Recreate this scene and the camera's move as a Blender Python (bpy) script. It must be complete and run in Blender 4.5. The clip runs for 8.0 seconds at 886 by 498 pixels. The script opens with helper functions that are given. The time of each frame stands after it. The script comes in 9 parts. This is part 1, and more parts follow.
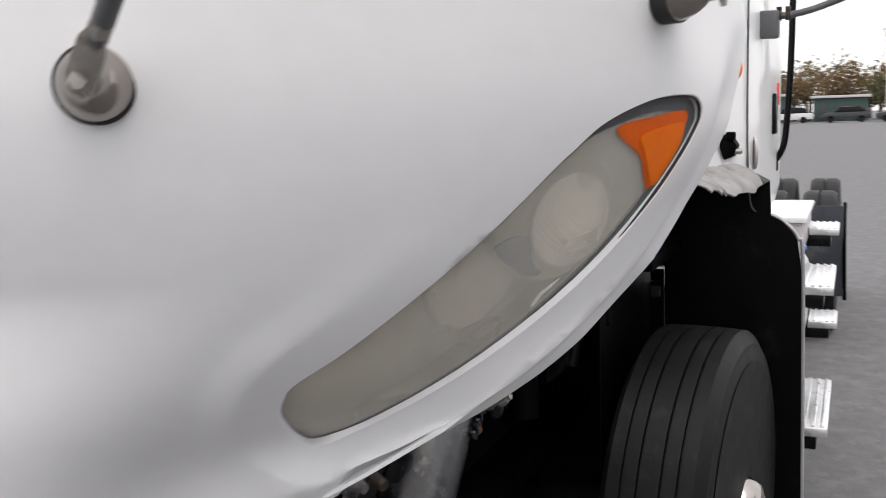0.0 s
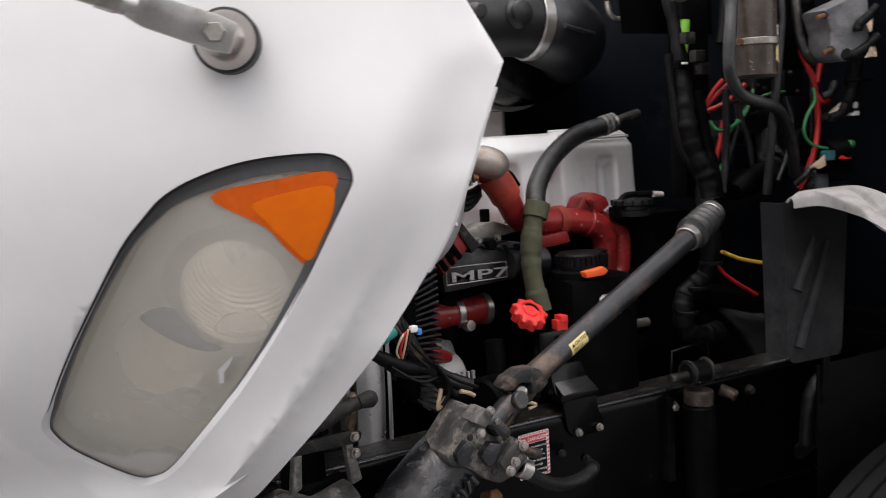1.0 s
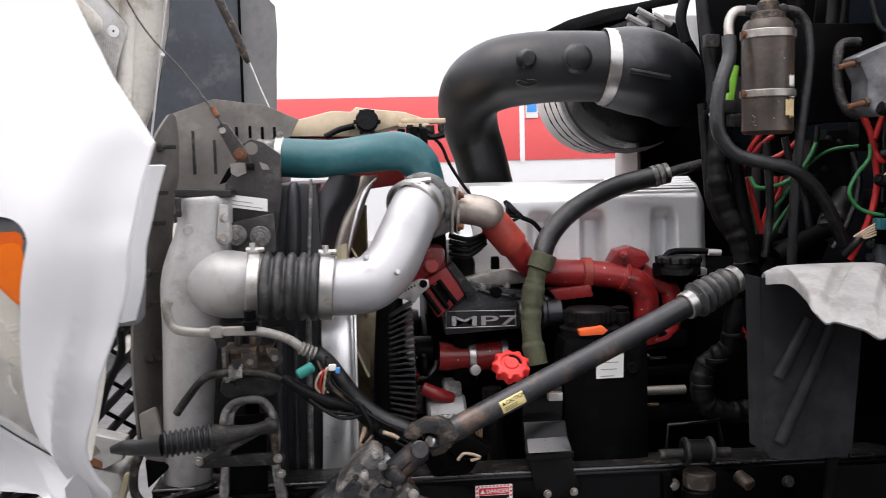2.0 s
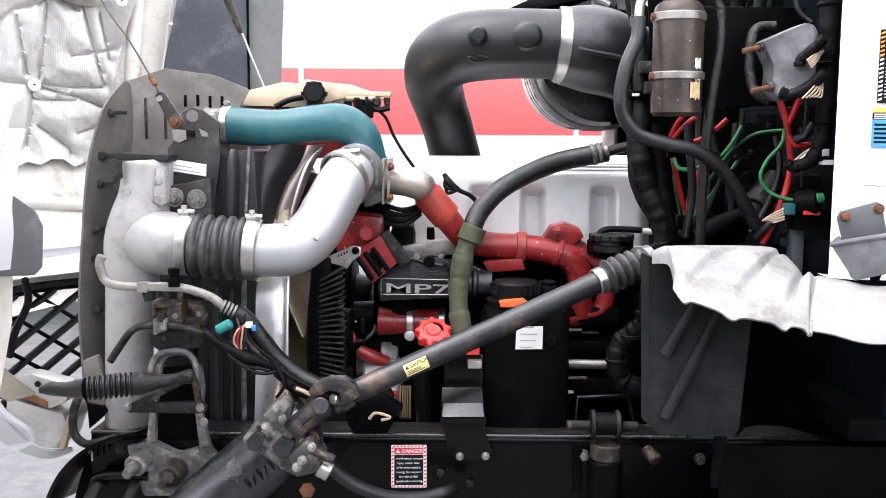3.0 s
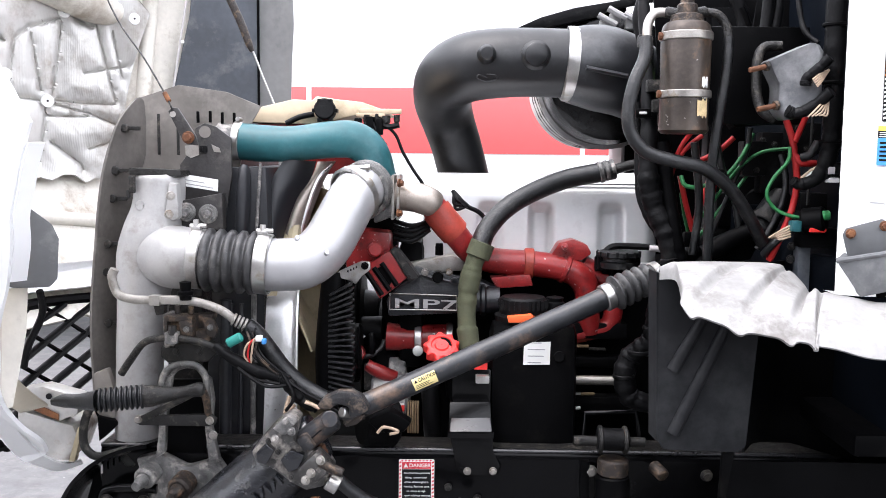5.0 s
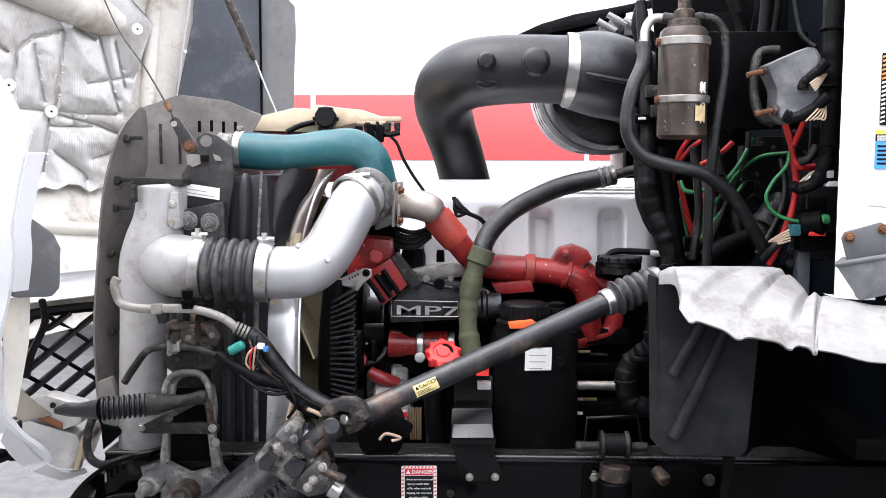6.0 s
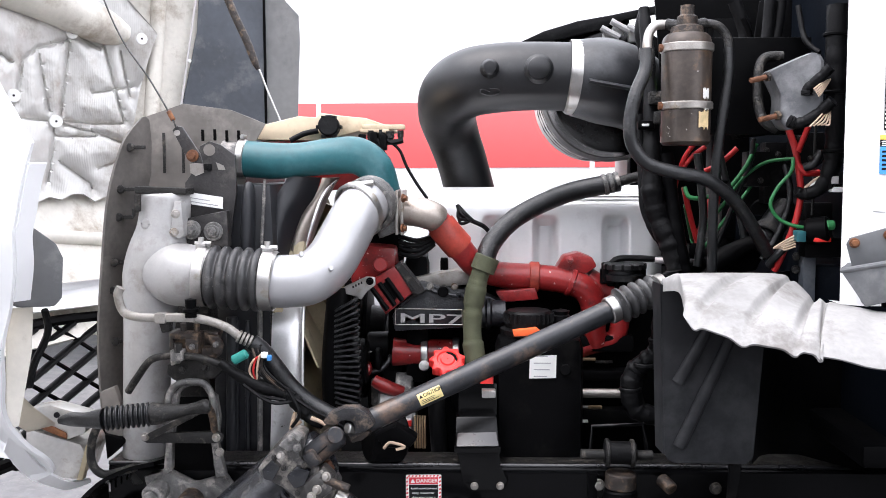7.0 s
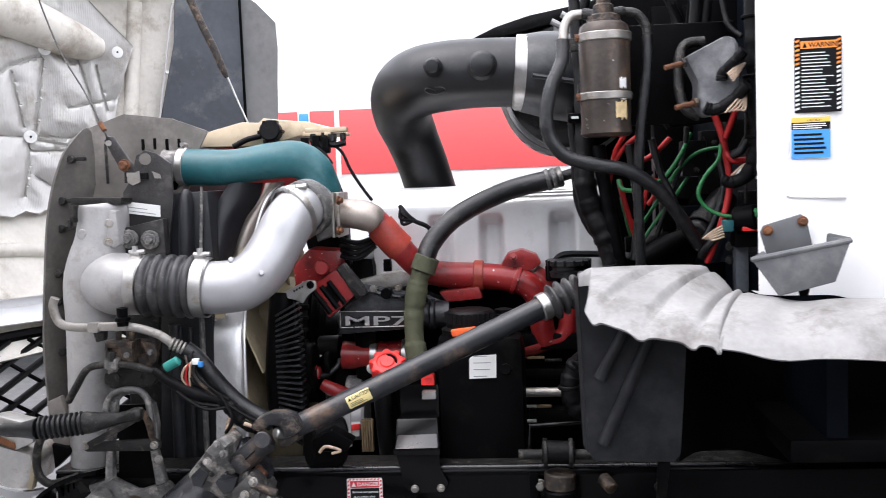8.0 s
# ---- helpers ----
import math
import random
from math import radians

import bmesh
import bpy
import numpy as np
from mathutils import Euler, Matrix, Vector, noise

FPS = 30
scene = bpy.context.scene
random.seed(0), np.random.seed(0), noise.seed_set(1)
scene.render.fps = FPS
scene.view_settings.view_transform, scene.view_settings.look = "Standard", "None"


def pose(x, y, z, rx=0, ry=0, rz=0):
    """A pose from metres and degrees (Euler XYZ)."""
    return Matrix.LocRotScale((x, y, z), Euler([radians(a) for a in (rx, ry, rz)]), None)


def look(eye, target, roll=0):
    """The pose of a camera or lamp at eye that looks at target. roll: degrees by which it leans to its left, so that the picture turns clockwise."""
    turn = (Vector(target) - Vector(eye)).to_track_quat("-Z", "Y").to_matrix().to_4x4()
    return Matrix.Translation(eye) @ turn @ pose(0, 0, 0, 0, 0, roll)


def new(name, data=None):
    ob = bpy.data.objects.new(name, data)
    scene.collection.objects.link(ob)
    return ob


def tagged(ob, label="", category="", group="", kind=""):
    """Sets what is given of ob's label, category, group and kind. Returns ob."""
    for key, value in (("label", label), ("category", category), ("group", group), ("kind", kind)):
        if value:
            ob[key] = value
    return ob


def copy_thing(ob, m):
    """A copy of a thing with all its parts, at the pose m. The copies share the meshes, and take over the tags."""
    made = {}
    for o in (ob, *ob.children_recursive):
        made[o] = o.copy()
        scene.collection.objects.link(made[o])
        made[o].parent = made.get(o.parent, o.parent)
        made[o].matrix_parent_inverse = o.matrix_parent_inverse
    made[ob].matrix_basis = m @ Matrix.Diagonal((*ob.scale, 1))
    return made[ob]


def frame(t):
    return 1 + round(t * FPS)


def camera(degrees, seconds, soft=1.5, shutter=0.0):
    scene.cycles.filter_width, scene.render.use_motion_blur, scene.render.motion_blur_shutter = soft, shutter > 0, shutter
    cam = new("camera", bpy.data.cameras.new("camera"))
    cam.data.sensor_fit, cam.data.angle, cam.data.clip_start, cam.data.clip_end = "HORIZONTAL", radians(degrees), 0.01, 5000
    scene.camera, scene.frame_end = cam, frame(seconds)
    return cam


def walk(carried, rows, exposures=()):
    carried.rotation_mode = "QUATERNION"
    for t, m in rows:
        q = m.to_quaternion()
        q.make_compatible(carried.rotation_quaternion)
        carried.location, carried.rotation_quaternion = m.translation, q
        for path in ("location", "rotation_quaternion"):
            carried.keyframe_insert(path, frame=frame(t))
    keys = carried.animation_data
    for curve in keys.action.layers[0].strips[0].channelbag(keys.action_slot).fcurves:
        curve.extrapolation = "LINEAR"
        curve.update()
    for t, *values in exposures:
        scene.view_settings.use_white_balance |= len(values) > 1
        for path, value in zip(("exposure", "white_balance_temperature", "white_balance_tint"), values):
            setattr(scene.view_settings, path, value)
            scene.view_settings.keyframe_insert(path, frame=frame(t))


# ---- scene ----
cam = camera(50.0, 8.0, 0.9, 0.3)
PATH = [
    (0, (-1.805, -0.793, 1.593), (0.012, -0.002, 1.32), -1.9),
    (0.1, (-1.745, -0.866, 1.613), (0.044, -0.014, 1.341), -1.8),
    (0.2, (-1.654, -0.969, 1.626), (0.096, -0.036, 1.364), -2.6),
    (0.3, (-1.6, -1.033, 1.635), (0.111, -0.032, 1.365), -1.8),
    (0.4, (-1.525, -1.094, 1.623), (0.131, -0.005, 1.355), -1.4),
    (0.5, (-1.411, -1.193, 1.605), (0.142, 0.04, 1.341), -0.7),
    (0.6, (-1.381, -1.24, 1.61), (0.126, 0.046, 1.34), 0.1),
    (0.7, (-1.26, -1.32, 1.611), (0.089, 0.135, 1.356), 0.4),
    (0.8, (-1.184, -1.366, 1.624), (0.056, 0.182, 1.368), -2.9),
    (0.9, (-1.072, -1.426, 1.625), (0.005, 0.242, 1.383), -3.6),
    (1, (-0.997, -1.464, 1.619), (-0.024, 0.267, 1.385), -3.3),
    (1.2, (-0.814, -1.531, 1.626), (-0.048, 0.304, 1.412), -2.3),
    (1.4, (-0.65, -1.606, 1.663), (-0.042, 0.289, 1.462), -2.2),
    (1.5, (-0.583, -1.629, 1.664), (-0.044, 0.286, 1.467), -2.0),
    (1.7, (-0.419, -1.698, 1.641), (-0.069, 0.263, 1.464), -0.7),
    (2, (-0.225, -1.753, 1.658), (-0.069, 0.233, 1.482), -1.4),
    (2.2, (-0.12, -1.752, 1.654), (0.001, 0.236, 1.471), -1.3),
    (3.3, (0.105, -1.858, 1.659), (0.05, 0.127, 1.418), 0.5),
    (3.5, (0.099, -1.859, 1.656), (0.044, 0.127, 1.425), 0.5),
    (4, (0.089, -1.857, 1.661), (0.044, 0.13, 1.439), 0.6),
    (4.5, (0.083, -1.852, 1.652), (0.044, 0.137, 1.446), 0.7),
    (6, (0.097, -1.86, 1.653), (0.042, 0.132, 1.474), 0.1),
    (6.5, (0.101, -1.857, 1.653), (0.038, 0.134, 1.482), -0.0),
    (7, (0.103, -1.855, 1.653), (0.034, 0.138, 1.49), -0.2),
    (7.5, (0.127, -1.847, 1.641), (0.049, 0.146, 1.491), -0.6),
    (7.7, (0.181, -1.85, 1.633), (0.09, 0.143, 1.491), -1.1),
    (8, (0.331, -1.824, 1.641), (0.158, 0.162, 1.487), -2.2),
]
EXPOSURES = [(0, 0.56, 6700, 12), (0.6, 0.68, 6750, 13), (1.0, 0.78, 6800, 14), (1.4, 0.86, 6700, 14), (2.0, 1.10, 6600, 14), (3.3, 1.98, 6300, 14), (4.6, 1.92, 6300, 14), (6.0, 1.76, 6300, 14), (7.3, 1.66, 6300, 14), (8, 1.45, 6300, 14)]
walk(cam, [(t, look(eye, target, roll)) for t, eye, target, roll in PATH], EXPOSURES)

# ---- daylight: bright overcast ----
world = bpy.data.worlds.new("overcast")
scene.world = world
world.use_nodes = True
wn = world.node_tree.nodes
sky = wn.new("ShaderNodeTexSky")
sky.sky_type = 'NISHITA'
sky.sun_disc = False
sky.sun_elevation, sky.sun_rotation = radians(75), radians(243)
sky.dust_density, sky.ozone_density = 4.0, 1.0
# the overcast sky is a little brighter overhead than at the horizon
where, split, rise = wn.new("ShaderNodeTexCoord"), wn.new("ShaderNodeSeparateXYZ"), wn.new("ShaderNodeMapRange")
rise.inputs["To Min"].default_value, rise.inputs["To Max"].default_value = 0.95, 1.22
world.node_tree.links.new(where.outputs["Generated"], split.inputs[0])
world.node_tree.links.new(split.outputs[2], rise.inputs[0])
shade = wn.new("ShaderNodeVectorMath")
shade.operation = 'SCALE'
pale = wn.new("ShaderNodeMix")
pale.data_type = 'RGBA'
pale.inputs[0].default_value = 0.82
pale.inputs[7].default_value = (9.0, 9.1, 9.3, 1)
world.node_tree.links.new(sky.outputs[0], pale.inputs[6])
world.node_tree.links.new(pale.outputs[2], shade.inputs[0])
world.node_tree.links.new(rise.outputs[0], shade.inputs["Scale"])
world.node_tree.links.new(shade.outputs[0], wn["Background"].inputs[0])
wn["Background"].inputs[1].default_value = 0.12

sun = new("sun", bpy.data.lights.new("sun", 'SUN'))
sun.data.energy, sun.data.angle, sun.data.color = 0.65, radians(40), (1.0, 0.97, 0.94)
sun.matrix_world = look((-3, -2, 8), (0, 0, 1.0))


# ---- materials ----
def mat(name, col, rough=0.5, metal=0.0, var=0.25, scale=14.0, bump=0.08, dirt=None, amount=0.5, coat=0.0, speck=0.0, spec=0.5):
    """A worn surface: colour that varies at two scales, an optional second colour in patches, uneven gloss and fine relief."""
    m = bpy.data.materials.new(name)
    m.use_nodes = True
    n, l = m.node_tree.nodes, m.node_tree.links
    b = n["Principled BSDF"]
    co = n.new("ShaderNodeTexCoord")
    big, fine = n.new("ShaderNodeTexNoise"), n.new("ShaderNodeTexNoise")
    big.inputs["Scale"].default_value, big.inputs["Detail"].default_value = scale, 6
    fine.inputs["Scale"].default_value, fine.inputs["Detail"].default_value = scale * 9, 4
    for t in (big, fine):
        l.new(co.outputs["Object"], t.inputs["Vector"])
    add = n.new("ShaderNodeMath")
    add.operation = 'MULTIPLY_ADD'
    add.inputs[1].default_value = 0.4
    l.new(fine.outputs["Fac"], add.inputs[0])
    l.new(big.outputs["Fac"], add.inputs[2])
    ramp = n.new("ShaderNodeValToRGB")
    ramp.color_ramp.elements[0].position, ramp.color_ramp.elements[1].position = 0.45, 0.95
    ramp.color_ramp.elements[0].color = (*[c * (1 - var) for c in col], 1)
    ramp.color_ramp.elements[1].color = (*[min(1, c * (1 + var)) for c in col], 1)
    l.new(add.outputs[0], ramp.inputs[0])
    out = ramp.outputs[0]
    if dirt:
        patch = n.new("ShaderNodeTexNoise")
        patch.inputs["Scale"].default_value, patch.inputs["Detail"].default_value, patch.inputs["Roughness"].default_value = scale * 0.7, 8, 0.7
        l.new(co.outputs["Object"], patch.inputs["Vector"])
        edge = n.new("ShaderNodeValToRGB")
        edge.color_ramp.elements[0].position, edge.color_ramp.elements[1].position = 0.64 - amount * 0.3, 0.75 - amount * 0.22
        l.new(patch.outputs["Fac"], edge.inputs[0])
        mix = n.new("ShaderNodeMix")
        mix.data_type = 'RGBA'
        mix.inputs[7].default_value = (*dirt, 1)
        l.new(edge.outputs[0], mix.inputs[0])
        l.new(out, mix.inputs[6])
        out = mix.outputs[2]
    if speck:
        dots = n.new("ShaderNodeTexNoise")
        dots.inputs["Scale"].default_value, dots.inputs["Detail"].default_value = scale * 5, 3
        l.new(co.outputs["Object"], dots.inputs["Vector"])
        cut = n.new("ShaderNodeValToRGB")
        cut.color_ramp.elements[0].position, cut.color_ramp.elements[1].position = 0.70, 0.73
        cut.color_ramp.elements[1].color = (speck, speck, speck, 1)
        l.new(dots.outputs["Fac"], cut.inputs[0])
        mx = n.new("ShaderNodeMix")
        mx.data_type = 'RGBA'
        mx.inputs[7].default_value = (0.6, 0.58, 0.55, 1)
        l.new(cut.outputs[0], mx.inputs[0])
        l.new(out, mx.inputs[6])
        out = mx.outputs[2]
    l.new(out, b.inputs["Base Color"])
    rr = n.new("ShaderNodeMapRange")
    rr.inputs["To Min"].default_value, rr.inputs["To Max"].default_value = max(0.03, rough - 0.12), min(1, rough + 0.15)
    l.new(add.outputs[0], rr.inputs[0])
    l.new(rr.outputs[0], b.inputs["Roughness"])
    b.inputs["Metallic"].default_value = metal
    b.inputs["Coat Weight"].default_value = coat
    b.inputs["Specular IOR Level"].default_value = spec
    if bump:
        bp = n.new("ShaderNodeBump")
        bp.inputs["Strength"].default_value, bp.inputs["Distance"].default_value = bump, 0.01
        l.new(add.outputs[0], bp.inputs["Height"])
        l.new(bp.outputs[0], b.inputs["Normal"])
    return m


M_WHITE = mat("white_paint", (0.84, 0.84, 0.845), 0.45, var=0.035, scale=3, bump=0.01, coat=0.08, spec=0.35)
M_CABWHITE = mat("cab_white_paint", (0.82, 0.82, 0.82), 0.3, var=0.03, scale=3, bump=0.012, coat=0.4)
M_INNER = mat("raw_fibreglass", (0.66, 0.63, 0.57), 0.65, var=0.15, scale=8, bump=0.12, dirt=(0.38, 0.33, 0.27), amount=0.35)
M_FOIL = mat("foil_insulation", (0.52, 0.51, 0.49), 0.30, 0.55, var=0.08, scale=9, bump=0.06, dirt=(0.33, 0.30, 0.265), amount=0.35)
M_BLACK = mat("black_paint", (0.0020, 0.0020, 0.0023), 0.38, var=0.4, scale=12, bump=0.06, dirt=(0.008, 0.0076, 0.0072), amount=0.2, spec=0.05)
M_GLOSS = mat("gloss_black_paint", (0.0022, 0.0022, 0.0025), 0.16, var=0.4, scale=9, bump=0.03, dirt=(0.006, 0.006, 0.006), amount=0.15, spec=0.22)
M_DUSTY = mat("dusty_black_steel", (0.010, 0.0095, 0.009), 0.36, var=0.5, scale=60, bump=0.5, dirt=(0.085, 0.075, 0.064), amount=0.36, spec=0.35)
M_RUBBER = mat("black_rubber", (0.0042, 0.0042, 0.0047), 0.38, var=0.4, scale=22, bump=0.2, dirt=(0.018, 0.018, 0.0178), amount=0.25, spec=0.14)
M_HOSE = mat("aged_black_hose", (0.0065, 0.007, 0.008), 0.30, var=0.5, scale=45, bump=0.3, dirt=(0.036, 0.035, 0.034), amount=0.3, spec=0.5)
M_BELLOWS = mat("dusty_bellows_rubber", (0.030, 0.030, 0.031), 0.34, var=0.5, scale=40, bump=0.15, dirt=(0.10, 0.098, 0.095), amount=0.36, spec=0.5, speck=0.35)
M_PIPEBLK = mat("black_plastic_pipe", (0.0085, 0.009, 0.0105), 0.36, var=0.35, scale=16, bump=0.05, dirt=(0.024, 0.024, 0.026), amount=0.32, spec=0.5)
M_GREYPL = mat("grey_plastic", (0.10, 0.103, 0.108), 0.5, var=0.2, scale=8, bump=0.05, dirt=(0.19, 0.19, 0.19), amount=0.3)
M_LINERLT = mat("dusty_liner_edge", (0.17, 0.17, 0.168), 0.45, var=0.25, scale=5, bump=0.05, dirt=(0.10, 0.10, 0.10), amount=0.4)
M_LINER = mat("dark_grey_liner", (0.058, 0.066, 0.080), 0.45, var=0.3, scale=6, bump=0.08, dirt=(0.14, 0.145, 0.15), amount=0.35)
M_APRON = mat("weathered_plastic_shelf", (0.26, 0.255, 0.25), 0.6, var=0.25, scale=12, bump=0.15, dirt=(0.15, 0.14, 0.132), amount=0.42)
M_APRONDK = mat("scuffed_black_plastic", (0.012, 0.0125, 0.014), 0.5, var=0.4, scale=6, bump=0.06, dirt=(0.030, 0.031, 0.033), amount=0.40, spec=0.12)
M_ALU = mat("cast_aluminium", (0.39, 0.385, 0.38), 0.42, 0.35, var=0.12, scale=22, bump=0.06, dirt=(0.30, 0.285, 0.27), amount=0.35)
M_ALUP = mat("silver_painted_pipe", (0.43, 0.43, 0.44), 0.33, 0.45, var=0.08, scale=14, bump=0.03, dirt=(0.5, 0.49, 0.48), amount=0.15)
M_ALUB = mat("bright_aluminium", (0.78, 0.78, 0.78), 0.25, 0.9, var=0.12, scale=22, bump=0.06, dirt=(0.5, 0.48, 0.46), amount=0.25)
M_COVER = mat("silver_valve_cover", (0.72, 0.725, 0.73), 0.30, 0.5, var=0.05, scale=9, bump=0.02, dirt=(0.58, 0.58, 0.58), amount=0.22)
M_STEEL = mat("zinc_steel", (0.36, 0.34, 0.315), 0.36, 0.85, var=0.25, scale=40, bump=0.1, dirt=(0.2, 0.15, 0.10), amount=0.3)
M_CLAMP = mat("steel_clamp", (0.48, 0.47, 0.455), 0.28, 0.9, var=0.2, scale=40, bump=0.06, dirt=(0.38, 0.34, 0.28), amount=0.3)
M_CHROME = mat("chrome", (0.36, 0.33, 0.31), 0.10, 1.0, var=0.08, scale=30, bump=0.01, dirt=(0.5, 0.46, 0.42), amount=0.15)
M_RUST = mat("rusty_steel", (0.13, 0.055, 0.028), 0.75, 0.3, var=0.4, scale=40, bump=0.3, dirt=(0.24, 0.10, 0.04), amount=0.5)
M_RUSTDK = mat("grimy_steel", (0.028, 0.022, 0.019), 0.42, 0.3, var=0.6, scale=60, bump=0.5, dirt=(0.17, 0.115, 0.075), amount=0.46)
M_SHAFT = mat("grey_black_shaft_paint", (0.020, 0.021, 0.024), 0.28, 0.1, var=0.5, scale=16, bump=0.12, dirt=(0.13, 0.085, 0.060), amount=0.42, spec=0.5)
M_RED = mat("red_engine_paint", (0.23, 0.014, 0.014), 0.26, var=0.35, scale=24, bump=0.12, dirt=(0.075, 0.012, 0.012), amount=0.34, speck=0.8)
M_REDBR = mat("bright_red_plastic", (0.75, 0.035, 0.03), 0.38, var=0.12, scale=20, bump=0.04)
M_REDORG = mat("orange_red_hose", (0.33, 0.040, 0.024), 0.45, var=0.4, scale=20, bump=0.08)
M_ORANGE = mat("orange_plastic", (0.85, 0.13, 0.03), 0.4, var=0.1, scale=20, bump=0.03)
M_TEAL = mat("teal_silicone_hose", (0.016, 0.10, 0.115), 0.34, var=0.25, scale=11, bump=0.1, dirt=(0.05, 0.15, 0.17), amount=0.3)
M_OLIVE = mat("olive_sleeve", (0.06, 0.065, 0.035), 0.75, var=0.25, scale=60, bump=0.3)
M_CREAM = mat("yellowed_plastic", (0.62, 0.50, 0.35), 0.45, var=0.12, scale=10, bump=0.04, dirt=(0.42, 0.30, 0.19), amount=0.35)
M_FANPL = mat("tan_fan_plastic", (0.42, 0.36, 0.24), 0.5, var=0.2, scale=10, bump=0.05, dirt=(0.2, 0.17, 0.12), amount=0.35)
M_SHIELD = mat("dusty_rubber_shield", (0.17, 0.155, 0.14), 0.6, var=0.35, scale=6, bump=0.15, dirt=(0.30, 0.275, 0.25), amount=0.35)
M_GRIME = mat("grimy_canister", (0.050, 0.039, 0.032), 0.30, 0.4, var=0.5, scale=14, bump=0.10, dirt=(0.15, 0.088, 0.050), amount=0.40, speck=0.5)
M_WIRE_R = mat("red_wire", (0.42, 0.012, 0.012), 0.4, var=0.15, scale=40, bump=0.02)
M_WIRE_G = mat("green_wire", (0.02, 0.17, 0.05), 0.4, var=0.15, scale=40, bump=0.02)
M_WIRE_L = mat("lime_wire", (0.22, 0.55, 0.05), 0.4, var=0.15, scale=40, bump=0.02)
M_WIRE_W = mat("pale_wire", (0.50, 0.37, 0.27), 0.45, var=0.2, scale=40, bump=0.02)
M_WIRE_Y = mat("yellow_wire", (0.65, 0.42, 0.05), 0.45, var=0.2, scale=40, bump=0.02)
M_BLUEPL = mat("blue_plastic", (0.05, 0.25, 0.62), 0.4, var=0.1, scale=20, bump=0.02)
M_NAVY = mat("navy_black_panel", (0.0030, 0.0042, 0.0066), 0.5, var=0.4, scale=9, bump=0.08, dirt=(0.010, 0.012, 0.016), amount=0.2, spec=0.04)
M_GREENPL = mat("teal_green_connector", (0.02, 0.21, 0.18), 0.4, var=0.1, scale=20, bump=0.02)
M_BELT = mat("brown_belt", (0.16, 0.11, 0.06), 0.7, var=0.25, scale=40, bump=0.1)
M_PAPER = mat("white_label", (0.78, 0.78, 0.76), 0.5, var=0.05, scale=20, bump=0.0)
M_INK = mat("black_ink", (0.010, 0.010, 0.011), 0.5, var=0.1, scale=20, bump=0.0, spec=0.08)
M_PRINT = mat("grey_print", (0.30, 0.30, 0.31), 0.5, var=0.1, scale=20, bump=0.0)
M_PRED = mat("red_print", (0.62, 0.03, 0.05), 0.45, var=0.05, scale=20, bump=0.0)
M_PYEL = mat("yellow_print", (0.80, 0.55, 0.10), 0.45, var=0.05, scale=20, bump=0.0)
M_PBLUE = mat("blue_print", (0.06, 0.30, 0.75), 0.45, var=0.06, scale=20, bump=0.0)
M_PORG = mat("orange_print", (0.90, 0.28, 0.04), 0.45, var=0.05, scale=20, bump=0.0)
M_TYRE = mat("tyre_rubber", (0.0048, 0.0048, 0.0052), 0.5, var=0.4, scale=18, bump=0.12, dirt=(0.013, 0.0125, 0.012), amount=0.35, spec=0.25)
M_ASPHALT = mat("asphalt", (0.115, 0.115, 0.118), 0.85, var=0.22, scale=9, bump=0.3, dirt=(0.15, 0.149, 0.147), amount=0.5, speck=0.35)
M_TRAILER = mat("white_trailer_panel", (0.80, 0.80, 0.80), 0.35, var=0.02, scale=1.0, bump=0.01)
M_STRIPE = mat("red_trailer_stripe", (0.72, 0.10, 0.10), 0.4, var=0.04, scale=1.0, bump=0.01)
M_GREYEND = mat("pale_grey_steel", (0.50, 0.47, 0.47), 0.5, var=0.06, scale=4, bump=0.02)
M_BARK = mat("bark", (0.10, 0.075, 0.055), 0.9, var=0.3, scale=3, bump=0.3)
M_LEAF_A = mat("autumn_leaves", (0.13, 0.085, 0.035), 0.8, var=0.4, scale=0.8, bump=0)
M_LEAF_B = mat("olive_leaves", (0.085, 0.085, 0.035), 0.8, var=0.4, scale=0.8, bump=0)
M_CARA = mat("dark_car_paint", (0.03, 0.032, 0.036), 0.3, var=0.1, scale=2, bump=0)
M_CARB = mat("pale_car_paint", (0.6, 0.6, 0.6), 0.3, var=0.05, scale=2, bump=0)
M_SHOPGRN = mat("dark_green_cladding", (0.03, 0.06, 0.05), 0.6, var=0.2, scale=1, bump=0)
M_GASKET = mat("black_gasket", (0.015, 0.014, 0.014), 0.6, var=0.2, scale=30, bump=0.05)
M_BOWL = mat("reflector", (0.72, 0.675, 0.585), 0.26, 0.2, var=0.06, scale=20, bump=0.02)
M_CASTGREY = mat("dusty_grey_casting", (0.115, 0.113, 0.110), 0.36, 0.2, var=0.6, scale=50, bump=0.5, dirt=(0.36, 0.335, 0.31), amount=0.46)
M_PALEYEL = mat("pale_yellow_print", (0.80, 0.66, 0.30), 0.45, var=0.05, scale=20, bump=0.0)
M_SILVERDRUM = mat("silver_drum_paint", (0.70, 0.69, 0.67), 0.4, 0.2, var=0.08, scale=10, bump=0.04)
M_GEAR = mat("greasy_black_casting", (0.008, 0.009, 0.012), 0.16, var=0.5, scale=40, bump=0.20, dirt=(0.07, 0.068, 0.066), amount=0.24, spec=0.9)
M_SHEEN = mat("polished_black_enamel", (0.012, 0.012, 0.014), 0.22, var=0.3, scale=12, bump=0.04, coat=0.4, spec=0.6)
M_GOLD = mat("worn_gold_label", (0.72, 0.55, 0.30), 0.5, var=0.3, scale=40, bump=0.05, dirt=(0.25, 0.17, 0.10), amount=0.45)
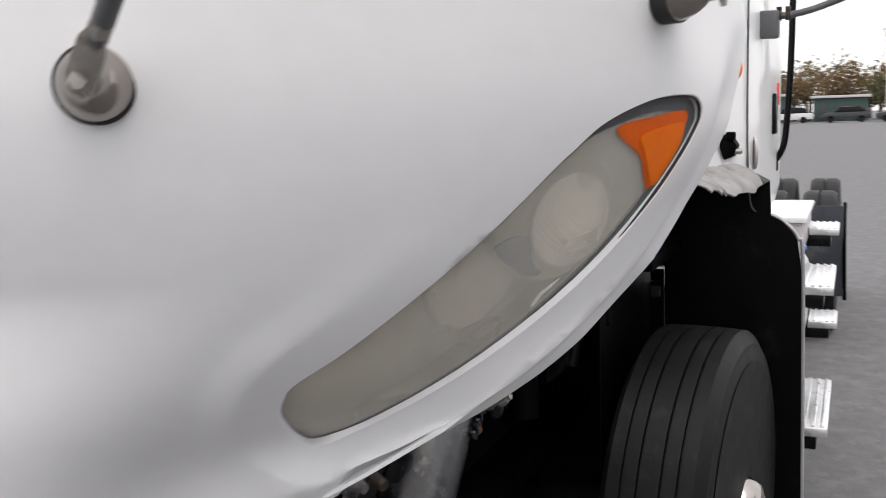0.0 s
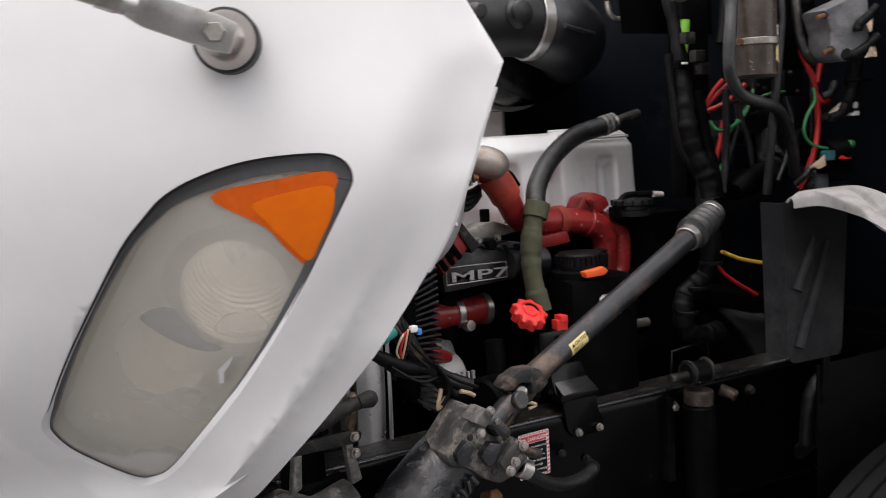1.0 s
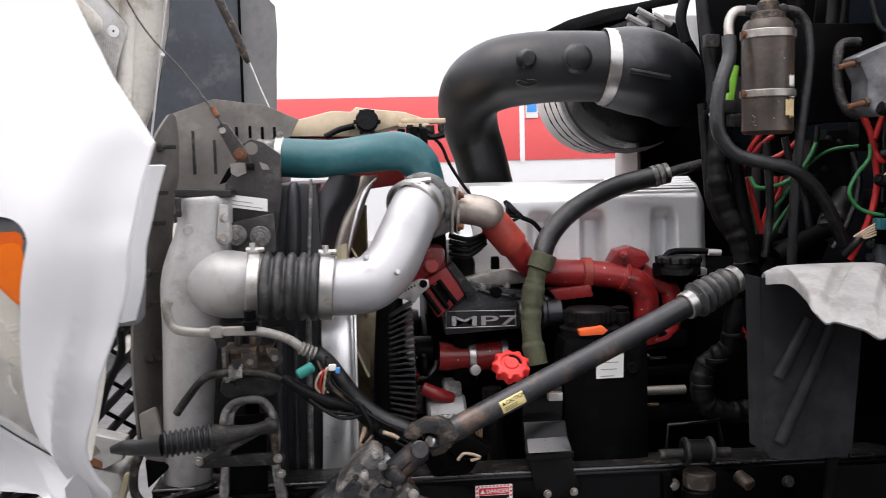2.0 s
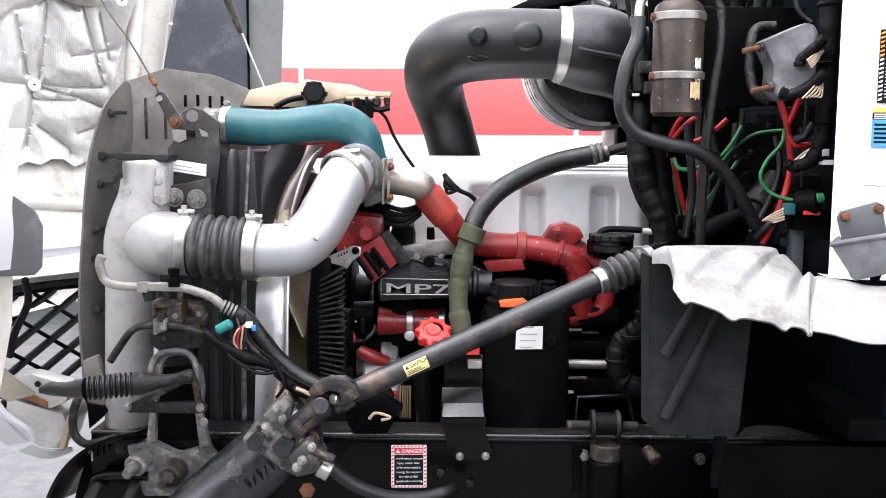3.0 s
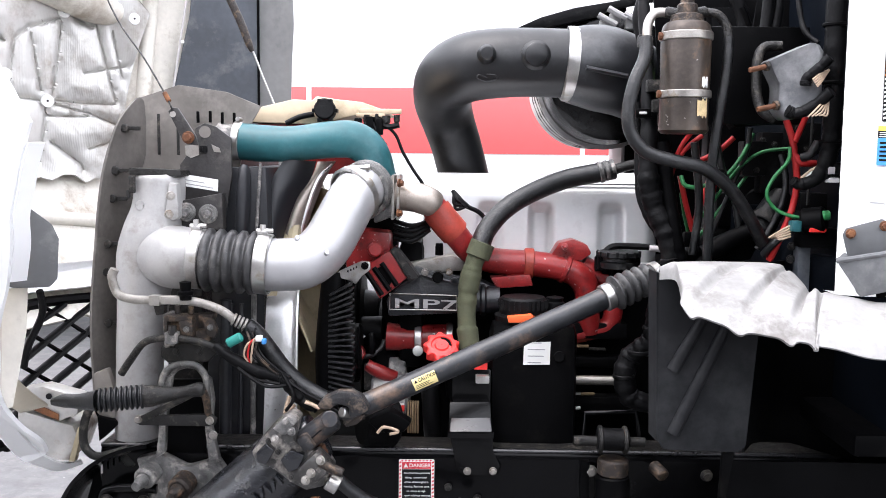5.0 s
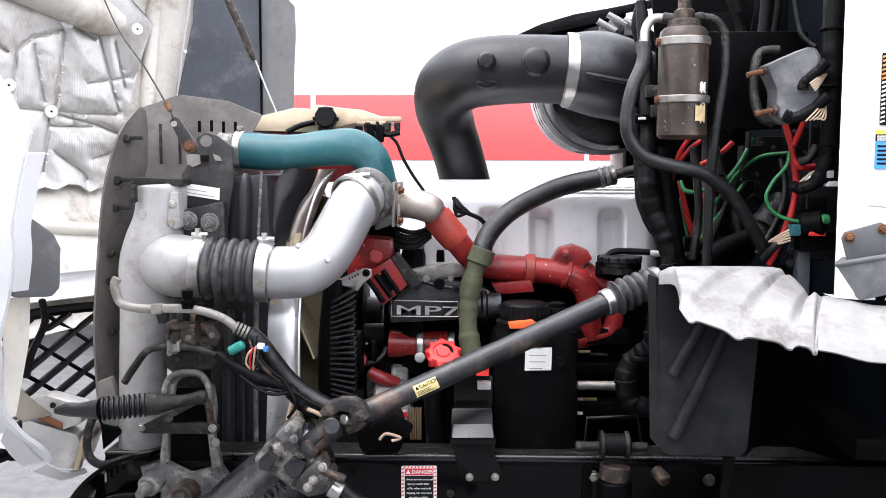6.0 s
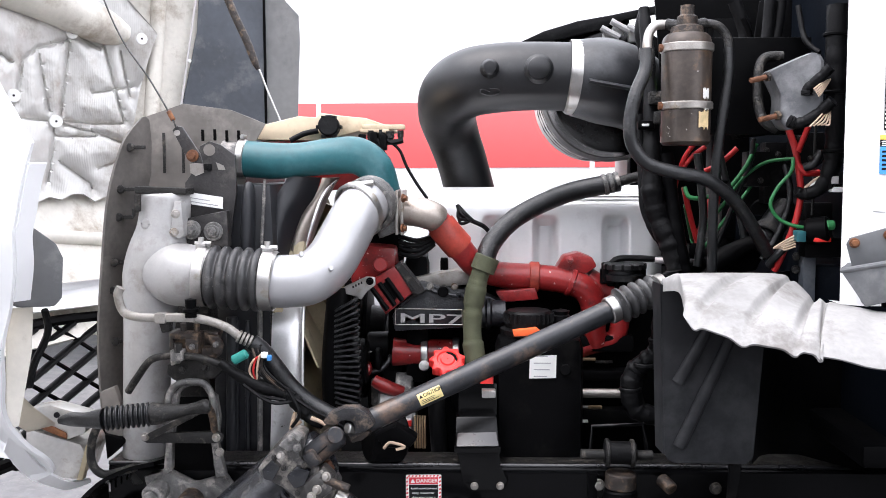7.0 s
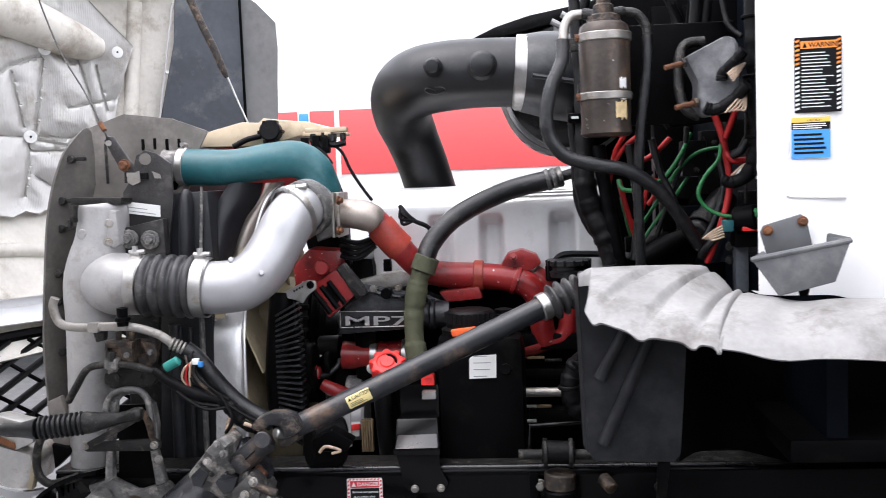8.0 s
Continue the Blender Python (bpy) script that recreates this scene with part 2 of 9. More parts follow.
M_ELBOW = mat("scuffed_rubber_elbow", (0.009, 0.0098, 0.012), 0.30, var=0.4, scale=9, bump=0.12, dirt=(0.042, 0.044, 0.048), amount=0.35, spec=0.6)
M_JOINT = mat("rust_streaked_joint", (0.026, 0.026, 0.028), 0.32, 0.3, var=0.5, scale=45, bump=0.4, dirt=(0.17, 0.13, 0.10), amount=0.40, spec=0.4)
M_RADSIDE = mat("sooty_blue_black_side", (0.012, 0.013, 0.016), 0.36, var=0.5, scale=9, bump=0.1, dirt=(0.034, 0.034, 0.037), amount=0.35, spec=0.45)
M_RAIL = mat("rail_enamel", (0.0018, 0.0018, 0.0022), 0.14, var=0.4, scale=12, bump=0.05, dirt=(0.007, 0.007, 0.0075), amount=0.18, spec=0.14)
M_WALLDK = mat("light_block_grey", (0.06, 0.06, 0.062), 0.8, var=0.2, scale=1.5, bump=0.1)
M_COVERGREY = mat("scuffed_grey_cover", (0.13, 0.133, 0.14), 0.28, 0.4, var=0.35, scale=9, bump=0.14, dirt=(0.28, 0.28, 0.285), amount=0.36)
M_GEARFACE = mat("oily_grey_casting", (0.060, 0.058, 0.056), 0.28, 0.3, var=0.6, scale=45, bump=0.5, dirt=(0.34, 0.31, 0.28), amount=0.46)
M_BOXSTEEL = mat("stained_aluminium_sheet", (0.52, 0.51, 0.49), 0.30, 0.7, var=0.2, scale=12, bump=0.08, dirt=(0.24, 0.16, 0.10), amount=0.42)
M_PLATE = mat("dusty_bracket_plate", (0.030, 0.028, 0.028), 0.38, 0.2, var=0.5, scale=24, bump=0.2, dirt=(0.085, 0.078, 0.072), amount=0.38)
M_SHIELDDK = mat("grubby_rubber_edge", (0.11, 0.10, 0.092), 0.55, var=0.4, scale=10, bump=0.2, dirt=(0.17, 0.155, 0.14), amount=0.35)
M_SIDECOVER = mat("dark_cast_cover", (0.010, 0.011, 0.014), 0.28, var=0.5, scale=30, bump=0.25, dirt=(0.05, 0.05, 0.052), amount=0.32, spec=0.6)
M_LINE = mat("dull_aluminium_line", (0.27, 0.255, 0.235), 0.42, 0.3, var=0.25, scale=40, bump=0.1, dirt=(0.15, 0.13, 0.11), amount=0.36)
M_BRONZE = mat("tarnished_alloy", (0.34, 0.30, 0.265), 0.34, 0.6, var=0.2, scale=24, bump=0.08, dirt=(0.22, 0.18, 0.15), amount=0.35)
M_BEZEL = mat("lamp_bezel", (0.51, 0.455, 0.36), 0.36, 0.3, var=0.1, scale=12, bump=0.02)


def glassy(name, col, rough, haze):
    """A weathered clear moulding: clear plastic under a hazy film."""
    m = bpy.data.materials.new(name)
    m.use_nodes = True
    n, l = m.node_tree.nodes, m.node_tree.links
    b = n["Principled BSDF"]
    co, no = n.new("ShaderNodeTexCoord"), n.new("ShaderNodeTexNoise")
    no.inputs["Scale"].default_value, no.inputs["Detail"].default_value = 6, 2
    l.new(co.outputs["Object"], no.inputs["Vector"])
    mr = n.new("ShaderNodeMapRange")
    mr.inputs["From Min"].default_value, mr.inputs["From Max"].default_value = 0.0, 1.0
    mr.inputs["To Min"].default_value, mr.inputs["To Max"].default_value = 1 - haze * 0.6, 1 - haze
    l.new(no.outputs["Fac"], mr.inputs[0])
    l.new(mr.outputs[0], b.inputs["Transmission Weight"])
    b.inputs["Base Color"].default_value = (*col, 1)
    b.inputs["Roughness"].default_value = rough
    b.inputs["IOR"].default_value = 1.15
    return m


M_LENS = glassy("hazed_lens", (0.97, 0.95, 0.90), 0.10, 0.30)
M_AMBER = mat("amber_lens", (1.0, 0.19, 0.004), 0.3, var=0.12, scale=10, bump=0.03, spec=0.25)
M_AMBERDK = mat("dull_amber", (0.86, 0.14, 0.012), 0.4, var=0.2, scale=10, bump=0.03, spec=0.2)


def emboss(m, scale, strength):
    """Adds fine parallel embossed lines to a surface's relief."""
    n, l = m.node_tree.nodes, m.node_tree.links
    b, co, wave, bp = n["Principled BSDF"], n.new("ShaderNodeTexCoord"), n.new("ShaderNodeTexWave"), n.new("ShaderNodeBump")
    wave.inputs["Scale"].default_value, wave.inputs["Distortion"].default_value = scale, 1.5
    l.new(co.outputs["Object"], wave.inputs["Vector"])
    bp.inputs["Strength"].default_value, bp.inputs["Distance"].default_value = strength, 0.004
    l.new(wave.outputs["Fac"], bp.inputs["Height"])
    l.new(b.inputs["Normal"].links[0].from_socket, bp.inputs["Normal"])
    l.new(bp.outputs[0], b.inputs["Normal"])


emboss(M_FOIL, 75, 0.06)


# ---- mesh builders ----
def V(p):
    return Vector(p)


def spline(pts, steps=6, closed=False):
    """A smooth line through a few control points; fourth values (radii) are carried along."""
    p = [np.array(q, float) for q in pts]
    if len(p) < 3 and not closed:
        return p
    n, out = len(p), []
    for i in range(n if closed else n - 1):
        a, b, c, d = (p[(i + k) % n] if closed else p[min(max(i + k, 0), n - 1)] for k in (-1, 0, 1, 2))
        for s in range(steps):
            u = s / steps
            out.append(0.5 * (2 * b + (c - a) * u + (2 * a - 5 * b + 4 * c - d) * u * u + (3 * b - a - 3 * c + d) * u ** 3))
    if not closed:
        out.append(p[-1])
    return out


def sweep(line, radii, n=14, caps=True, flat=1.0):
    """A round (or flattened) tube along a line of points."""
    bm = bmesh.new()
    line = [V(p[:3]) for p in line]
    rings, side = [], None
    for i, p in enumerate(line):
        d = (line[min(i + 1, len(line) - 1)] - line[max(i - 1, 0)]).normalized()
        if side is None:
            side = d.cross(V((0, 0, 1)) if abs(d.z) < 0.9 else V((1, 0, 0))).normalized()
        side = (side - d * side.dot(d)).normalized()
        up = side.cross(d)
        r = radii[i]
        rings.append([bm.verts.new(p + (side * math.cos(a) + up * math.sin(a) * flat) * r) for a in (2 * math.pi * k / n for k in range(n))])
    for a, b in zip(rings, rings[1:]):
        for k in range(n):
            bm.faces.new((a[k], a[(k + 1) % n], b[(k + 1) % n], b[k]))
    if caps:
        bm.faces.new(rings[0][::-1])
        bm.faces.new(rings[-1])
    return bm


def tube(pts, r, n=14, steps=6, caps=True, flat=1.0):
    if np.isscalar(r):
        r = [r] * len(pts)
    line = spline([(*p, q) for p, q in zip(pts, r)], steps)
    return sweep(line, [q[3] for q in line], n, caps, flat)


def lathe(p0, p1, profile, n=24, caps=True):
    """Turned about the axis from p0 towards p1; profile: distance along, radius."""
    d = (V(p1) - V(p0)).normalized()
    return sweep([V(p0) + d * a for a, _ in profile], [max(r, 1e-4) for _, r in profile], n, caps)


def cyl(p0, p1, r, n=20, bevel=0.0):
    length = (V(p1) - V(p0)).length
    b = min(bevel, length * 0.4, r * 0.4)
    prof = [(0, r - b), (b, r), (length - b, r), (length, r - b)] if b else [(0, r), (length, r)]
    d = (V(p1) - V(p0)).normalized()
    bm = bmesh.new()
    side = d.cross(V((0, 0, 1)) if abs(d.z) < 0.9 else V((1, 0, 0))).normalized()
    up, rings = side.cross(d), []
    for a, q in prof:
        rings.append([bm.verts.new(V(p0) + d * a + (side * math.cos(t) + up * math.sin(t)) * q) for t in (2 * math.pi * k / n for k in range(n))])
    for a, b2 in zip(rings, rings[1:]):
        for k in range(n):
            bm.faces.new((a[k], a[(k + 1) % n], b2[(k + 1) % n], b2[k]))
    bm.faces.new(rings[0][::-1])
    bm.faces.new(rings[-1])
    return bm


def ring(p0, p1, r, thick):
    """An open band round an axis."""
    length = (V(p1) - V(p0)).length
    e = min(0.0015, length * 0.2)
    d = (V(p1) - V(p0)).normalized()
    prof = [(0, r - thick), (0, r - e), (e, r), (length - e, r), (length, r - e), (length, r - thick)]
    bm = sweep([V(p0) + d * (a + 1e-6 * i) for i, (a, _) in enumerate(prof)], [q for _, q in prof], 24, False)
    return bm


def box(a, b, bevel=0.004, turn=None):
    """A rounded block between two corners; turn: a Matrix about its middle."""
    a, b = V(a), V(b)
    c, s = (a + b) / 2, V([abs(v) for v in (b - a)])
    bm = bmesh.new()
    bmesh.ops.create_cube(bm, size=1)
    bmesh.ops.scale(bm, vec=s, verts=bm.verts)
    w = min(bevel, min(s) * 0.45)
    if w > 0:
        bmesh.ops.bevel(bm, geom=bm.edges[:], offset=w, segments=2, profile=0.6, affect='EDGES')
    if turn is not None:
        bmesh.ops.transform(bm, matrix=turn, verts=bm.verts)
    bmesh.ops.translate(bm, vec=c, verts=bm.verts)
    return bm


def slab(pts, vec, bevel=0.003, rounded=0):
    """A flat plate of any outline, as thick as vec; rounded: the outline is smoothed."""
    if rounded:
        pts = [tuple(q) for q in spline(pts, rounded, True)]
    bm = bmesh.new()
    f = bm.faces.new([bm.verts.new(p) for p in pts])
    r = bmesh.ops.extrude_face_region(bm, geom=[f])
    bmesh.ops.translate(bm, vec=vec, verts=[g for g in r["geom"] if isinstance(g, bmesh.types.BMVert)])
    bmesh.ops.recalc_face_normals(bm, faces=bm.faces[:])
    if bevel:
        bmesh.ops.bevel(bm, geom=bm.edges[:], offset=bevel, segments=2, profile=0.6, affect='EDGES', clamp_overlap=True)
    return bm


def thicken(bm, t):
    """Gives an open sheet a second face, t behind its first, and closes its rim."""
    bm.normal_update()
    bm.verts.ensure_lookup_table()
    rim = [[v for v in e.verts] for e in bm.edges if len(e.link_faces) == 1]
    first = bm.faces[:]
    back = {v: bm.verts.new(v.co - v.normal * t) for v in bm.verts[:]}
    for f in first:
        bm.faces.new([back[v] for v in reversed(f.verts)])
    for a, b in rim:
        bm.faces.new((a, b, back[b], back[a]))


def grid(fn, nu, nv, thick=0.0, us=(0, 1), vs=(0, 1)):
    """A curved sheet, fn(u, v) -> point, with thickness along its normals."""
    bm = bmesh.new()
    rows = [[bm.verts.new(fn(us[0] + (us[1] - us[0]) * i / nu, vs[0] + (vs[1] - vs[0]) * j / nv)) for j in range(nv + 1)] for i in range(nu + 1)]
    for i in range(nu):
        for j in range(nv):
            bm.faces.new((rows[i][j], rows[i + 1][j], rows[i + 1][j + 1], rows[i][j + 1]))
    if thick:
        bmesh.ops.recalc_face_normals(bm, faces=bm.faces[:])
        thicken(bm, thick)
    return bm


def join(*bms):
    out = bms[0]
    for b in bms[1:]:
        me = bpy.data.meshes.new("tmp")
        b.to_mesh(me)
        b.free()
        out.from_mesh(me)
        bpy.data.meshes.remove(me)
    return out


def thing(name, loc, label, category, group="", kind=""):
    ob = new(name)
    ob.location = loc
    ob.empty_display_size = 0.05
    return tagged(ob, label, category, group, kind)


PLACE = {}


def part(name, bm, material, parent=None, label="", sharp=38):
    """Links a bmesh, in world coordinates, as one mesh object under a thing or under a part."""
    me = bpy.data.meshes.new(name)
    base = PLACE.get(parent.name, Vector(parent.location)) if parent else Vector((0, 0, 0))
    bmesh.ops.translate(bm, vec=-base, verts=bm.verts)
    bmesh.ops.recalc_face_normals(bm, faces=bm.faces[:])
    bm.to_mesh(me)
    bm.free()
    me.polygons.foreach_set("use_smooth", [True] * len(me.polygons))
    me.set_sharp_from_angle(angle=radians(sharp))
    me.materials.append(material)
    ob = new(name, me)
    if parent:
        ob.parent = parent
        PLACE[ob.name] = base
    return tagged(ob, label)


def solo(name, bm, material, label, category, group="", kind="", sharp=38):
    return tagged(part(name, bm, material, None, "", sharp), label, category, group, kind)


def bolt(name, p, d, r, parent, material=None, washer=True):
    """A hexagon bolt head on a washer, at p, pointing along d."""
    p, d = V(p), V(d).normalized()
    b = cyl(p + d * r * 0.25, p + d * r * 1.05, r * 0.72, 6, r * 0.12)
    if washer:
        b = join(b, cyl(p - d * r * 0.1, p + d * r * 0.3, r, 18, r * 0.06))
    return part(name, b, material or M_STEEL, parent, sharp=30)


def clamp(p0, p1, r, parent, material=None):
    """A band clamp with its screw housing."""
    p0, p1 = V(p0), V(p1)
    d = (p1 - p0).normalized()
    mid = (p0 + p1) / 2
    top = d.cross(V((0, 1, 0)))
    top = top if top.z > 0 else -top
    b = join(ring(p0, p1, r, 0.003), cyl(mid + top * (r + 0.005) - V((0, 0.012, 0)), mid + top * (r + 0.005) + V((0, 0.012, 0)), 0.005, 10))
    return part("clamp", b, material or M_CLAMP, parent, "steel band clamp")


def taped(pts, r, seed=1, n=12):
    """A bundle wound with tape: a tube whose girth changes in uneven steps."""
    rng = random.Random(seed)
    if np.isscalar(r):
        r = [r] * len(pts)
    line = spline([(*p, q) for p, q in zip(pts, r)], 14)
    radii, k = [], 1.0
    for i, q in enumerate(line):
        if i % 3 == 0:
            k = 1 + rng.uniform(-0.10, 0.10)
        radii.append(q[3] * k)
    return sweep(line, radii, n)


def lettering(text, origin, right, up, height, material, parent, depth=0.0006, name="lettering", bold=0.0, wide=1.0):
    """Raised letters in the built-in font; origin: the lower left corner."""
    cu = bpy.data.curves.new(name, 'FONT')
    cu.body, cu.size, cu.extrude, cu.offset = text, 1.0, 0.0, bold
    tmp = bpy.data.objects.new(name, cu)
    scene.collection.objects.link(tmp)
    me = bpy.data.meshes.new_from_object(tmp.evaluated_get(bpy.context.evaluated_depsgraph_get()))
    bpy.data.objects.remove(tmp)
    right, up = V(right).normalized(), V(up).normalized()
    out = right.cross(up)
    bm = bmesh.new()
    bm.from_mesh(me)
    bpy.data.meshes.remove(me)
    k = height / 0.7
    m = Matrix.Translation(V(origin) + out * depth) @ Matrix((right, up, out)).transposed().to_4x4() @ Matrix.Diagonal((k * wide, k, k, 1))
    bmesh.ops.transform(bm, matrix=m, verts=bm.verts)
    bm.normal_update()
    return part(name, bm, material, parent, "printed word")


def plate(origin, right, up, w, h, thick, radius=0.0):
    """A thin upright plate (a label), from its lower left corner."""
    right, up = V(right).normalized(), V(up).normalized()
    o, out = V(origin), right.cross(up)
    if radius:
        pts = []
        for cx, cy, a0 in ((w - radius, radius, -90), (w - radius, h - radius, 0), (radius, h - radius, 90), (radius, radius, 180)):
            for k in range(5):
                a = radians(a0 + 22.5 * k)
                pts.append(o + right * (cx + radius * math.cos(a)) + up * (cy + radius * math.sin(a)))
    else:
        pts = [o, o + right * w, o + right * w + up * h, o + up * h]
    return slab([tuple(p) for p in pts], tuple(out * thick), 0)


def bars(origin, right, up, w, h, rows, thick, seed=1, fill=0.5):
    """Unreadable lines of print as plain bars."""
    rng = random.Random(seed)
    b = None
    for i in range(rows):
        y = h * (1 - (i + 0.75) / rows)
        q = plate(V(origin) + V(up).normalized() * y, right, up, w * rng.uniform(0.6, 1), h / rows * fill, thick)
        b = q if b is None else join(b, q)
    return b


# ---- ground and distance ----
solo("ground", grid(lambda u, v: (-150 + 400 * u, -200 + 400 * v, 0), 8, 8), M_ASPHALT, "grey weathered asphalt of a parking lot", "ground", kind="structure")


def trailer():
    t = thing("box_trailer", (0.5, 6.0, 0), "white box trailer with a wide red stripe parked beyond the engine", "trailer")
    x0, x1, y = -7.5, 6.0, 6.0
    zt, zb = 2.212, 1.682
    part("side_wall", box((x0, y, 0.98), (x1, y + 2.6, 4.0), 0.02), M_TRAILER, t)
    part("stripe", box((x0 + 0.02, y - 0.010, zb), (x1 - 0.02, y + 0.004, zt), 0.002), M_STRIPE, t, "wide red stripe")
    xa, xb = -1.189, 1.055
    gap = xb - xa
    for k in range(-2, 3):
        x = xa + gap * k
        part("joint_strip", box((x - 0.02, y - 0.016, zb - 0.02), (x + 0.02, y - 0.0105, zt + 0.02), 0.001), M_TRAILER, t)
    part("bottom_rail", box((x0, y - 0.025, 0.94), (x1, y + 0.05, 1.06), 0.01), M_GREYEND, t)
    for x in (-1.515, 1.086):
        part("sticker", box((x, y - 0.020, zt - 0.19), (x + 0.10, y - 0.012, zt + 0.01), 0.001), M_PAPER, t, "white and blue sticker")
        part("sticker_print", box((x + 0.01, y - 0.026, zt - 0.14), (x + 0.09, y - 0.021, zt - 0.02), 0.001), M_PBLUE, t)
    for x in (-6.5, -5.3):
        for yy in (y + 0.3, y + 2.3):
            part("wheel", cyl((x, yy - 0.15, 0.5), (x, yy + 0.15, 0.5), 0.5, 28, 0.04), M_TYRE, t)
    for yy in (y + 0.4, y + 2.2):
        part("landing_leg", box((4.9, yy - 0.06, 0), (5.02, yy + 0.06, 0.98), 0.01), M_GREYEND, t)


trailer()


def tree(x, y, h, seed, leaf):
    rng = random.Random(seed)
    t = thing("tree", (x, y, 0), "distant autumn tree with thinning brown leaves", "tree", "trees at the edge of the lot")
    b = tube([(x, y, 0), (x + 0.1, y, h * 0.3), (x, y + 0.1, h * 0.75)], [0.22, 0.16, 0.05], 8, 3)
    for k in range(7):
        a, z = rng.uniform(0, 6.28), h * rng.uniform(0.3, 0.6)
        b = join(b, tube([(x, y, z), (x + math.cos(a) * h * 0.16, y + math.sin(a) * h * 0.16, z + h * 0.15), (x + math.cos(a) * h * 0.26, y + math.sin(a) * h * 0.26, z + h * 0.3)], [0.09, 0.06, 0.02], 5, 2))
    part("trunk", b, M_BARK, t)
    verts, faces = [], []
    for k in range(650):
        a, c, r = rng.uniform(0, 6.28), rng.uniform(-1, 1), rng.uniform(0.25, 1) ** 0.5
        s = math.sqrt(1 - c * c)
        lump = 1 + 0.25 * math.sin(3 * a + seed) * math.cos(2.5 * c + seed)
        p = V((x + math.cos(a) * s * r * h * 0.34 * lump, y + math.sin(a) * s * r * h * 0.34 * lump, h * 0.62 + c * r * h * 0.38 * lump))
        e, f = V((rng.gauss(0, 1), rng.gauss(0, 1), rng.gauss(0, 1))).normalized(), V((rng.gauss(0, 1), rng.gauss(0, 1), rng.gauss(0, 1))).normalized()
        w = rng.uniform(0.15, 0.42)
        i = len(verts)
        verts += [p, p + e * w, p + (e + f) * w * 0.7, p + f * w]
        faces.append((i, i + 1, i + 2, i + 3))
    me = bpy.data.meshes.new("crown")
    me.from_pydata([tuple(v - V((x, y, 0))) for v in verts], [], faces)
    me.materials.append(leaf)
    ob = new("crown", me)
    ob.parent = t


for i in range(26):
    tree(104 + (i * 7) % 17, 9 - i * 1.25 + (i % 3) * 0.4, 4.6 + (i * 37 % 10) * 0.28, i, (M_LEAF_A, M_LEAF_B, M_LEAF_A)[i % 3])


def shed(x, y, w, d, h, m):
    t = thing("low_building", (x, y, 0), "low dark green commercial building at the edge of the lot", "building")
    part("wall", box((x, y - w / 2, 0), (x + d, y + w / 2, h), 0.05), m, t)
    part("roof", box((x - 0.3, y - w / 2 - 0.3, h), (x + d + 0.3, y + w / 2 + 0.3, h + 0.25), 0.05), M_GREYEND, t)
    for k in range(3):
        part("door", box((x - 0.06, y - w / 2 + (k + 0.3) * w / 3, 0.05), (x - 0.005, y - w / 2 + (k + 0.7) * w / 3, h * 0.7), 0.01), M_CARA, t)


shed(100, 9.0, 7.0, 6, 2.6, M_SHOPGRN)
shed(101, 0.6, 5.0, 6, 2.3, M_SHOPGRN)


def car(x, y, m, words):
    t = thing("car", (x, y, 0), words, "car", "parked cars across the lot")
    part("body", slab([(x, y - 2.1, 0.35), (x, y + 2.1, 0.35), (x, y + 2.15, 0.75), (x, y + 1.3, 0.9), (x, y - 1.9, 0.95), (x, y - 2.15, 0.8)], (1.75, 0, 0), 0.05), m, t)
    part("cabin", slab([(x + 0.12, y + 1.1, 0.88), (x + 0.12, y + 0.5, 1.42), (x + 0.12, y - 1.2, 1.45), (x + 0.12, y - 1.8, 0.92)], (1.5, 0, 0), 0.05), M_GLOSS, t)
    for yy in (-1.3, 1.3):
        for xx in (0.0, 1.55):
            part("wheel", cyl((x + xx, y + yy, 0.32), (x + xx + 0.2, y + yy, 0.32), 0.32, 18, 0.03), M_TYRE, t)


car(94, 5.0, M_CARB, "pale saloon car parked across the lot")
car(93, 0.0, M_CARA, "dark car parked across the lot")
car(92, -4.6, M_CARA, "black car parked across the lot")
for x, y, h in ((150, 1.2, 9.5), (150, -4.3, 12.0), (140, -9.5, 11.0)):
    p = thing("light_pole", (x, y, 0), "thin grey lamp post far across the lot", "lamp post", "lamp posts")
    part("mast", tube([(x, y, 0), (x, y, h)], [0.14, 0.09], 8), M_GREYEND, p)
    part("lamp_head", box((x - 0.7, y - 0.2, h), (x + 0.1, y + 0.2, h + 0.18), 0.04), M_GREYEND, p)
p = thing("sign_post", (95, -3.4, 0), "tall post with a red sign board", "sign")
part("post", cyl((95, -3.4, 0), (95, -3.4, 7.4), 0.1, 10), M_GREYEND, p)
part("board", box((94.9, -4.1, 7.5), (95.1, -3.2, 7.95), 0.03), M_STRIPE, p, "red board")

# an unseen plain dark wall, added behind the camera to darken side light and reflections
solo("unseen_dark_wall", box((-16, -9.3, 0), (3.5, -9.0, 4.5), 0.02), M_WALLDK, "unseen plain dark grey wall added to cut light from behind the camera", "wall", "", "structure")

# ---- cab ----
CAB = [(0.696, -0.296), (0.722, -0.317), (0.762, -0.3235), (0.83, -0.329), (0.90, -0.375), (0.965, -0.442), (1.0, -0.468), (1.12, -0.505), (1.3, -0.525), (1.9, -0.53), (2.16, -0.52), (2.22, -0.46)]


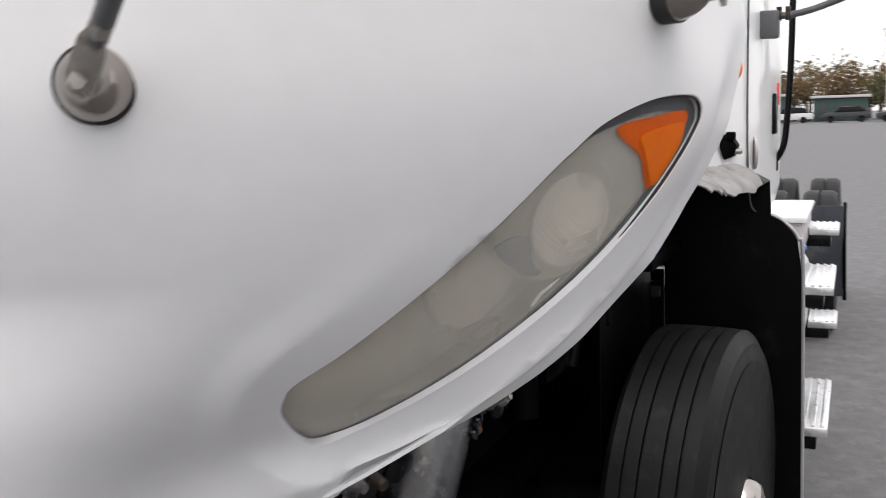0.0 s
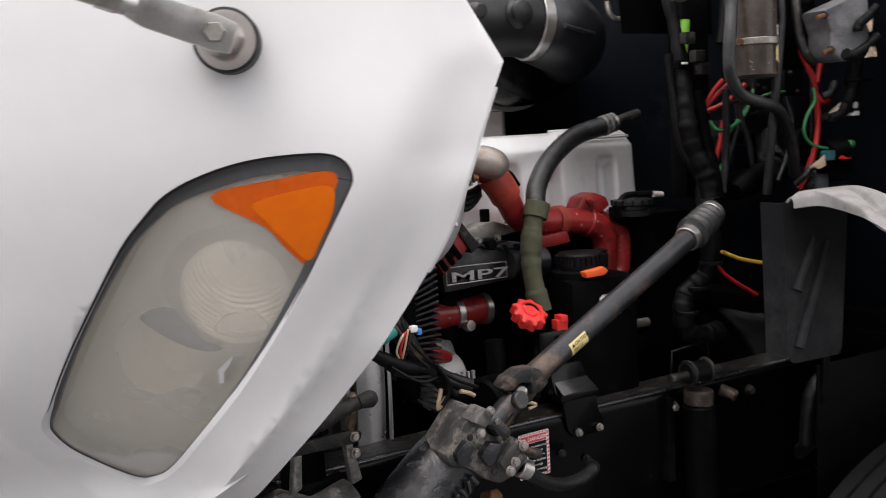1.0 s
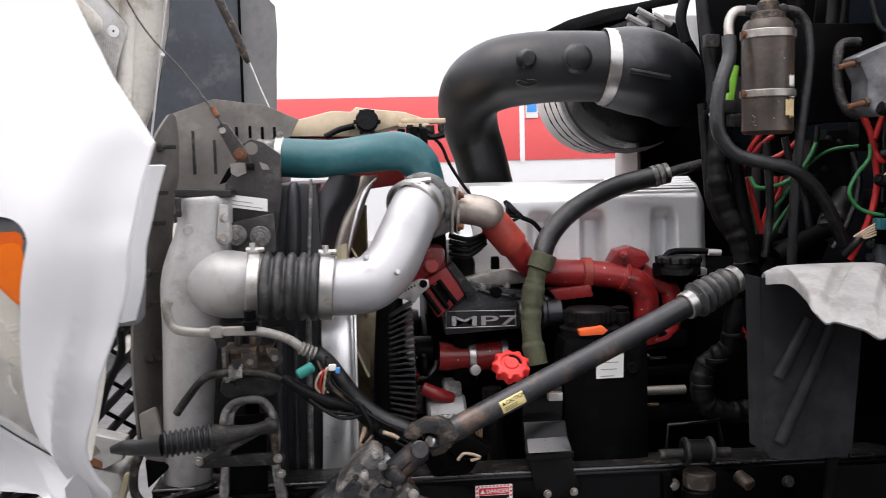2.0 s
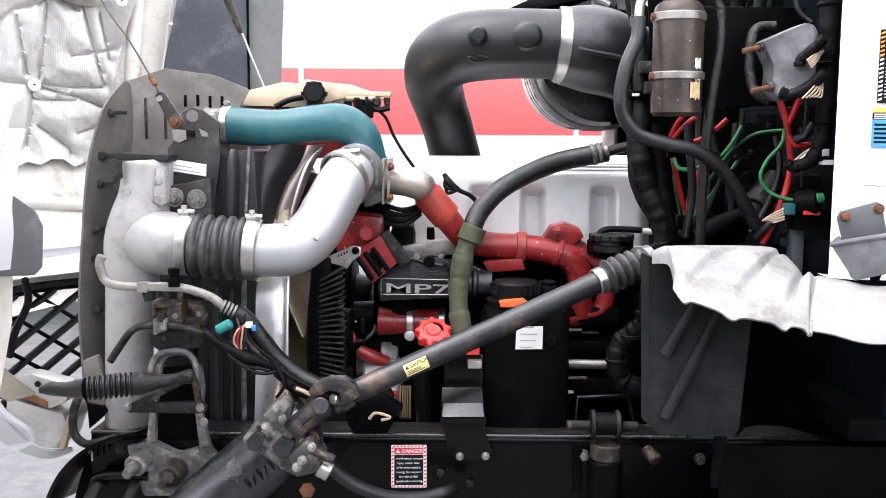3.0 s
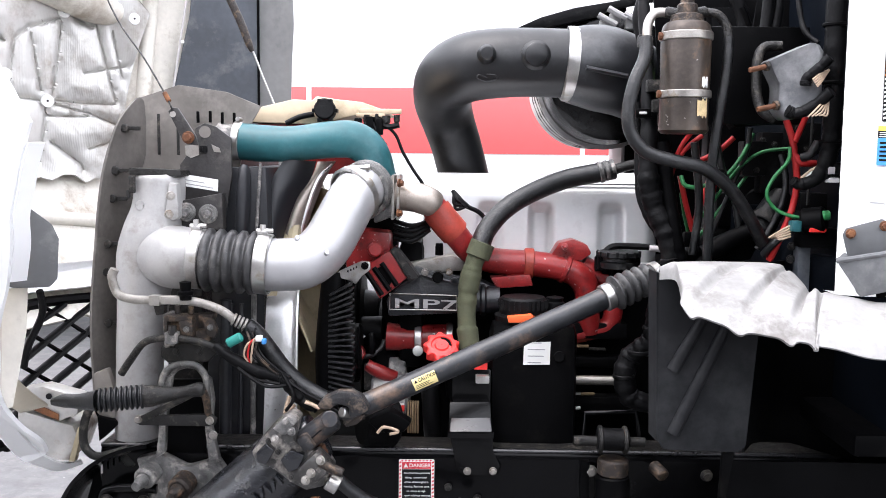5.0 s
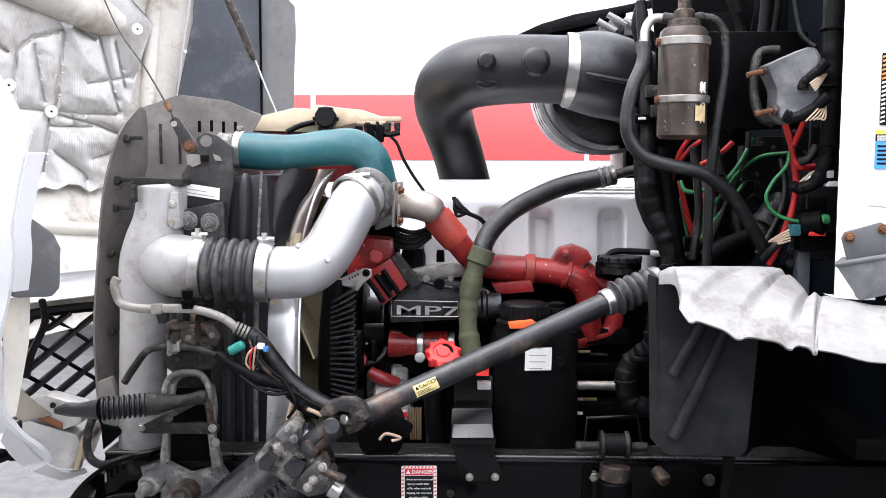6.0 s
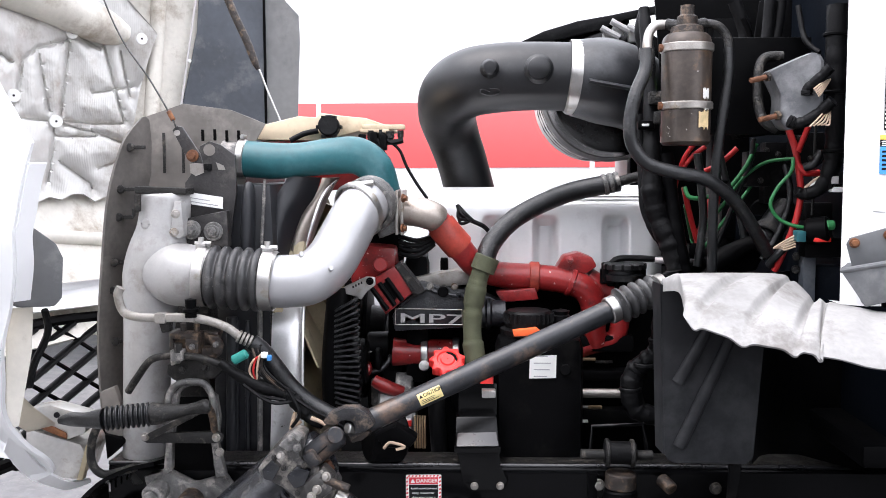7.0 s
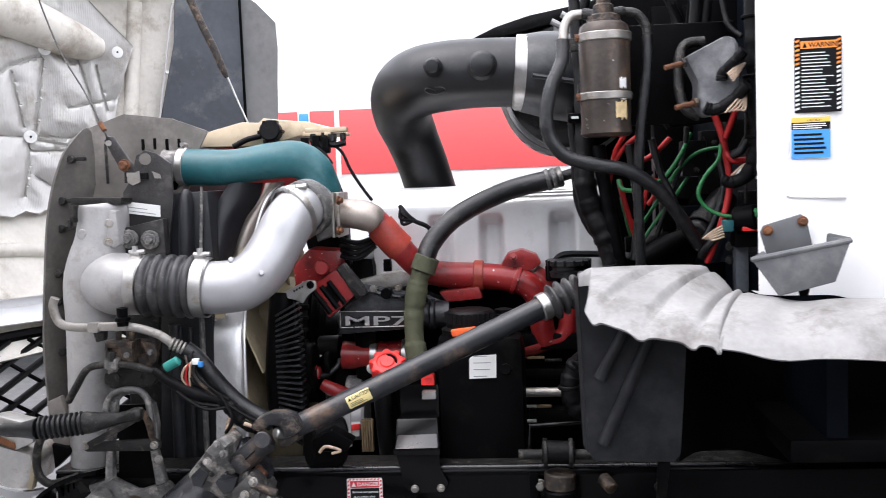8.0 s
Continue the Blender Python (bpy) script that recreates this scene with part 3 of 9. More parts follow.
def cab():
    c = thing("truck_cab", (1.4, 0.43, 1.2), "white painted truck day cab with a scuffed lower cowl", "truck cab")
    near = spline(CAB, 6)
    ring_xy = [(p[0], p[1]) for p in near] + [(p[0], 0.86 - p[1]) for p in near[::-1]]
    bm = bmesh.new()
    rows = []
    for z, sx, dy in ((1.20, 0, 0.05), (1.24, 0, 0.015), (1.30, 0, 0), (2.02, 0, 0), (2.10, 0, 0.02)):
        rows.append([bm.verts.new((x, y + (dy if y < 0.43 else -dy), max(z, 1.385 + 0.05 * min(1, max(0, (1.0 - x) * 5)) if x < 1.26 else 1.2))) for x, y in ring_xy])
    n = len(ring_xy)
    for a, b in zip(rows, rows[1:]):
        for k in range(n - 1):
            bm.faces.new((a[k], a[k + 1], b[k + 1], b[k]))
    part("body_panel", bm, M_CABWHITE, c)
    part("upper_body", box((0.95, -0.46, 2.10), (2.2, 1.32, 2.95), 0.08), M_CABWHITE, c)
    part("side_window", box((1.15, -0.475, 2.2), (1.95, -0.455, 2.75), 0.01), M_GLOSS, c, "dark door window")
    part("windscreen", box((0.935, -0.2, 2.2), (0.955, 1.06, 2.8), 0.01), M_GLOSS, c, "dark windscreen")
    part("floor_panel", box((0.74, -0.3, 1.16), (2.2, 1.16, 1.2), 0.01), M_BLACK, c)
    part("rear_panel", box((2.18, -0.45, 1.2), (2.24, 1.31, 2.9), 0.02), M_CABWHITE, c)
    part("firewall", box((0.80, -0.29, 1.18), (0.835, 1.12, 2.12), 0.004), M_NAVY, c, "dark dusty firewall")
    # seam of the cowl panel, a shallow pressed line
    part("pressed_line", tube([(0.735, -0.3215, 1.672), (0.735, -0.3215, 1.599), (0.745, -0.3225, 1.588), (0.82, -0.3285, 1.585)], 0.0022, 6), M_CABWHITE, c)
    part("door_seam", tube([(1.10, -0.505, 2.0), (1.10, -0.505, 1.55), (1.14, -0.511, 1.32), (1.3, -0.527, 1.27)], 0.003, 6), M_GREYPL, c)
    m = part("side_marker", lathe((1.05, -0.478, 1.707), (1.043, -0.53, 1.707), [(0, 0.030), (0.008, 0.029), (0.014, 0.018), (0.017, 0.002)], 20), M_AMBER, c, "amber side marker lamp")
    h = part("hood_latch", slab([(0.965, -0.445, 1.525), (0.985, -0.472, 1.515), (0.99, -0.488, 1.49), (0.985, -0.478, 1.46), (0.965, -0.455, 1.45), (0.955, -0.445, 1.485)], (0.03, -0.006, 0), 0.003), M_BLACK, c, "black rubber hood latch")
    part("latch_hook", cyl((0.995, -0.47, 1.472), (1.01, -0.50, 1.472), 0.008, 12, 0.002), M_STEEL, h)
    part("latch_top", box((0.972, -0.485, 1.505), (1.0, -0.46, 1.528), 0.004), M_BLACK, h)
    part("round_sticker", cyl((1.19, -0.512, 1.46), (1.192, -0.519, 1.46), 0.05, 28), M_GREYEND, c, "round grey-blue sticker")
    part("door_handle", box((1.66, -0.545, 1.50), (1.72, -0.525, 1.64), 0.01), M_GLOSS, c, "black recessed door handle")
    part("key_plate", box((1.86, -0.538, 1.60), (1.89, -0.525, 1.68), 0.003), M_STRIPE, c)
    b = part("mirror_bracket", box((1.25, -0.575, 1.80), (1.33, -0.505, 1.88), 0.01), M_GREYPL, c, "grey mirror bracket")
    part("mirror_arm", tube([(1.29, -0.55, 1.865), (1.29, -0.61, 1.866), (1.285, -0.68, 1.88), (1.28, -0.80, 1.92), (1.27, -1.0, 1.99)], 0.0105, 10), M_GREYPL, b, "grey mirror arm")
    for y in (-0.575, -0.60):
        part("u_bolt", cyl((1.285, y, 1.85), (1.285, y, 1.89), 0.008, 8), M_RUSTDK, b)
    g = part("grab_bar", tube([(1.9, -0.50, 1.372), (1.9, -0.545, 1.43), (1.9, -0.562, 1.52), (1.9, -0.575, 1.8), (1.9, -0.58, 2.3)], 0.012, 10), M_GLOSS, c, "black grab bar")
    part("bar_foot", box((1.885, -0.535, 1.36), (1.935, -0.5, 1.40), 0.004), M_GLOSS, g)
    return c


cab()


def decal(name, words, tl, tr, bl, build):
    """A printed label: origin at the lower left, measured along its sides."""
    tl, tr, bl = V(tl), V(tr), V(bl)
    r, u = (tr - tl), (tl - bl)
    t = thing(name, tuple(bl), words, "label")
    build(t, bl, r.normalized(), u.normalized(), r.length, u.length, r.normalized().cross(u.normalized()))


def warning(t, o, r, u, w, h, n):
    part("backing", plate(o, r, u, w, h, 0.0006, 0.002), M_INK, t)
    o = o + n * 0.0006
    part("header", plate(o + r * w * 0.13 + u * h * 0.85, r, u, w * 0.78, h * 0.10, 0.0003), M_PORG, t, "orange header")
    lettering("WARNING", o + r * w * 0.30 + u * h * 0.868, r, u, h * 0.062, M_INK, t, 0.0007, bold=0.02)
    part("warning_sign", slab([tuple(o + n * 0.0004 + r * w * a + u * h * b) for a, b in ((0.17, 0.865), (0.27, 0.865), (0.22, 0.935))], tuple(n * 0.0003), 0), M_INK, t)
    part("print_lines", bars(o + r * w * 0.15 + u * h * 0.06, r, u, w * 0.72, h * 0.76, 17, 0.0004, 3, 0.28), M_PAPER, t)
    for k in range(16):
        for side in (0.015, 0.895):
            part("stripe", slab([tuple(o + r * w * (side + a) + u * h * (0.03 + k * 0.06 + b)) for a, b in ((0, 0), (0.09, 0.018), (0.09, 0.046), (0, 0.028))], tuple(n * 0.0004), 0), M_PORG if k > 9 else M_PAPER, t)


def caution_blue(t, o, r, u, w, h, n):
    part("backing", plate(o, r, u, w, h * 0.70, 0.0006, 0.002), M_PBLUE, t)
    part("middle", plate(o + u * h * 0.70, r, u, w, h * 0.18, 0.0006), M_INK, t)
    part("header", plate(o + u * h * 0.88, r, u, w, h * 0.12, 0.0006), M_PYEL, t)
    o = o + n * 0.0006
    part("print_lines", bars(o + r * w * 0.06 + u * h * 0.08, r, u, w * 0.85, h * 0.55, 5, 0.0003, 5), M_INK, t)
    part("pale_lines", bars(o + r * w * 0.04 + u * h * 0.71, r, u, w * 0.92, h * 0.15, 3, 0.0003, 6), M_PAPER, t)
    lettering("CAUTION", o + r * w * 0.40 + u * h * 0.905, r, u, h * 0.05, M_INK, t, 0.0005)


decal("warning_label", "black and orange striped warning label on the white cowl", (0.746, -0.3245, 1.828), (0.814, -0.330, 1.828), (0.746, -0.3245, 1.715), warning)
decal("caution_label", "blue and yellow caution label on the white cowl", (0.741, -0.324, 1.708), (0.797, -0.3295, 1.708), (0.741, -0.324, 1.646), caution_blue)


def tray():
    t = thing("tray_bracket", (0.7335, -0.34, 1.5), "grey steel tray bracket bolted to the white cowl", "bracket")
    part("back_plate", slab([(0.6995, -0.333, 1.50), (0.6895, -0.332, 1.536), (0.6945, -0.332, 1.546), (0.7495, -0.336, 1.562), (0.7575, -0.337, 1.557), (0.7695, -0.338, 1.50)], (-0.001, -0.005, 0), 0.002), M_GREYPL, t)
    near, far = ((0.6695, -0.366, 1.497), (0.8025, -0.402, 1.525)), ((0.6935, -0.338, 1.503), (0.7895, -0.345, 1.528))
    low, deep = ((0.7075, -0.372, 1.441), (0.7835, -0.392, 1.463)), ((0.7135, -0.338, 1.444), (0.7835, -0.345, 1.465))
    b = slab([near[0], near[1], low[1], low[0]], (0.001, 0.004, 0), 0.0012)
    b = join(b, slab([far[0], near[0], low[0], deep[0]], (0.004, 0.001, 0), 0.0012))
    b = join(b, slab([near[1], far[1], deep[1], low[1]], (-0.004, 0.001, 0), 0.0012))
    b = join(b, slab([low[0], low[1], deep[1], deep[0]], (0, 0, 0.004), 0.0012))
    part("tray", b, M_GREYPL, t)
    part("rim", tube([far[0], near[0], near[1], far[1]], 0.0042, 8, 1), M_GREYPL, t)
    part("stay", slab([(0.7415, -0.35, 1.452), (0.7615, -0.352, 1.458), (0.7595, -0.34, 1.435), (0.7475, -0.338, 1.435)], (0, 0.006, 0), 0.002), M_BLACK, t)
    for p in ((0.7005, -0.338, 1.538), (0.7515, -0.342, 1.551)):
        bolt("bolt", p, (-0.2, -1, 0), 0.008, t, M_RUST)


tray()

# ---- chassis ----
def rail(name, y, s):
    f = thing(name, (2.5, y, 1.0), "black painted steel chassis frame rail with a dusty top", "frame rail", "frame rails")
    prof = [(0, 1.052), (0.0015, 1.060), (0.005, 1.0655), (0.011, 1.068), (0.085, 1.068), (0.085, 1.060), (0.010, 1.058), (0.010, 0.80), (0.085, 0.798), (0.085, 0.790), (0.006, 0.790), (0, 0.796)]
    part("top_dust", box((-0.64, min(y + s * 0.013, y + s * 0.083), 1.0685), (6.88, max(y + s * 0.013, y + s * 0.083), 1.0700), 0.0), M_DUSTY, f, "dusty top flange")
    part("rail_section", slab([(-0.64, y + s * a, z) for a, z in prof], (7.52, 0, 0), 0.003), M_RAIL, f)
    # extra glossy tube over the rounded edge, added to give its bright highlight line
    part("rounded_edge", tube([(-0.64, y + s * 0.006, 1.0665), (6.88, y + s * 0.006, 1.0665)], 0.0045, 10), M_SHEEN, f, "rounded edge made glossier to catch the sky highlight")
    return f


LEFT_RAIL = rail("frame_rail", 0.0, 1)
rail("frame_rail", 0.86, -1)
for x in ((0.121, -0.005, 0.972), (0.062, -0.005, 0.994), (0.346, -0.005, 1.031)):
    bolt("rail_bolt", x, (0, -1, 0), 0.008, LEFT_RAIL, M_DUSTY)
for q in ((0.576, -0.005, 1.027), (0.834, -0.005, 0.997)):
    bolt("rail_bolt", q, (0, -1, 0), 0.012, LEFT_RAIL, M_DUSTY)
c = thing("cross_member", (-0.62, 0.43, 1.0), "dusty dark tubular cross member between the rails", "cross member")
part("tube", cyl((-0.60, 0.02, 1.0), (-0.60, 0.84, 1.0), 0.05, 18), M_DUSTY, c)


def wheel():
    cx, cy, r = 0.80, -0.41, 0.50
    w = thing("steer_wheel", (cx, cy, r), "black steer tyre with straight grooves on a white steel rim", "wheel")
    prof = [(-0.108, 0.318), (-0.120, 0.331), (-0.117, 0.337), (-0.130, 0.362), (-0.134, 0.375), (-0.131, 0.381), (-0.137, 0.412), (-0.134, 0.433), (-0.131, 0.439), (-0.129, 0.458), (-0.124, 0.464), (-0.111, 0.488)]
    edges = [-0.104, -0.072, -0.064, -0.032, -0.024, 0.024, 0.032, 0.064, 0.072, 0.104]
    groove = []
    for i, y in enumerate(edges):
        groove.append((y, 0.497 - 0.28 * y * y))
        if i % 2 == 1 and i < len(edges) - 1:
            groove += [(y + 0.001, 0.484), (edges[i + 1] - 0.001, 0.484)]
    full = prof + groove + [(-a, b) for a, b in prof[::-1]]
    part("tyre", lathe((cx, cy, r), (cx, cy + 1, r), full, 96, False), M_TYRE, w, "worn black rubber tyre", 30)
    part("rim", lathe((cx, cy - 0.135, r), (cx, cy, r), [(0.0, 0.318), (0.004, 0.327), (0.012, 0.317), (0.03, 0.285), (0.06, 0.27), (0.075, 0.21), (0.05, 0.16), (0.04, 0.11), (0.04, 0.0)], 48), M_CABWHITE, w, "white painted rim")
    part("hub_cap", lathe((cx, cy - 0.11, r), (cx, cy - 0.3, r), [(-0.02, 0.10), (0.03, 0.095), (0.06, 0.075), (0.075, 0.03), (0.077, 0.001)], 32), M_CHROME, w)
    for k in range(10):
        a = 2 * math.pi * k / 10
        p = (cx + 0.145 * math.cos(a), cy - 0.085, r + 0.145 * math.sin(a))
        part("wheel_nut", cyl(p, (p[0], p[1] - 0.035, p[2]), 0.017, 6, 0.003), M_CHROME, w)
    w.rotation_euler.z = math.radians(-6)
    copy_thing(w, Matrix.Translation((cx, 0.86 - cy, r)) @ Matrix.Rotation(math.pi - math.radians(6), 4, 'Z'))
    a = thing("front_axle", (cx, 0.43, 0.5), "black forged front axle beam", "axle")
    part("beam", tube([(cx, -0.28, 0.5), (cx, -0.1, 0.46), (cx, 0.43, 0.42), (cx, 0.96, 0.46), (cx, 1.14, 0.5)], [0.06, 0.065, 0.07, 0.065, 0.06], 12), M_BLACK, a)


wheel()


def springs():
    for y in (0.05, 0.81):
        s = thing("leaf_spring", (0.8, y, 0.7), "black leaf spring pack under the frame rail", "spring", "leaf springs")
        for k in range(3):
            part("leaf", grid(lambda u, v: (-0.05 + 1.7 * u, y - 0.04 + 0.08 * v, 0.64 + 0.55 * (u - 0.5) ** 2 - k * 0.018), 16, 1, 0.014), M_BLACK, s)


springs()


def apron():
    """The inner wing over the front wheel: a ribbed shelf and a flat side panel."""
    a = thing("wheel_apron", (0.7, -0.3, 1.3), "weathered grey plastic inner wing with a ribbed shelf over the wheel", "splash shield")
    back = spline([(0.417, -0.25, 1.463), (0.435, -0.255, 1.476), (0.454, -0.255, 1.481), (0.533, -0.255, 1.482), (0.61, -0.255, 1.48), (0.635, -0.26, 1.469), (0.662, -0.28, 1.44), (0.667, -0.3, 1.445), (0.704, -0.34, 1.438), (0.86, -0.42, 1.44), (1.0, -0.46, 1.437)], 10)
    front = spline([(0.415, -0.27, 1.464), (0.43, -0.32, 1.469), (0.421, -0.4, 1.456), (0.416, -0.44, 1.444), (0.451, -0.47, 1.43), (0.503, -0.49, 1.417), (0.557, -0.5, 1.409), (0.587, -0.505, 1.404), (0.618, -0.51, 1.399), (0.83, -0.535, 1.384), (0.985, -0.56, 1.392)], 10)
    n = len(back) - 1

    def shelf(u, v):
        i = min(int(u * n), n - 1)
        f = u * n - i
        b, c = back[i] * (1 - f) + back[i + 1] * f, front[i] * (1 - f) + front[i + 1] * f
        p = b * (1 - v) + c * v
        middles = (0.335, 0.47, 0.60, 0.72, 0.83, 0.93)
        rib = sum(math.exp(-(abs(u - m) / 0.016) ** 4) for m in middles)
        hang = sum(math.exp(-(abs(u - m) / 0.021) ** 2) for m in middles)
        bow = 0.016 * math.sin(math.pi * min(v, 1)) * (0.5 + 0.5 * min(1, u * 3))
        lip = 0.012 * max(0, (v - 0.86) / 0.14) ** 2
        sag = hang * (0.008 * v ** 7 + (0.006 * (1 - v) ** 10 if u > 0.42 else 0))
        return (p[0], p[1] - 0.004 * rib * v ** 3, p[2] + bow - lip - rib * (0.011 * min(1, v * 4) * min(1, (1.0 - v) * 3)) - sag)

    part("shelf", grid(shelf, 200, 20, 0.004), M_APRON, a, "pale weathered ribbed shelf", 50)
    pts = [(0.418, -0.245, 1.461), (0.427, -0.245, 1.168), (0.434, -0.245, 1.156), (0.446, -0.245, 1.152), (0.566, -0.245, 1.150), (0.578, -0.245, 1.162), (0.60, -0.245, 1.47), (0.626, -0.245, 1.477)]
    part("side_panel", slab(pts, (0, 0.004, 0), 0.0015), M_APRONDK, a, "scuffed black plastic panel")
    # the panel's inner run is coloured black for the shade below the shelf
    part("inner_wall", grid(lambda u, v: (0.575 + 0.645 * u, -0.245 + 0.20 * min(1, u * 5) ** 0.7, 1.15 - 0.18 * u + (0.32 + 0.15 * u) * v), 16, 4, 0.004), M_BLACK, a, "wheel-well wall, blackened for the shade under the shelf")
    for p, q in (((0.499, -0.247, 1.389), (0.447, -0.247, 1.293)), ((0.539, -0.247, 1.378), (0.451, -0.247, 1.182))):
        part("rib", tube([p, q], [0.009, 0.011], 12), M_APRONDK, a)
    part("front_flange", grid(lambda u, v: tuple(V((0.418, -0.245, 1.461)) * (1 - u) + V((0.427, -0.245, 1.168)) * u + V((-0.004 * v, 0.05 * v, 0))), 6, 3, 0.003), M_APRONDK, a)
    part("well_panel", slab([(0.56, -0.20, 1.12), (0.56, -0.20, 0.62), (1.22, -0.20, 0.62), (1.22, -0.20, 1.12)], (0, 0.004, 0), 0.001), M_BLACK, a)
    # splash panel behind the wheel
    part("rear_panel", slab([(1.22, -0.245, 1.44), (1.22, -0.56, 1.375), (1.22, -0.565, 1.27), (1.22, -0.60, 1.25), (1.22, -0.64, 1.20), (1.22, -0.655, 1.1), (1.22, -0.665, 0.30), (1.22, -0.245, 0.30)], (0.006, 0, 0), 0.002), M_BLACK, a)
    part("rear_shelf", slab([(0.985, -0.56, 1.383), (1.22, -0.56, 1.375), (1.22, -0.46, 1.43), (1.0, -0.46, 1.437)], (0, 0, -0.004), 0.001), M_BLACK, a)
    part("edge_trim", tube([(1.225, -0.565, 1.27), (1.225, -0.60, 1.25), (1.225, -0.642, 1.20), (1.225, -0.658, 1.1), (1.225, -0.668, 0.30)], 0.006, 8), M_ALUP, a, "pale edge trim")
    part("bracket_arm", slab([(0.542, -0.23, 1.145), (0.564, -0.23, 1.145), (0.55, -0.23, 1.051), (0.538, -0.23, 1.051)], (0, 0.01, 0), 0.003), M_BLACK, a)


apron()


def step(x0, x1, z, name, words, holes=True):
    s = thing("cab_step", ((x0 + x1) / 2, -0.67, z), words, "step", "steps beside the cab")
    part("tread", box((x0, -0.735, z - 0.03), (x1, -0.605, z), 0.004), M_ALUB, s)
    n = 5
    for k in range(n):
        y = -0.725 + k * 0.028
        part("tread_bar", box((x0 + 0.01, y, z), (x1 - 0.01, y + 0.013, z + 0.006), 0.002), M_ALUB, s)
    part("step_bracket", box((x0 + 0.05, -0.70, z - 0.09), (x1 - 0.05, -0.45, z - 0.03), 0.006), M_GLOSS, s)


step(1.35, 1.95, 0.57, "lower", "perforated bright aluminium cab step")
step(1.9, 2.45, 0.93, "upper", "ribbed bright aluminium step above the tank")
step(2.95, 3.25, 0.575, "lower", "short bright aluminium step beside the tank")
step(2.95, 3.25, 1.02, "upper", "short bright aluminium step beside the tank")


def tank():
    t = thing("fuel_tank", (2.4, -0.35, 0.7), "round polished aluminium fuel tank below the cab", "fuel tank")
    part("shell", cyl((1.65, -0.33, 0.70), (3.3, -0.33, 0.70), 0.29, 40, 0.03), M_ALUB, t)
    part("filler_cap", cyl((2.55, -0.52, 0.95), (2.55, -0.58, 1.02), 0.05, 20, 0.008), M_BLUEPL, t, "blue filler cap")
    for x in (1.85, 2.65):
        part("strap", ring((x, -0.33, 0.70), (x + 0.06, -0.33, 0.70), 0.297, 0.008), M_GLOSS, t)
    for x in (1.9, 2.7):
        part("tank_bracket", box((x, -0.12, 0.80), (x + 0.08, 0.0, 0.98), 0.004), M_GLOSS, t)
    b = thing("battery_box", (2.7, -0.35, 1.1), "white topped deck box behind the cab", "storage box")
    part("box_body", box((2.5, -0.60, 0.96), (3.3, 0.0, 1.10), 0.02), M_GREYEND, b)
    part("lid", box((2.48, -0.615, 1.10), (3.3, -0.08, 1.125), 0.008), M_CABWHITE, b, "white ribbed lid")


tank()


def rear():
    for x in (5.4, 6.65):
        for y0 in (-0.72, -0.39):
            w = thing("drive_wheel", (x, y0 + 0.14, 0.5), "black dual rear drive tyre", "tyre", "rear tyres")
            part("tyre", lathe((x, y0, 0.5), (x, y0 + 1, 0.5), [(0.03, 0.29), (0, 0.38), (0.03, 0.48), (0.06, 0.5), (0.13, 0.5), (0.135, 0.485), (0.145, 0.485), (0.15, 0.5), (0.22, 0.5), (0.25, 0.48), (0.28, 0.38), (0.25, 0.29)], 40, False), M_TYRE, w)
            part("rim", cyl((x, y0 + 0.06, 0.5), (x, y0 + 0.2, 0.5), 0.29, 24, 0.02), M_CABWHITE, w)
            copy_thing(w, Matrix.Translation((x, 0.86 - y0 - 0.14, 0.5)))
    f = thing("mud_flap", (4.75, -0.5, 0.7), "dark quarter fender hanging ahead of the drive wheels", "mud flap")
    part("fender_sheet", grid(lambda u, v: (4.8 - 0.12 * math.sin(u * 1.57), -0.74 + 0.52 * v, 0.36 + 0.60 * u), 10, 2, 0.008), M_LINER, f)
    part("fender_rail", tube([(4.78, -0.745, 0.97), (4.70, -0.745, 0.8), (4.72, -0.755, 0.35)], 0.012, 8), M_BLACK, f)
    part("fender_bar", cyl((4.76, -0.3, 0.92), (4.76, 0.01, 0.92), 0.02, 12), M_BLACK, f)
    k = thing("deck_plate", (3.6, 0.43, 1.08), "dark deck plate between the frame rails", "deck")
    part("plate", box((2.9, 0.0, 1.072), (4.6, 0.86, 1.09), 0.004), M_DUSTY, k)
    w = thing("fifth_wheel", (5.9, 0.43, 1.1), "greasy black fifth wheel coupling plate", "coupling")
    part("coupling_plate", slab([(5.5, 0.0, 1.16), (5.9, -0.05, 1.17), (6.3, 0.1, 1.15), (6.35, 0.40, 1.14), (6.35, 0.46, 1.14), (6.3, 0.76, 1.15), (5.9, 0.91, 1.17), (5.5, 0.86, 1.16)], (0, 0, 0.05), 0.01), M_BLACK, w)
    part("pedestal", box((5.7, 0.0, 1.07), (6.1, 0.86, 1.17), 0.01), M_BLACK, w)


rear()


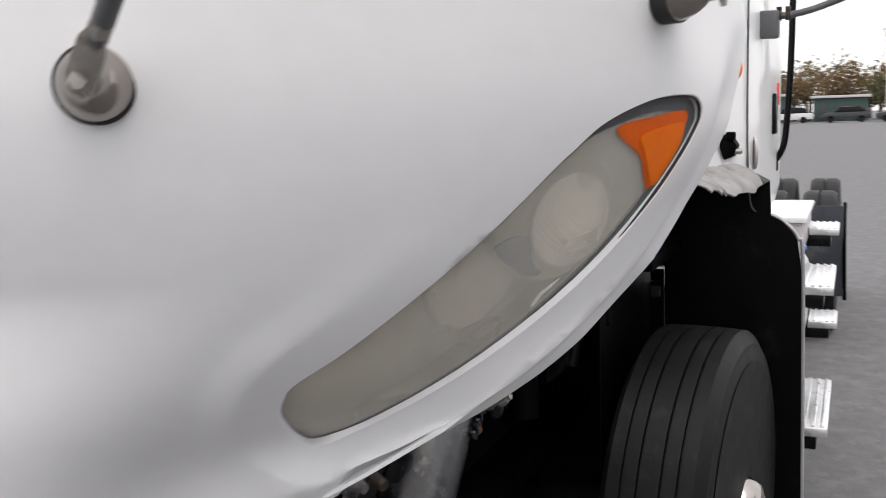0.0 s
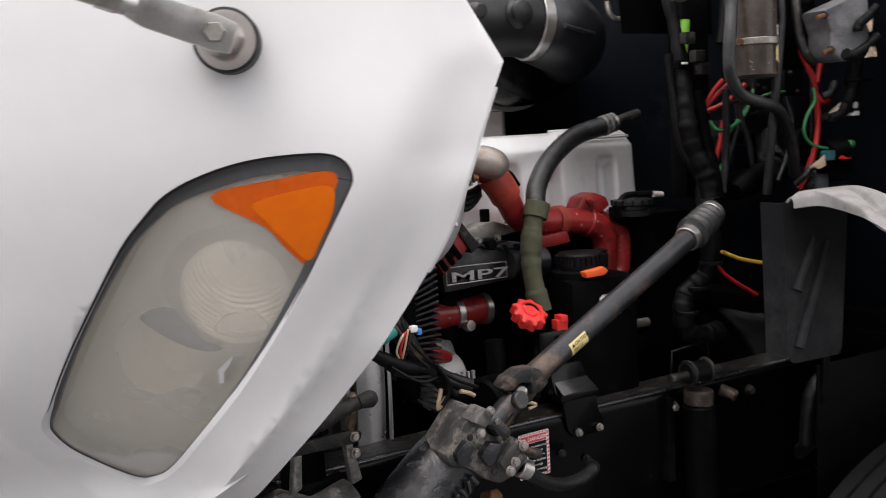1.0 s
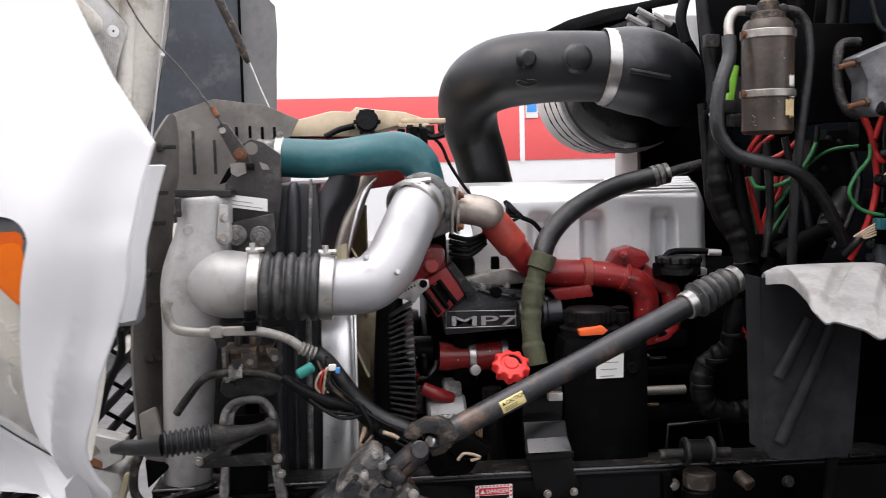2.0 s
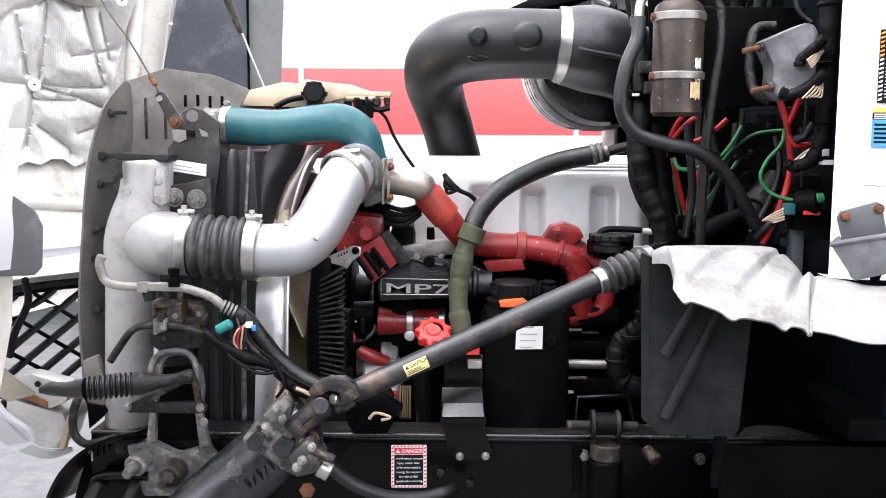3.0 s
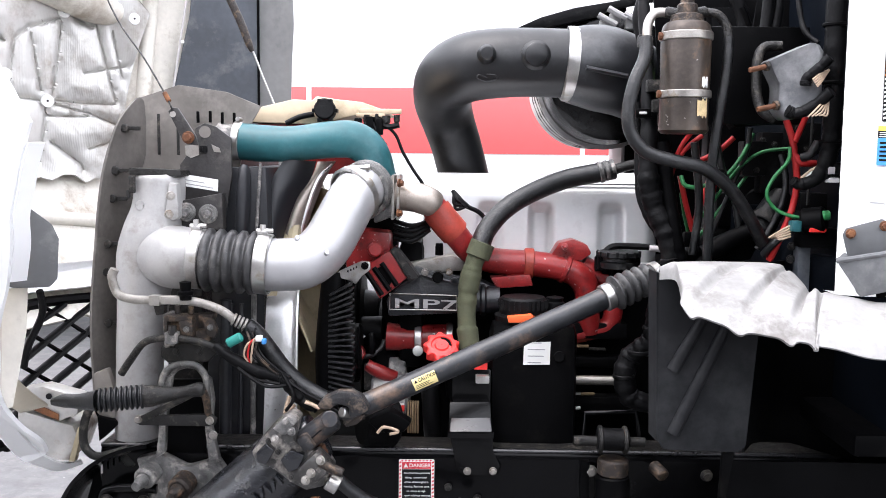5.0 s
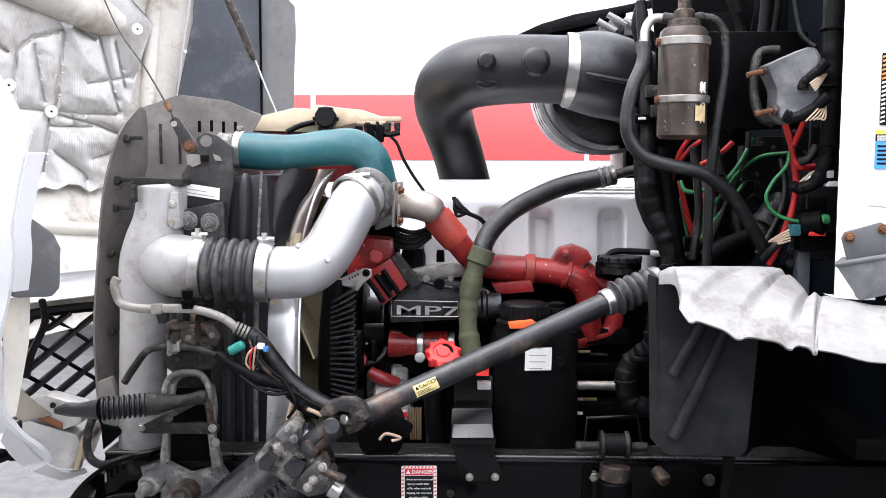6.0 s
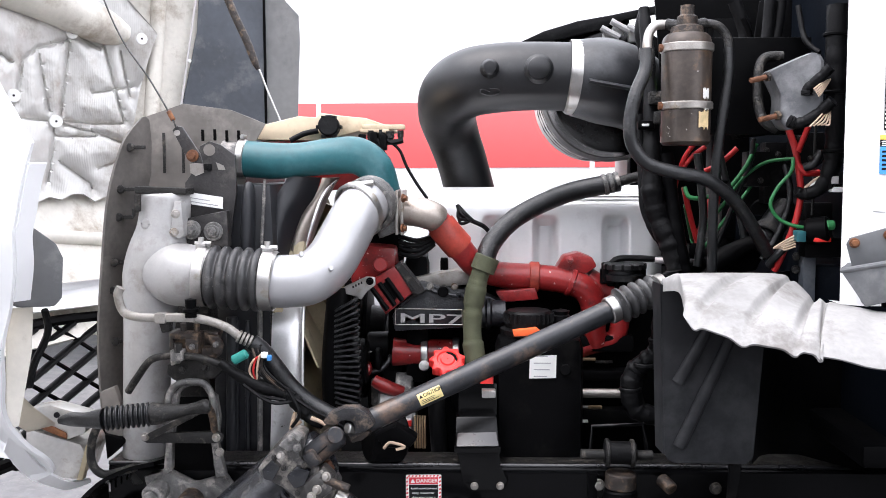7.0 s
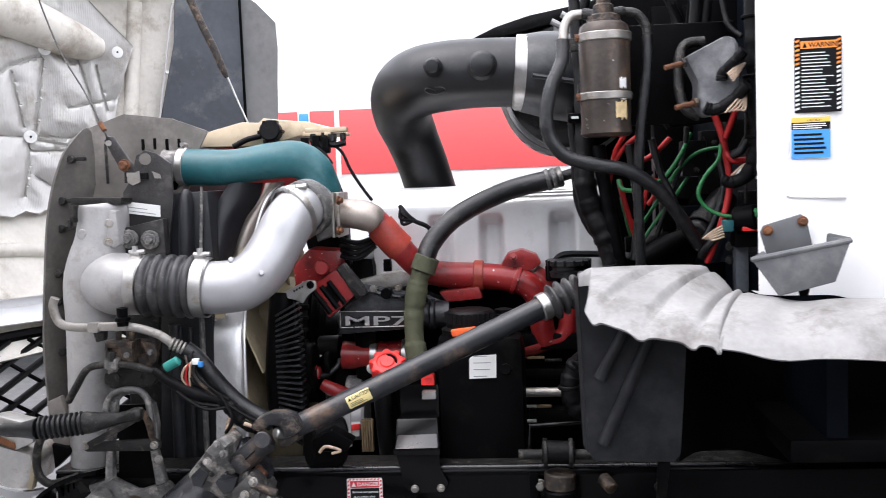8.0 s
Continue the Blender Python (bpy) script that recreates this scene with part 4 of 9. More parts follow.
def underbody():
    g = thing("gearbox", (1.6, 0.43, 0.75), "grimy black gearbox and bell housing under the cab", "gearbox")
    part("bell_housing", lathe((0.74, 0.43, 0.86), (2, 0.43, 0.86), [(0, 0.30), (0.06, 0.30), (0.10, 0.28), (0.35, 0.20), (0.40, 0.20)], 28), M_BLACK, g)
    part("case", box((1.12, 0.20, 0.50), (2.1, 0.66, 1.05), 0.05), M_BLACK, g)
    t = thing("fuel_tank", (2.2, 1.2, 0.7), "round fuel tank on the far side of the frame", "fuel tank")
    part("shell", cyl((1.45, 1.19, 0.66), (3.3, 1.19, 0.66), 0.30, 32, 0.03), M_BLACK, t)
    for x in (1.9, 2.7):
        part("tank_bracket", box((x, 0.862, 0.78), (x + 0.08, 1.0, 0.98), 0.004), M_BLACK, t)
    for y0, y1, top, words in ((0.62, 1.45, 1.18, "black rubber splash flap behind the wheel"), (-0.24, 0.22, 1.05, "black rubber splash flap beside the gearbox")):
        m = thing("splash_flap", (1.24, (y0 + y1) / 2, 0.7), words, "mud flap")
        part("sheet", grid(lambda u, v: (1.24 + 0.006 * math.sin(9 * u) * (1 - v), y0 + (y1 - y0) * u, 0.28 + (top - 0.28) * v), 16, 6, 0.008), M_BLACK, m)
        part("clamp_bar", box((1.224, y0 + 0.01, top - 0.05), (1.231, y1 - 0.01, top - 0.015), 0.002), M_DUSTY, m, "steel clamping bar")
        for k in range(4):
            bolt("bolt", (1.224, y0 + (y1 - y0) * (0.12 + 0.25 * k), top - 0.032), (-1, 0, 0), 0.010, m, M_DUSTY)


underbody()
# ---- tilted hood ----
from mathutils import geometry

# depth of the hood's side along its height, and its bow from the wheel arch to the nose
RISE = spline([(0.90, 0.28), (1.0, 0.352), (1.1, 0.432), (1.155, 0.488), (1.205, 0.556), (1.286, 0.645), (1.348, 0.692), (1.404, 0.737), (1.456, 0.778), (1.525, 0.83), (1.578, 0.862), (1.64, 0.871), (1.7, 0.870), (1.85, 0.868), (2.1, 0.868), (2.6, 0.868)], 8)
RISE_Z, RISE_H = [p[0] for p in RISE], [p[1] for p in RISE]
ARCH = spline([(0.089, 1.692), (0.107, 1.645), (0.129, 1.581), (0.150, 1.526), (0.183, 1.469), (0.211, 1.427), (0.243, 1.381), (0.293, 1.317), (0.348, 1.25), (0.389, 1.20), (0.425, 1.158), (0.475, 1.122), (0.53, 1.09), (0.61, 1.05), (0.75, 0.98)], 5)
# how far the lip of the wheel arch flares out, by height
FLARE_Z, FLARE_H = [1.05, 1.10, 1.16, 1.20, 1.25, 1.32, 1.38, 1.43, 1.47, 1.53, 1.60, 1.66, 1.70], [0.042, 0.039, 0.037, 0.031, 0.026, 0.012, 0.002, -0.007, -0.015, -0.020, -0.022, -0.010, 0.0]
LAMP = spline([(0.689, 1.284), (0.637, 1.347), (0.545, 1.455), (0.487, 1.524), (0.456, 1.554), (0.428, 1.577), (0.387, 1.595), (0.337, 1.607), (0.278, 1.61), (0.254, 1.603), (0.246, 1.586), (0.254, 1.566), (0.30, 1.493), (0.365, 1.405), (0.448, 1.311), (0.542, 1.215), (0.59, 1.179), (0.632, 1.172), (0.683, 1.221), (0.696, 1.257)], 5, True)
# the lip of the wheel arch stands a little further along the side, and the whole near side sits further out towards its foot
LIP_Z, LIP_A = [1.1, 1.25, 1.4, 1.55, 1.69], [0.032, 0.022, 0.011, 0.005, 0.0]
ARCH = [np.array((p[0] + float(np.interp(p[1], LIP_Z, LIP_A)), p[1])) for p in ARCH]
SIT_Z, SIT_A, SIT_H = [1.1, 1.25, 1.4, 1.55, 1.7], [-0.041, -0.030, -0.024, -0.020, -0.0155], [0.034, 0.0413, 0.0444, 0.0087, -0.0118]
LAMP = [np.array(p) for p in LAMP]
ARCH_XY, LAMP_XY = np.array(ARCH), np.array(LAMP)
# along its lower edge the opening leaves a white reveal outside the lens
REVEAL = np.interp(range(len(LAMP)), [0, 3, 58, 68, 92, 99], [0.004, 0.0, 0.0, 0.006, 0.006, 0.004])
for k in range(len(LAMP)):
    along = LAMP_XY[(k + 1) % len(LAMP)] - LAMP_XY[k - 1]
    away = np.array((along[1], -along[0])) / np.hypot(*along)
    LAMP[k] = LAMP_XY[k] + away * REVEAL[k] * (1 if away @ (LAMP_XY[k] - LAMP_XY.mean(0)) > 0 else -1)
LAMP_XY = np.array(LAMP)


# the near side's depth along its height, eased into one even curve; RAW is kept at the very edge of the arch
EASE_Z = np.arange(0.90, 2.60, 0.01)
RAW = np.interp(EASE_Z, RISE_Z, RISE_H) + np.interp(EASE_Z, SIT_Z, SIT_H)
BELL = np.exp(-0.5 * (np.arange(-18, 19) * 0.01 / 0.045) ** 2)
EASED = np.convolve(np.concatenate([2 * RAW[0] - RAW[18:0:-1], RAW, np.full(18, RAW[-1])]), BELL / BELL.sum(), 'valid')


def finer(line, closed, m=8):
    """The same line with m points for each of its own."""
    p = np.array(line)
    q = np.roll(p, -1, 0) if closed else np.vstack((p[1:], p[-1:]))
    return np.array([a + (b - a) * k / m for a, b in zip(p, q) for k in range(m)])


ARCH_FINE, LAMP_FINE = finer(ARCH, False), finer(LAMP, True)


def smooth(x, lo, hi):
    x = min(1, max(0, (x - lo) / (hi - lo)))
    return x * x * (3 - 2 * x)


def hood_at(a, z, off=0.0, far=False, shaped=False):
    """A place on the hood: a runs from the wheel arch to the nose."""
    h = float(np.interp(z, RISE_Z, RISE_H)) if far else float(np.interp(z, EASE_Z, EASED))
    h += off - 0.68 * (a - 0.4) ** 2
    if shaped:
        gaps = np.hypot(*(LAMP_FINE - (a, z)).T)
        d, e, k = float(np.hypot(*(ARCH_FINE - (a, z)).T).min()), float(gaps.min()), int(gaps.argmin()) / 8
        # how far below the lamp this lies
        under = float(np.interp(k, [0, 10, 46, 64, 95, 99], [0.9, 0, 0, 1, 1, 0.92]))
        f = float(np.interp(z, FLARE_Z, FLARE_H))
        bevel = min(1, max(0, f / 0.03))
        # away from the lamp the arch has a soft flared lip
        plain = (f + 0.010 * bevel) * (1 - smooth(d, 0.026, 0.086)) - 0.010 * bevel * max(0, 1 - d / 0.026)
        # below the lamp a pressed band rises to a crease, then turns down to the edge of the arch and round the lamp's lower end
        g = min(d, 0.045)
        crest = 1.3 * g + 1e-4
        climb = min(1, e / crest)
        band = f * climb * (1 - smooth(d, 0.06, 0.12))
        ridge = 0.013 * under * (climb if e < crest else max(0, 1 - (e - crest) / max(g, 1e-4)))
        near = plain * smooth(e, 0.005, 0.065) * (1 - under) + band * under
        # the skirt below the lamp stands out
        b = smooth(1.19 - z, 0, 0.12 + 0.12 * min(1, max(0, (a - 0.66) / 0.2)))
        low = 0.080 * min(1, max(0, (a - 0.50) / 0.10)) * (1 - smooth(a, 0.72, 0.94)) * b
        h += max(near, low) if near > 0 else near + low
        if not far:
            h += ridge
            h += float(np.interp(z, EASE_Z, RAW) - np.interp(z, EASE_Z, EASED)) * (1 - smooth(d, 0, 0.05))
            # the nose stands more upright than the corner
            drop = max(0, 1.42 - z)
            h += 0.85 * smooth(a, 0.70, 1.04) * drop * drop / (drop + 0.06)
            # slight fullness above the lamp
            h += 0.034 * smooth(a, 0.22, 0.40) * smooth(z, 1.54, 1.80)
    rise = 0.0
    if not far:
        rise = 0.002 + 0.010 * (min(a, 0.9) - 0.4)
        h -= 0.038 * (min(a, 0.9) - 0.4)
        a += float(np.interp(z, SIT_Z, SIT_A))
    x, y = (-0.87 * a - 0.5 * h) / 1.0069, (0.5 * a - 0.87 * h) / 1.0069
    return (x, 0.86 - y if far else y, z + rise)


def mesh_2d(outline, hole=None, step=0.03, lines=()):
    """Triangles of a flat outline with an optional hole and lines to fold along, fine enough to be bent."""
    o = [Vector(p) for p in outline]
    h = [Vector(p) for p in hole] if hole else []
    pts = o + h
    edges = [(i, (i + 1) % len(o)) for i in range(len(o))] + [(len(o) + i, len(o) + (i + 1) % len(h)) for i in range(len(h))]

    for line in lines:
        edges += [(len(pts) + i, len(pts) + i + 1) for i in range(len(line) - 1)]
        pts += [Vector(p) for p in line]

    def inside(p, poly):
        c = False
        for i in range(len(poly)):
            a, b = poly[i], poly[i - 1]
            if (a[1] > p[1]) != (b[1] > p[1]) and p[0] < (b[0] - a[0]) * (p[1] - a[1]) / (b[1] - a[1]) + a[0]:
                c = not c
        return c

    rim = np.array([tuple(p) for p in pts])
    lo, hi = rim.min(0), rim.max(0)
    i = 0
    y = lo[1] + step / 2
    while y < hi[1]:
        x = lo[0] + (step / 2 if i % 2 else step)
        while x < hi[0]:
            if inside((x, y), o) and not (h and inside((x, y), h)) and np.hypot(*(rim - (x, y)).T).min() > step * 0.45:
                pts.append(Vector((x, y)))
            x += step
        y += step * 0.87
        i += 1
    v, _, f, *_ = geometry.delaunay_2d_cdt(pts, edges, [], 0, 1e-5)
    keep = []
    for t in f:
        c = sum((v[k] for k in t), Vector((0, 0))) / len(t)
        if inside(c, o) and not (h and inside(c, h)):
            keep.append(t)
    return v, keep


def bent(vf, off=0.0, far=False, thick=0.0, shaped=False, wave=None):
    v, f = vf
    bm = bmesh.new()
    vs = [bm.verts.new(hood_at(p[0], p[1], off + (wave(p[0], p[1]) if wave else 0), far, shaped)) for p in v]
    for t in f:
        bm.faces.new([vs[k] for k in t])
    bmesh.ops.recalc_face_normals(bm, faces=bm.faces[:])
    out = Vector((-0.5, 0.87 if far else -0.87, 0))
    if sum(g.normal.dot(out) for g in bm.faces) < 0:
        bmesh.ops.reverse_faces(bm, faces=bm.faces[:])
    if thick:
        thicken(bm, thick)
    return bm


def hood():
    t = thing("hood", (-1.0, 0.43, 1.0), "white tilted-forward truck hood, open and showing its foil-lined inside", "hood")
    arch = [tuple(p) for p in ARCH]
    edge = [(1.32, 1.20), (1.32, 2.3), (0.42, 2.3), (0.30, 2.1), (0.215, 1.94), (0.132, 1.767)]
    outer = [p for p in arch if p[1] > 1.06] + [(0.70, 1.08), (0.78, 1.17), (0.9, 1.20)] + edge
    near = [p for p in arch if p[1] > 1.075] + [(0.62, 1.066), (0.8, 1.06), (1.0, 1.055), (1.32, 1.05)] + edge[1:]
    # the crease of the band below the lamp
    crease = []
    for k in list(range(56, 100)) + list(range(0, 7)):
        along = LAMP_XY[(k + 1) % 100] - LAMP_XY[k - 1]
        away = np.array((along[1], -along[0])) / np.hypot(*along)
        away *= 1 if away @ (LAMP_XY[k] - LAMP_XY.mean(0)) > 0 else -1
        g = 0.01
        while g < 0.09 and g < 1.3 * min(0.045, float(np.hypot(*(ARCH_XY - LAMP_XY[k] - away * g).T).min())):
            g += 0.0005
        p = LAMP_XY[k] + away * g
        if not crease or np.hypot(*(p - crease[-1])) > 0.008:
            crease.append(tuple(p))
    part("near_shell", bent(mesh_2d(near, [tuple(p) for p in LAMP], 0.013, [crease]), 0, False, 0.007, True), M_WHITE, t, "white painted outer skin", 50)
    part("far_shell", bent(mesh_2d(outer, None, 0.04), 0, True, 0.007, True), M_INNER, t, "raw beige inner face of the far side", 50)
    # pale seal strip behind the upper edge
    upper = [p for p in ARCH if 1.475 < p[1] < 1.675]

    def seal(u, v):
        p = upper[min(int(round(u * (len(upper) - 1))), len(upper) - 1)]
        return tuple(V(hood_at(p[0], p[1], -0.004, False, True)) + V((0.012, 0.022, 0.0)) * v)

    part("seal_strip", grid(seal, len(upper) - 1, 2, 0.003), M_WHITE, t, "pale moulded seal strip")

    # insulation: foil drawn into straight creases that run out from its buttons
    folds = [[(0.905, 2.04), (0.938, 1.821)], [(0.913, 2.048), (1.002, 2.01), (1.046, 1.967), (1.065, 1.839)], [(0.997, 1.989), (0.973, 1.825)], [(0.801, 2.062), (0.737, 1.807)], [(0.744, 2.031), (0.715, 1.884)], [(0.932, 1.807), (0.842, 1.804), (0.735, 1.808)], [(0.932, 1.795), (0.833, 1.777), (0.735, 1.742)]]
    folds += [[(0.952, 1.761), (0.81, 1.765)], [(0.963, 1.782), (0.961, 1.744), (0.987, 1.62)], [(0.981, 1.804), (1.053, 1.808)], [(0.839, 1.896), (0.705, 1.925)], [(0.948, 1.686), (0.855, 1.619), (0.85, 1.595)], [(0.829, 1.666), (0.755, 1.69)], [(0.865, 2.061), (0.809, 2.035)], [(1.065, 1.80), (1.15, 1.70)], [(1.075, 1.96), (1.22, 2.05)], [(1.08, 1.84), (1.24, 1.87)]]

    def drawn(p):
        """Distance to the nearest crease."""
        near = 1.0
        for f in folds:
            for q, r in zip(f, f[1:]):
                q, r = np.array(q), np.array(r)
                u = min(1, max(0, float((p - q) @ (r - q) / ((r - q) @ (r - q)))))
                near = min(near, float(np.hypot(*(p - q - (r - q) * u))))
        return near

    def crinkle(a, z):
        e = drawn(np.array((a, z)))
        f = 0.008 * min(1, e / 0.007) + 0.012 * min(1, e / 0.06) + 0.003 * noise.noise((a * 7, z * 7, 1.0))
        for k, (p, q) in enumerate(((16, 21), (34, 11))):
            f -= 0.0022 * max(0, 1 - abs(noise.noise((a * p + 3 * k, z * q, 4.0 + k))) / 0.05)
        return -f

    lines = []
    for f in folds:
        for q, r in zip(f, f[1:]):
            m = max(2, int(math.dist(q, r) / 0.011))
            lines.append([(q[0] + (r[0] - q[0]) * i / m, q[1] + (r[1] - q[1]) * i / m) for i in range(m)])
            away = (-(r[1] - q[1]) / math.dist(q, r) * 0.007, (r[0] - q[0]) / math.dist(q, r) * 0.007)
            lines += [[(p[0] + w * away[0], p[1] + w * away[1])] for p in lines[-1] for w in (-1, 1)]
    ragged = [(0.775 + i * 0.035, 1.578 + 0.010 * math.sin(i * 2.3) + 0.008 * math.sin(i * 5.1)) for i in range(15)]
    pad = ragged + [(1.29, 2.28), (0.80, 2.28), (0.62, 2.10), (0.655, 2.01), (0.685, 1.909), (0.722, 1.747)]
    p = part("insulation_pad", bent(mesh_2d(pad, None, 0.0095, lines), -0.024, True, 0.004, False, crinkle), M_FOIL, t, "creased silver foil insulation with a torn lower edge", 40)
    for q in ((-1.178, 1, 1.803), (-1.123, 1.02, 2.068), (-0.97, 1.2, 2.078), (-1.199, 0.8, 1.867), (-1.226, 0.85, 1.583)):
        a = -0.87 * q[0] + 0.5 * (0.86 - q[1])
        o = Vector(hood_at(a, q[2], -0.050, True))
        d = Vector((0.6, -0.8, 0))
        knob = part("fixing_button", lathe(o, o + d, [(0, 0.019), (0.004, 0.018), (0.005, 0.014), (0.004, 0.006), (0.002, 0.005), (0.002, 0.0001)], 22), M_PAPER, p, "white fixing button")
        part("pin", cyl(o + d * 0.001, o + d * 0.005, 0.0035, 10), M_INK, knob)
    part("inner_duct", tube([hood_at(1.25, 2.19, -0.06, True), hood_at(1.0, 2.16, -0.06, True), hood_at(0.80, 2.10, -0.06, True), hood_at(0.73, 2.09, -0.05, True)], [0.07, 0.07, 0.055, 0.03], 16, 6), M_INNER, t, "beige moulded duct")
    part("inner_rib", tube([hood_at(0.655, 1.6, -0.012, True), hood_at(0.64, 1.85, -0.012, True), hood_at(0.60, 2.25, -0.012, True)], [0.024, 0.026, 0.026], 10), M_INNER, t)
    part("inner_rib", tube([hood_at(1.28, 1.50, -0.012, True), hood_at(1.0, 1.47, -0.012, True), hood_at(0.74, 1.44, -0.012, True)], [0.02, 0.022, 0.02], 10), M_INNER, t)
    part("inner_ledge", bent(mesh_2d([(0.74, 1.27), (1.3, 1.30), (1.3, 1.36), (0.74, 1.34)], None, 0.04), -0.03, True, 0.006), M_WHITE, t)
    # far wheel-arch liner: a dark panel, a seam and a paler dusty edge
    def fold(a, z):
        return -0.03 * max(0, (0.25 - a) / 0.14) ** 2 - 0.010 * math.exp(-((a - 0.25) / 0.012) ** 2)

    liner = [(0.252, 1.62), (0.60, 1.62), (0.575, 1.80), (0.540, 1.88), (0.50, 2.05), (0.484, 2.121), (0.47, 2.3), (0.252, 2.3)]
    q = part("arch_liner", bent(mesh_2d(liner, None, 0.02), -0.045, True, 0.005, False, fold), M_LINER, t, "dark blue-grey plastic wheel-arch liner", 50)
    edge2 = [(0.150, 1.62), (0.268, 1.62), (0.268, 2.30), (0.20, 2.26), (0.143, 2.19), (0.140, 2.10), (0.146, 1.98), (0.150, 1.80)]
    part("dusty_edge", bent(mesh_2d(edge2, None, 0.02), -0.036, True, 0.005, False, fold), M_LINERLT, q, "paler dusty edge panel", 50)
    part("seam", tube([hood_at(0.26, z, -0.058 + fold(0.26, z), True) for z in (1.62, 1.8, 2.0, 2.15, 2.3)], 0.0045, 8), M_BLACK, q)
    part("bright_strip", tube([hood_at(0.545 - 0.17 * (z - 1.88), z, -0.052, True) for z in (1.70, 1.88, 2.0, 2.12, 2.25)], 0.004, 8), M_GREYEND, q, "pale edge strip")
    o = Vector(hood_at(0.515, 2.02, -0.055, True))
    part("rivet", cyl(o, o + Vector((0.004, -0.006, 0)), 0.006, 10, 0.001), M_PAPER, q)
    # grille
    g = part("grille_frame", join(*[tube([hood_at(0.76, z, -0.01, s), hood_at(1.0, z + 0.015, -0.01, s), hood_at(1.32, z + 0.02, -0.01, s)], 0.016, 8) for s in (True,) for z in (0.97, 1.235)]), M_BLACK, t, "black plastic grille frame")
    for s in (True,):
        for k in range(-9, 12):
            z0 = 0.80 + k * 0.047
            ends = []
            for j in range(24):
                a = 0.72 + 0.6 * j / 23
                z = z0 + 0.42 * (1.32 - a) + 0.05
                if 0.965 < z < 1.245:
                    ends.append(hood_at(a, z, -0.012, s))
            if len(ends) > 2:
                part("slat", sweep(ends, [0.013] * len(ends), 8, True, 0.6), M_BLACK, g)
            ends = []
            for j in range(24):
                a = 0.72 + 0.6 * j / 23
                z = 0.60 + k * 0.085 + 0.75 * (a - 0.72)
                if 0.965 < z < 1.245:
                    ends.append(hood_at(a, z, -0.018, s))
            if len(ends) > 2:
                part("cross_slat", sweep(ends, [0.006] * len(ends), 6), M_BLACK, g)
    # pale panel inside the wing, and the back of the headlamp
    part("inner_panel", slab([(-0.643, -0.38, 1.437), (-0.6, -0.38, 1.441), (-0.605, -0.38, 1.368), (-0.617, -0.38, 1.312), (-0.631, -0.38, 1.247), (-0.652, -0.38, 1.237)], (-0.004, 0.004, 0), 0.0015), M_INNER, t, "pale raw fibreglass inner panel")
    part("lamp_housing", slab([(-0.602, -0.42, 1.584), (-0.57, -0.42, 1.566), (-0.540, -0.42, 1.544), (-0.530, -0.42, 1.522), (-0.534, -0.42, 1.46), (-0.546, -0.42, 1.446), (-0.606, -0.42, 1.444), (-0.62, -0.42, 1.455), (-0.615, -0.42, 1.577)], (-0.05, 0.06, 0), 0.014), M_GREYPL, t, "grey plastic back of the headlamp")
    # the lip of the arch runs on, narrowing, towards the bumper end
    lip_in = spline([(-0.649, -0.37, 1.242), (-0.668, -0.275, 1.173), (-0.687, -0.185, 1.119), (-0.706, -0.085, 1.069), (-0.724, 0.02, 1.025), (-0.722, 0.1, 1.004)], 8)
    lip_out = spline([(-0.699, -0.3, 1.186), (-0.731, -0.18, 1.112), (-0.746, -0.09, 1.064), (-0.757, 0.0, 1.022), (-0.764, 0.09, 0.985), (-0.728, 0.12, 0.991)], 8)

    def tail(u, v):
        k = min(int(round(u * (len(lip_in) - 1))), len(lip_in) - 1)
        p = lip_in[k] + (lip_out[k] - lip_in[k]) * v
        return tuple(p)

    part("lip_tail", grid(tail, len(lip_in) - 1, 6, 0.005), M_WHITE, t, "white lower end of the wheel-arch lip")
    part("lamp_cable", tube([(-0.582, -0.38, 1.435), (-0.588, -0.36, 1.395), (-0.612, -0.36, 1.344), (-0.626, -0.35, 1.305)], 0.006, 8), M_RUBBER, t)

    # headlamp: a moulded back with two shallow dishes
    def dish(a, z):
        return 0.034 * math.sqrt(max(0, 1 - (math.hypot(a - 0.475, z - 1.385) / 0.055) ** 2)) - 0.016 * max(0, 1 - (math.hypot(a - 0.585, z - 1.285) / 0.06) ** 2) + 0.020 * math.exp(-(math.hypot(a - 0.60, z - 1.27) / 0.018) ** 2)

    lamp = part("headlamp", bent(mesh_2d([tuple(p) for p in LAMP], None, 0.012), -0.075, False, 0.004, False, dish), M_BEZEL, t, "hazed headlamp with an amber corner")
    n = len(LAMP)
    widths = np.interp(range(n), [0, 10, 20, 30, 42, 52, 60, 68, 76, 84, 99], [0.0075, 0.003, 0.008, 0.016, 0.017, 0.016, 0.010, 0.0078, 0.0075, 0.0075, 0.0078])
    small = []
    for k in range(n):
        d = LAMP_XY[(k + 1) % n] - LAMP_XY[k - 1]
        d = d / np.hypot(*d)
        inward = np.array((d[1], -d[0]))
        small.append(tuple(LAMP_XY[k] + inward * widths[k] * (1 if inward @ (LAMP_XY.mean(0) - LAMP_XY[k]) > 0 else -1)))
    part("gasket", sweep([hood_at(*LAMP[k], -0.004) for k in range(1, 84)], [max((0.0026 if k < 60 else max(0.0004, 0.0026 - 0.00022 * (k - 60))) if k > 40 else 0.0003, 0.0003 + 0.0028 * math.sin(math.pi * min(1, (k - 1) / 51)) ** 0.6) for k in range(1, 84)], 8), M_GASKET, lamp, "black rubber gasket")
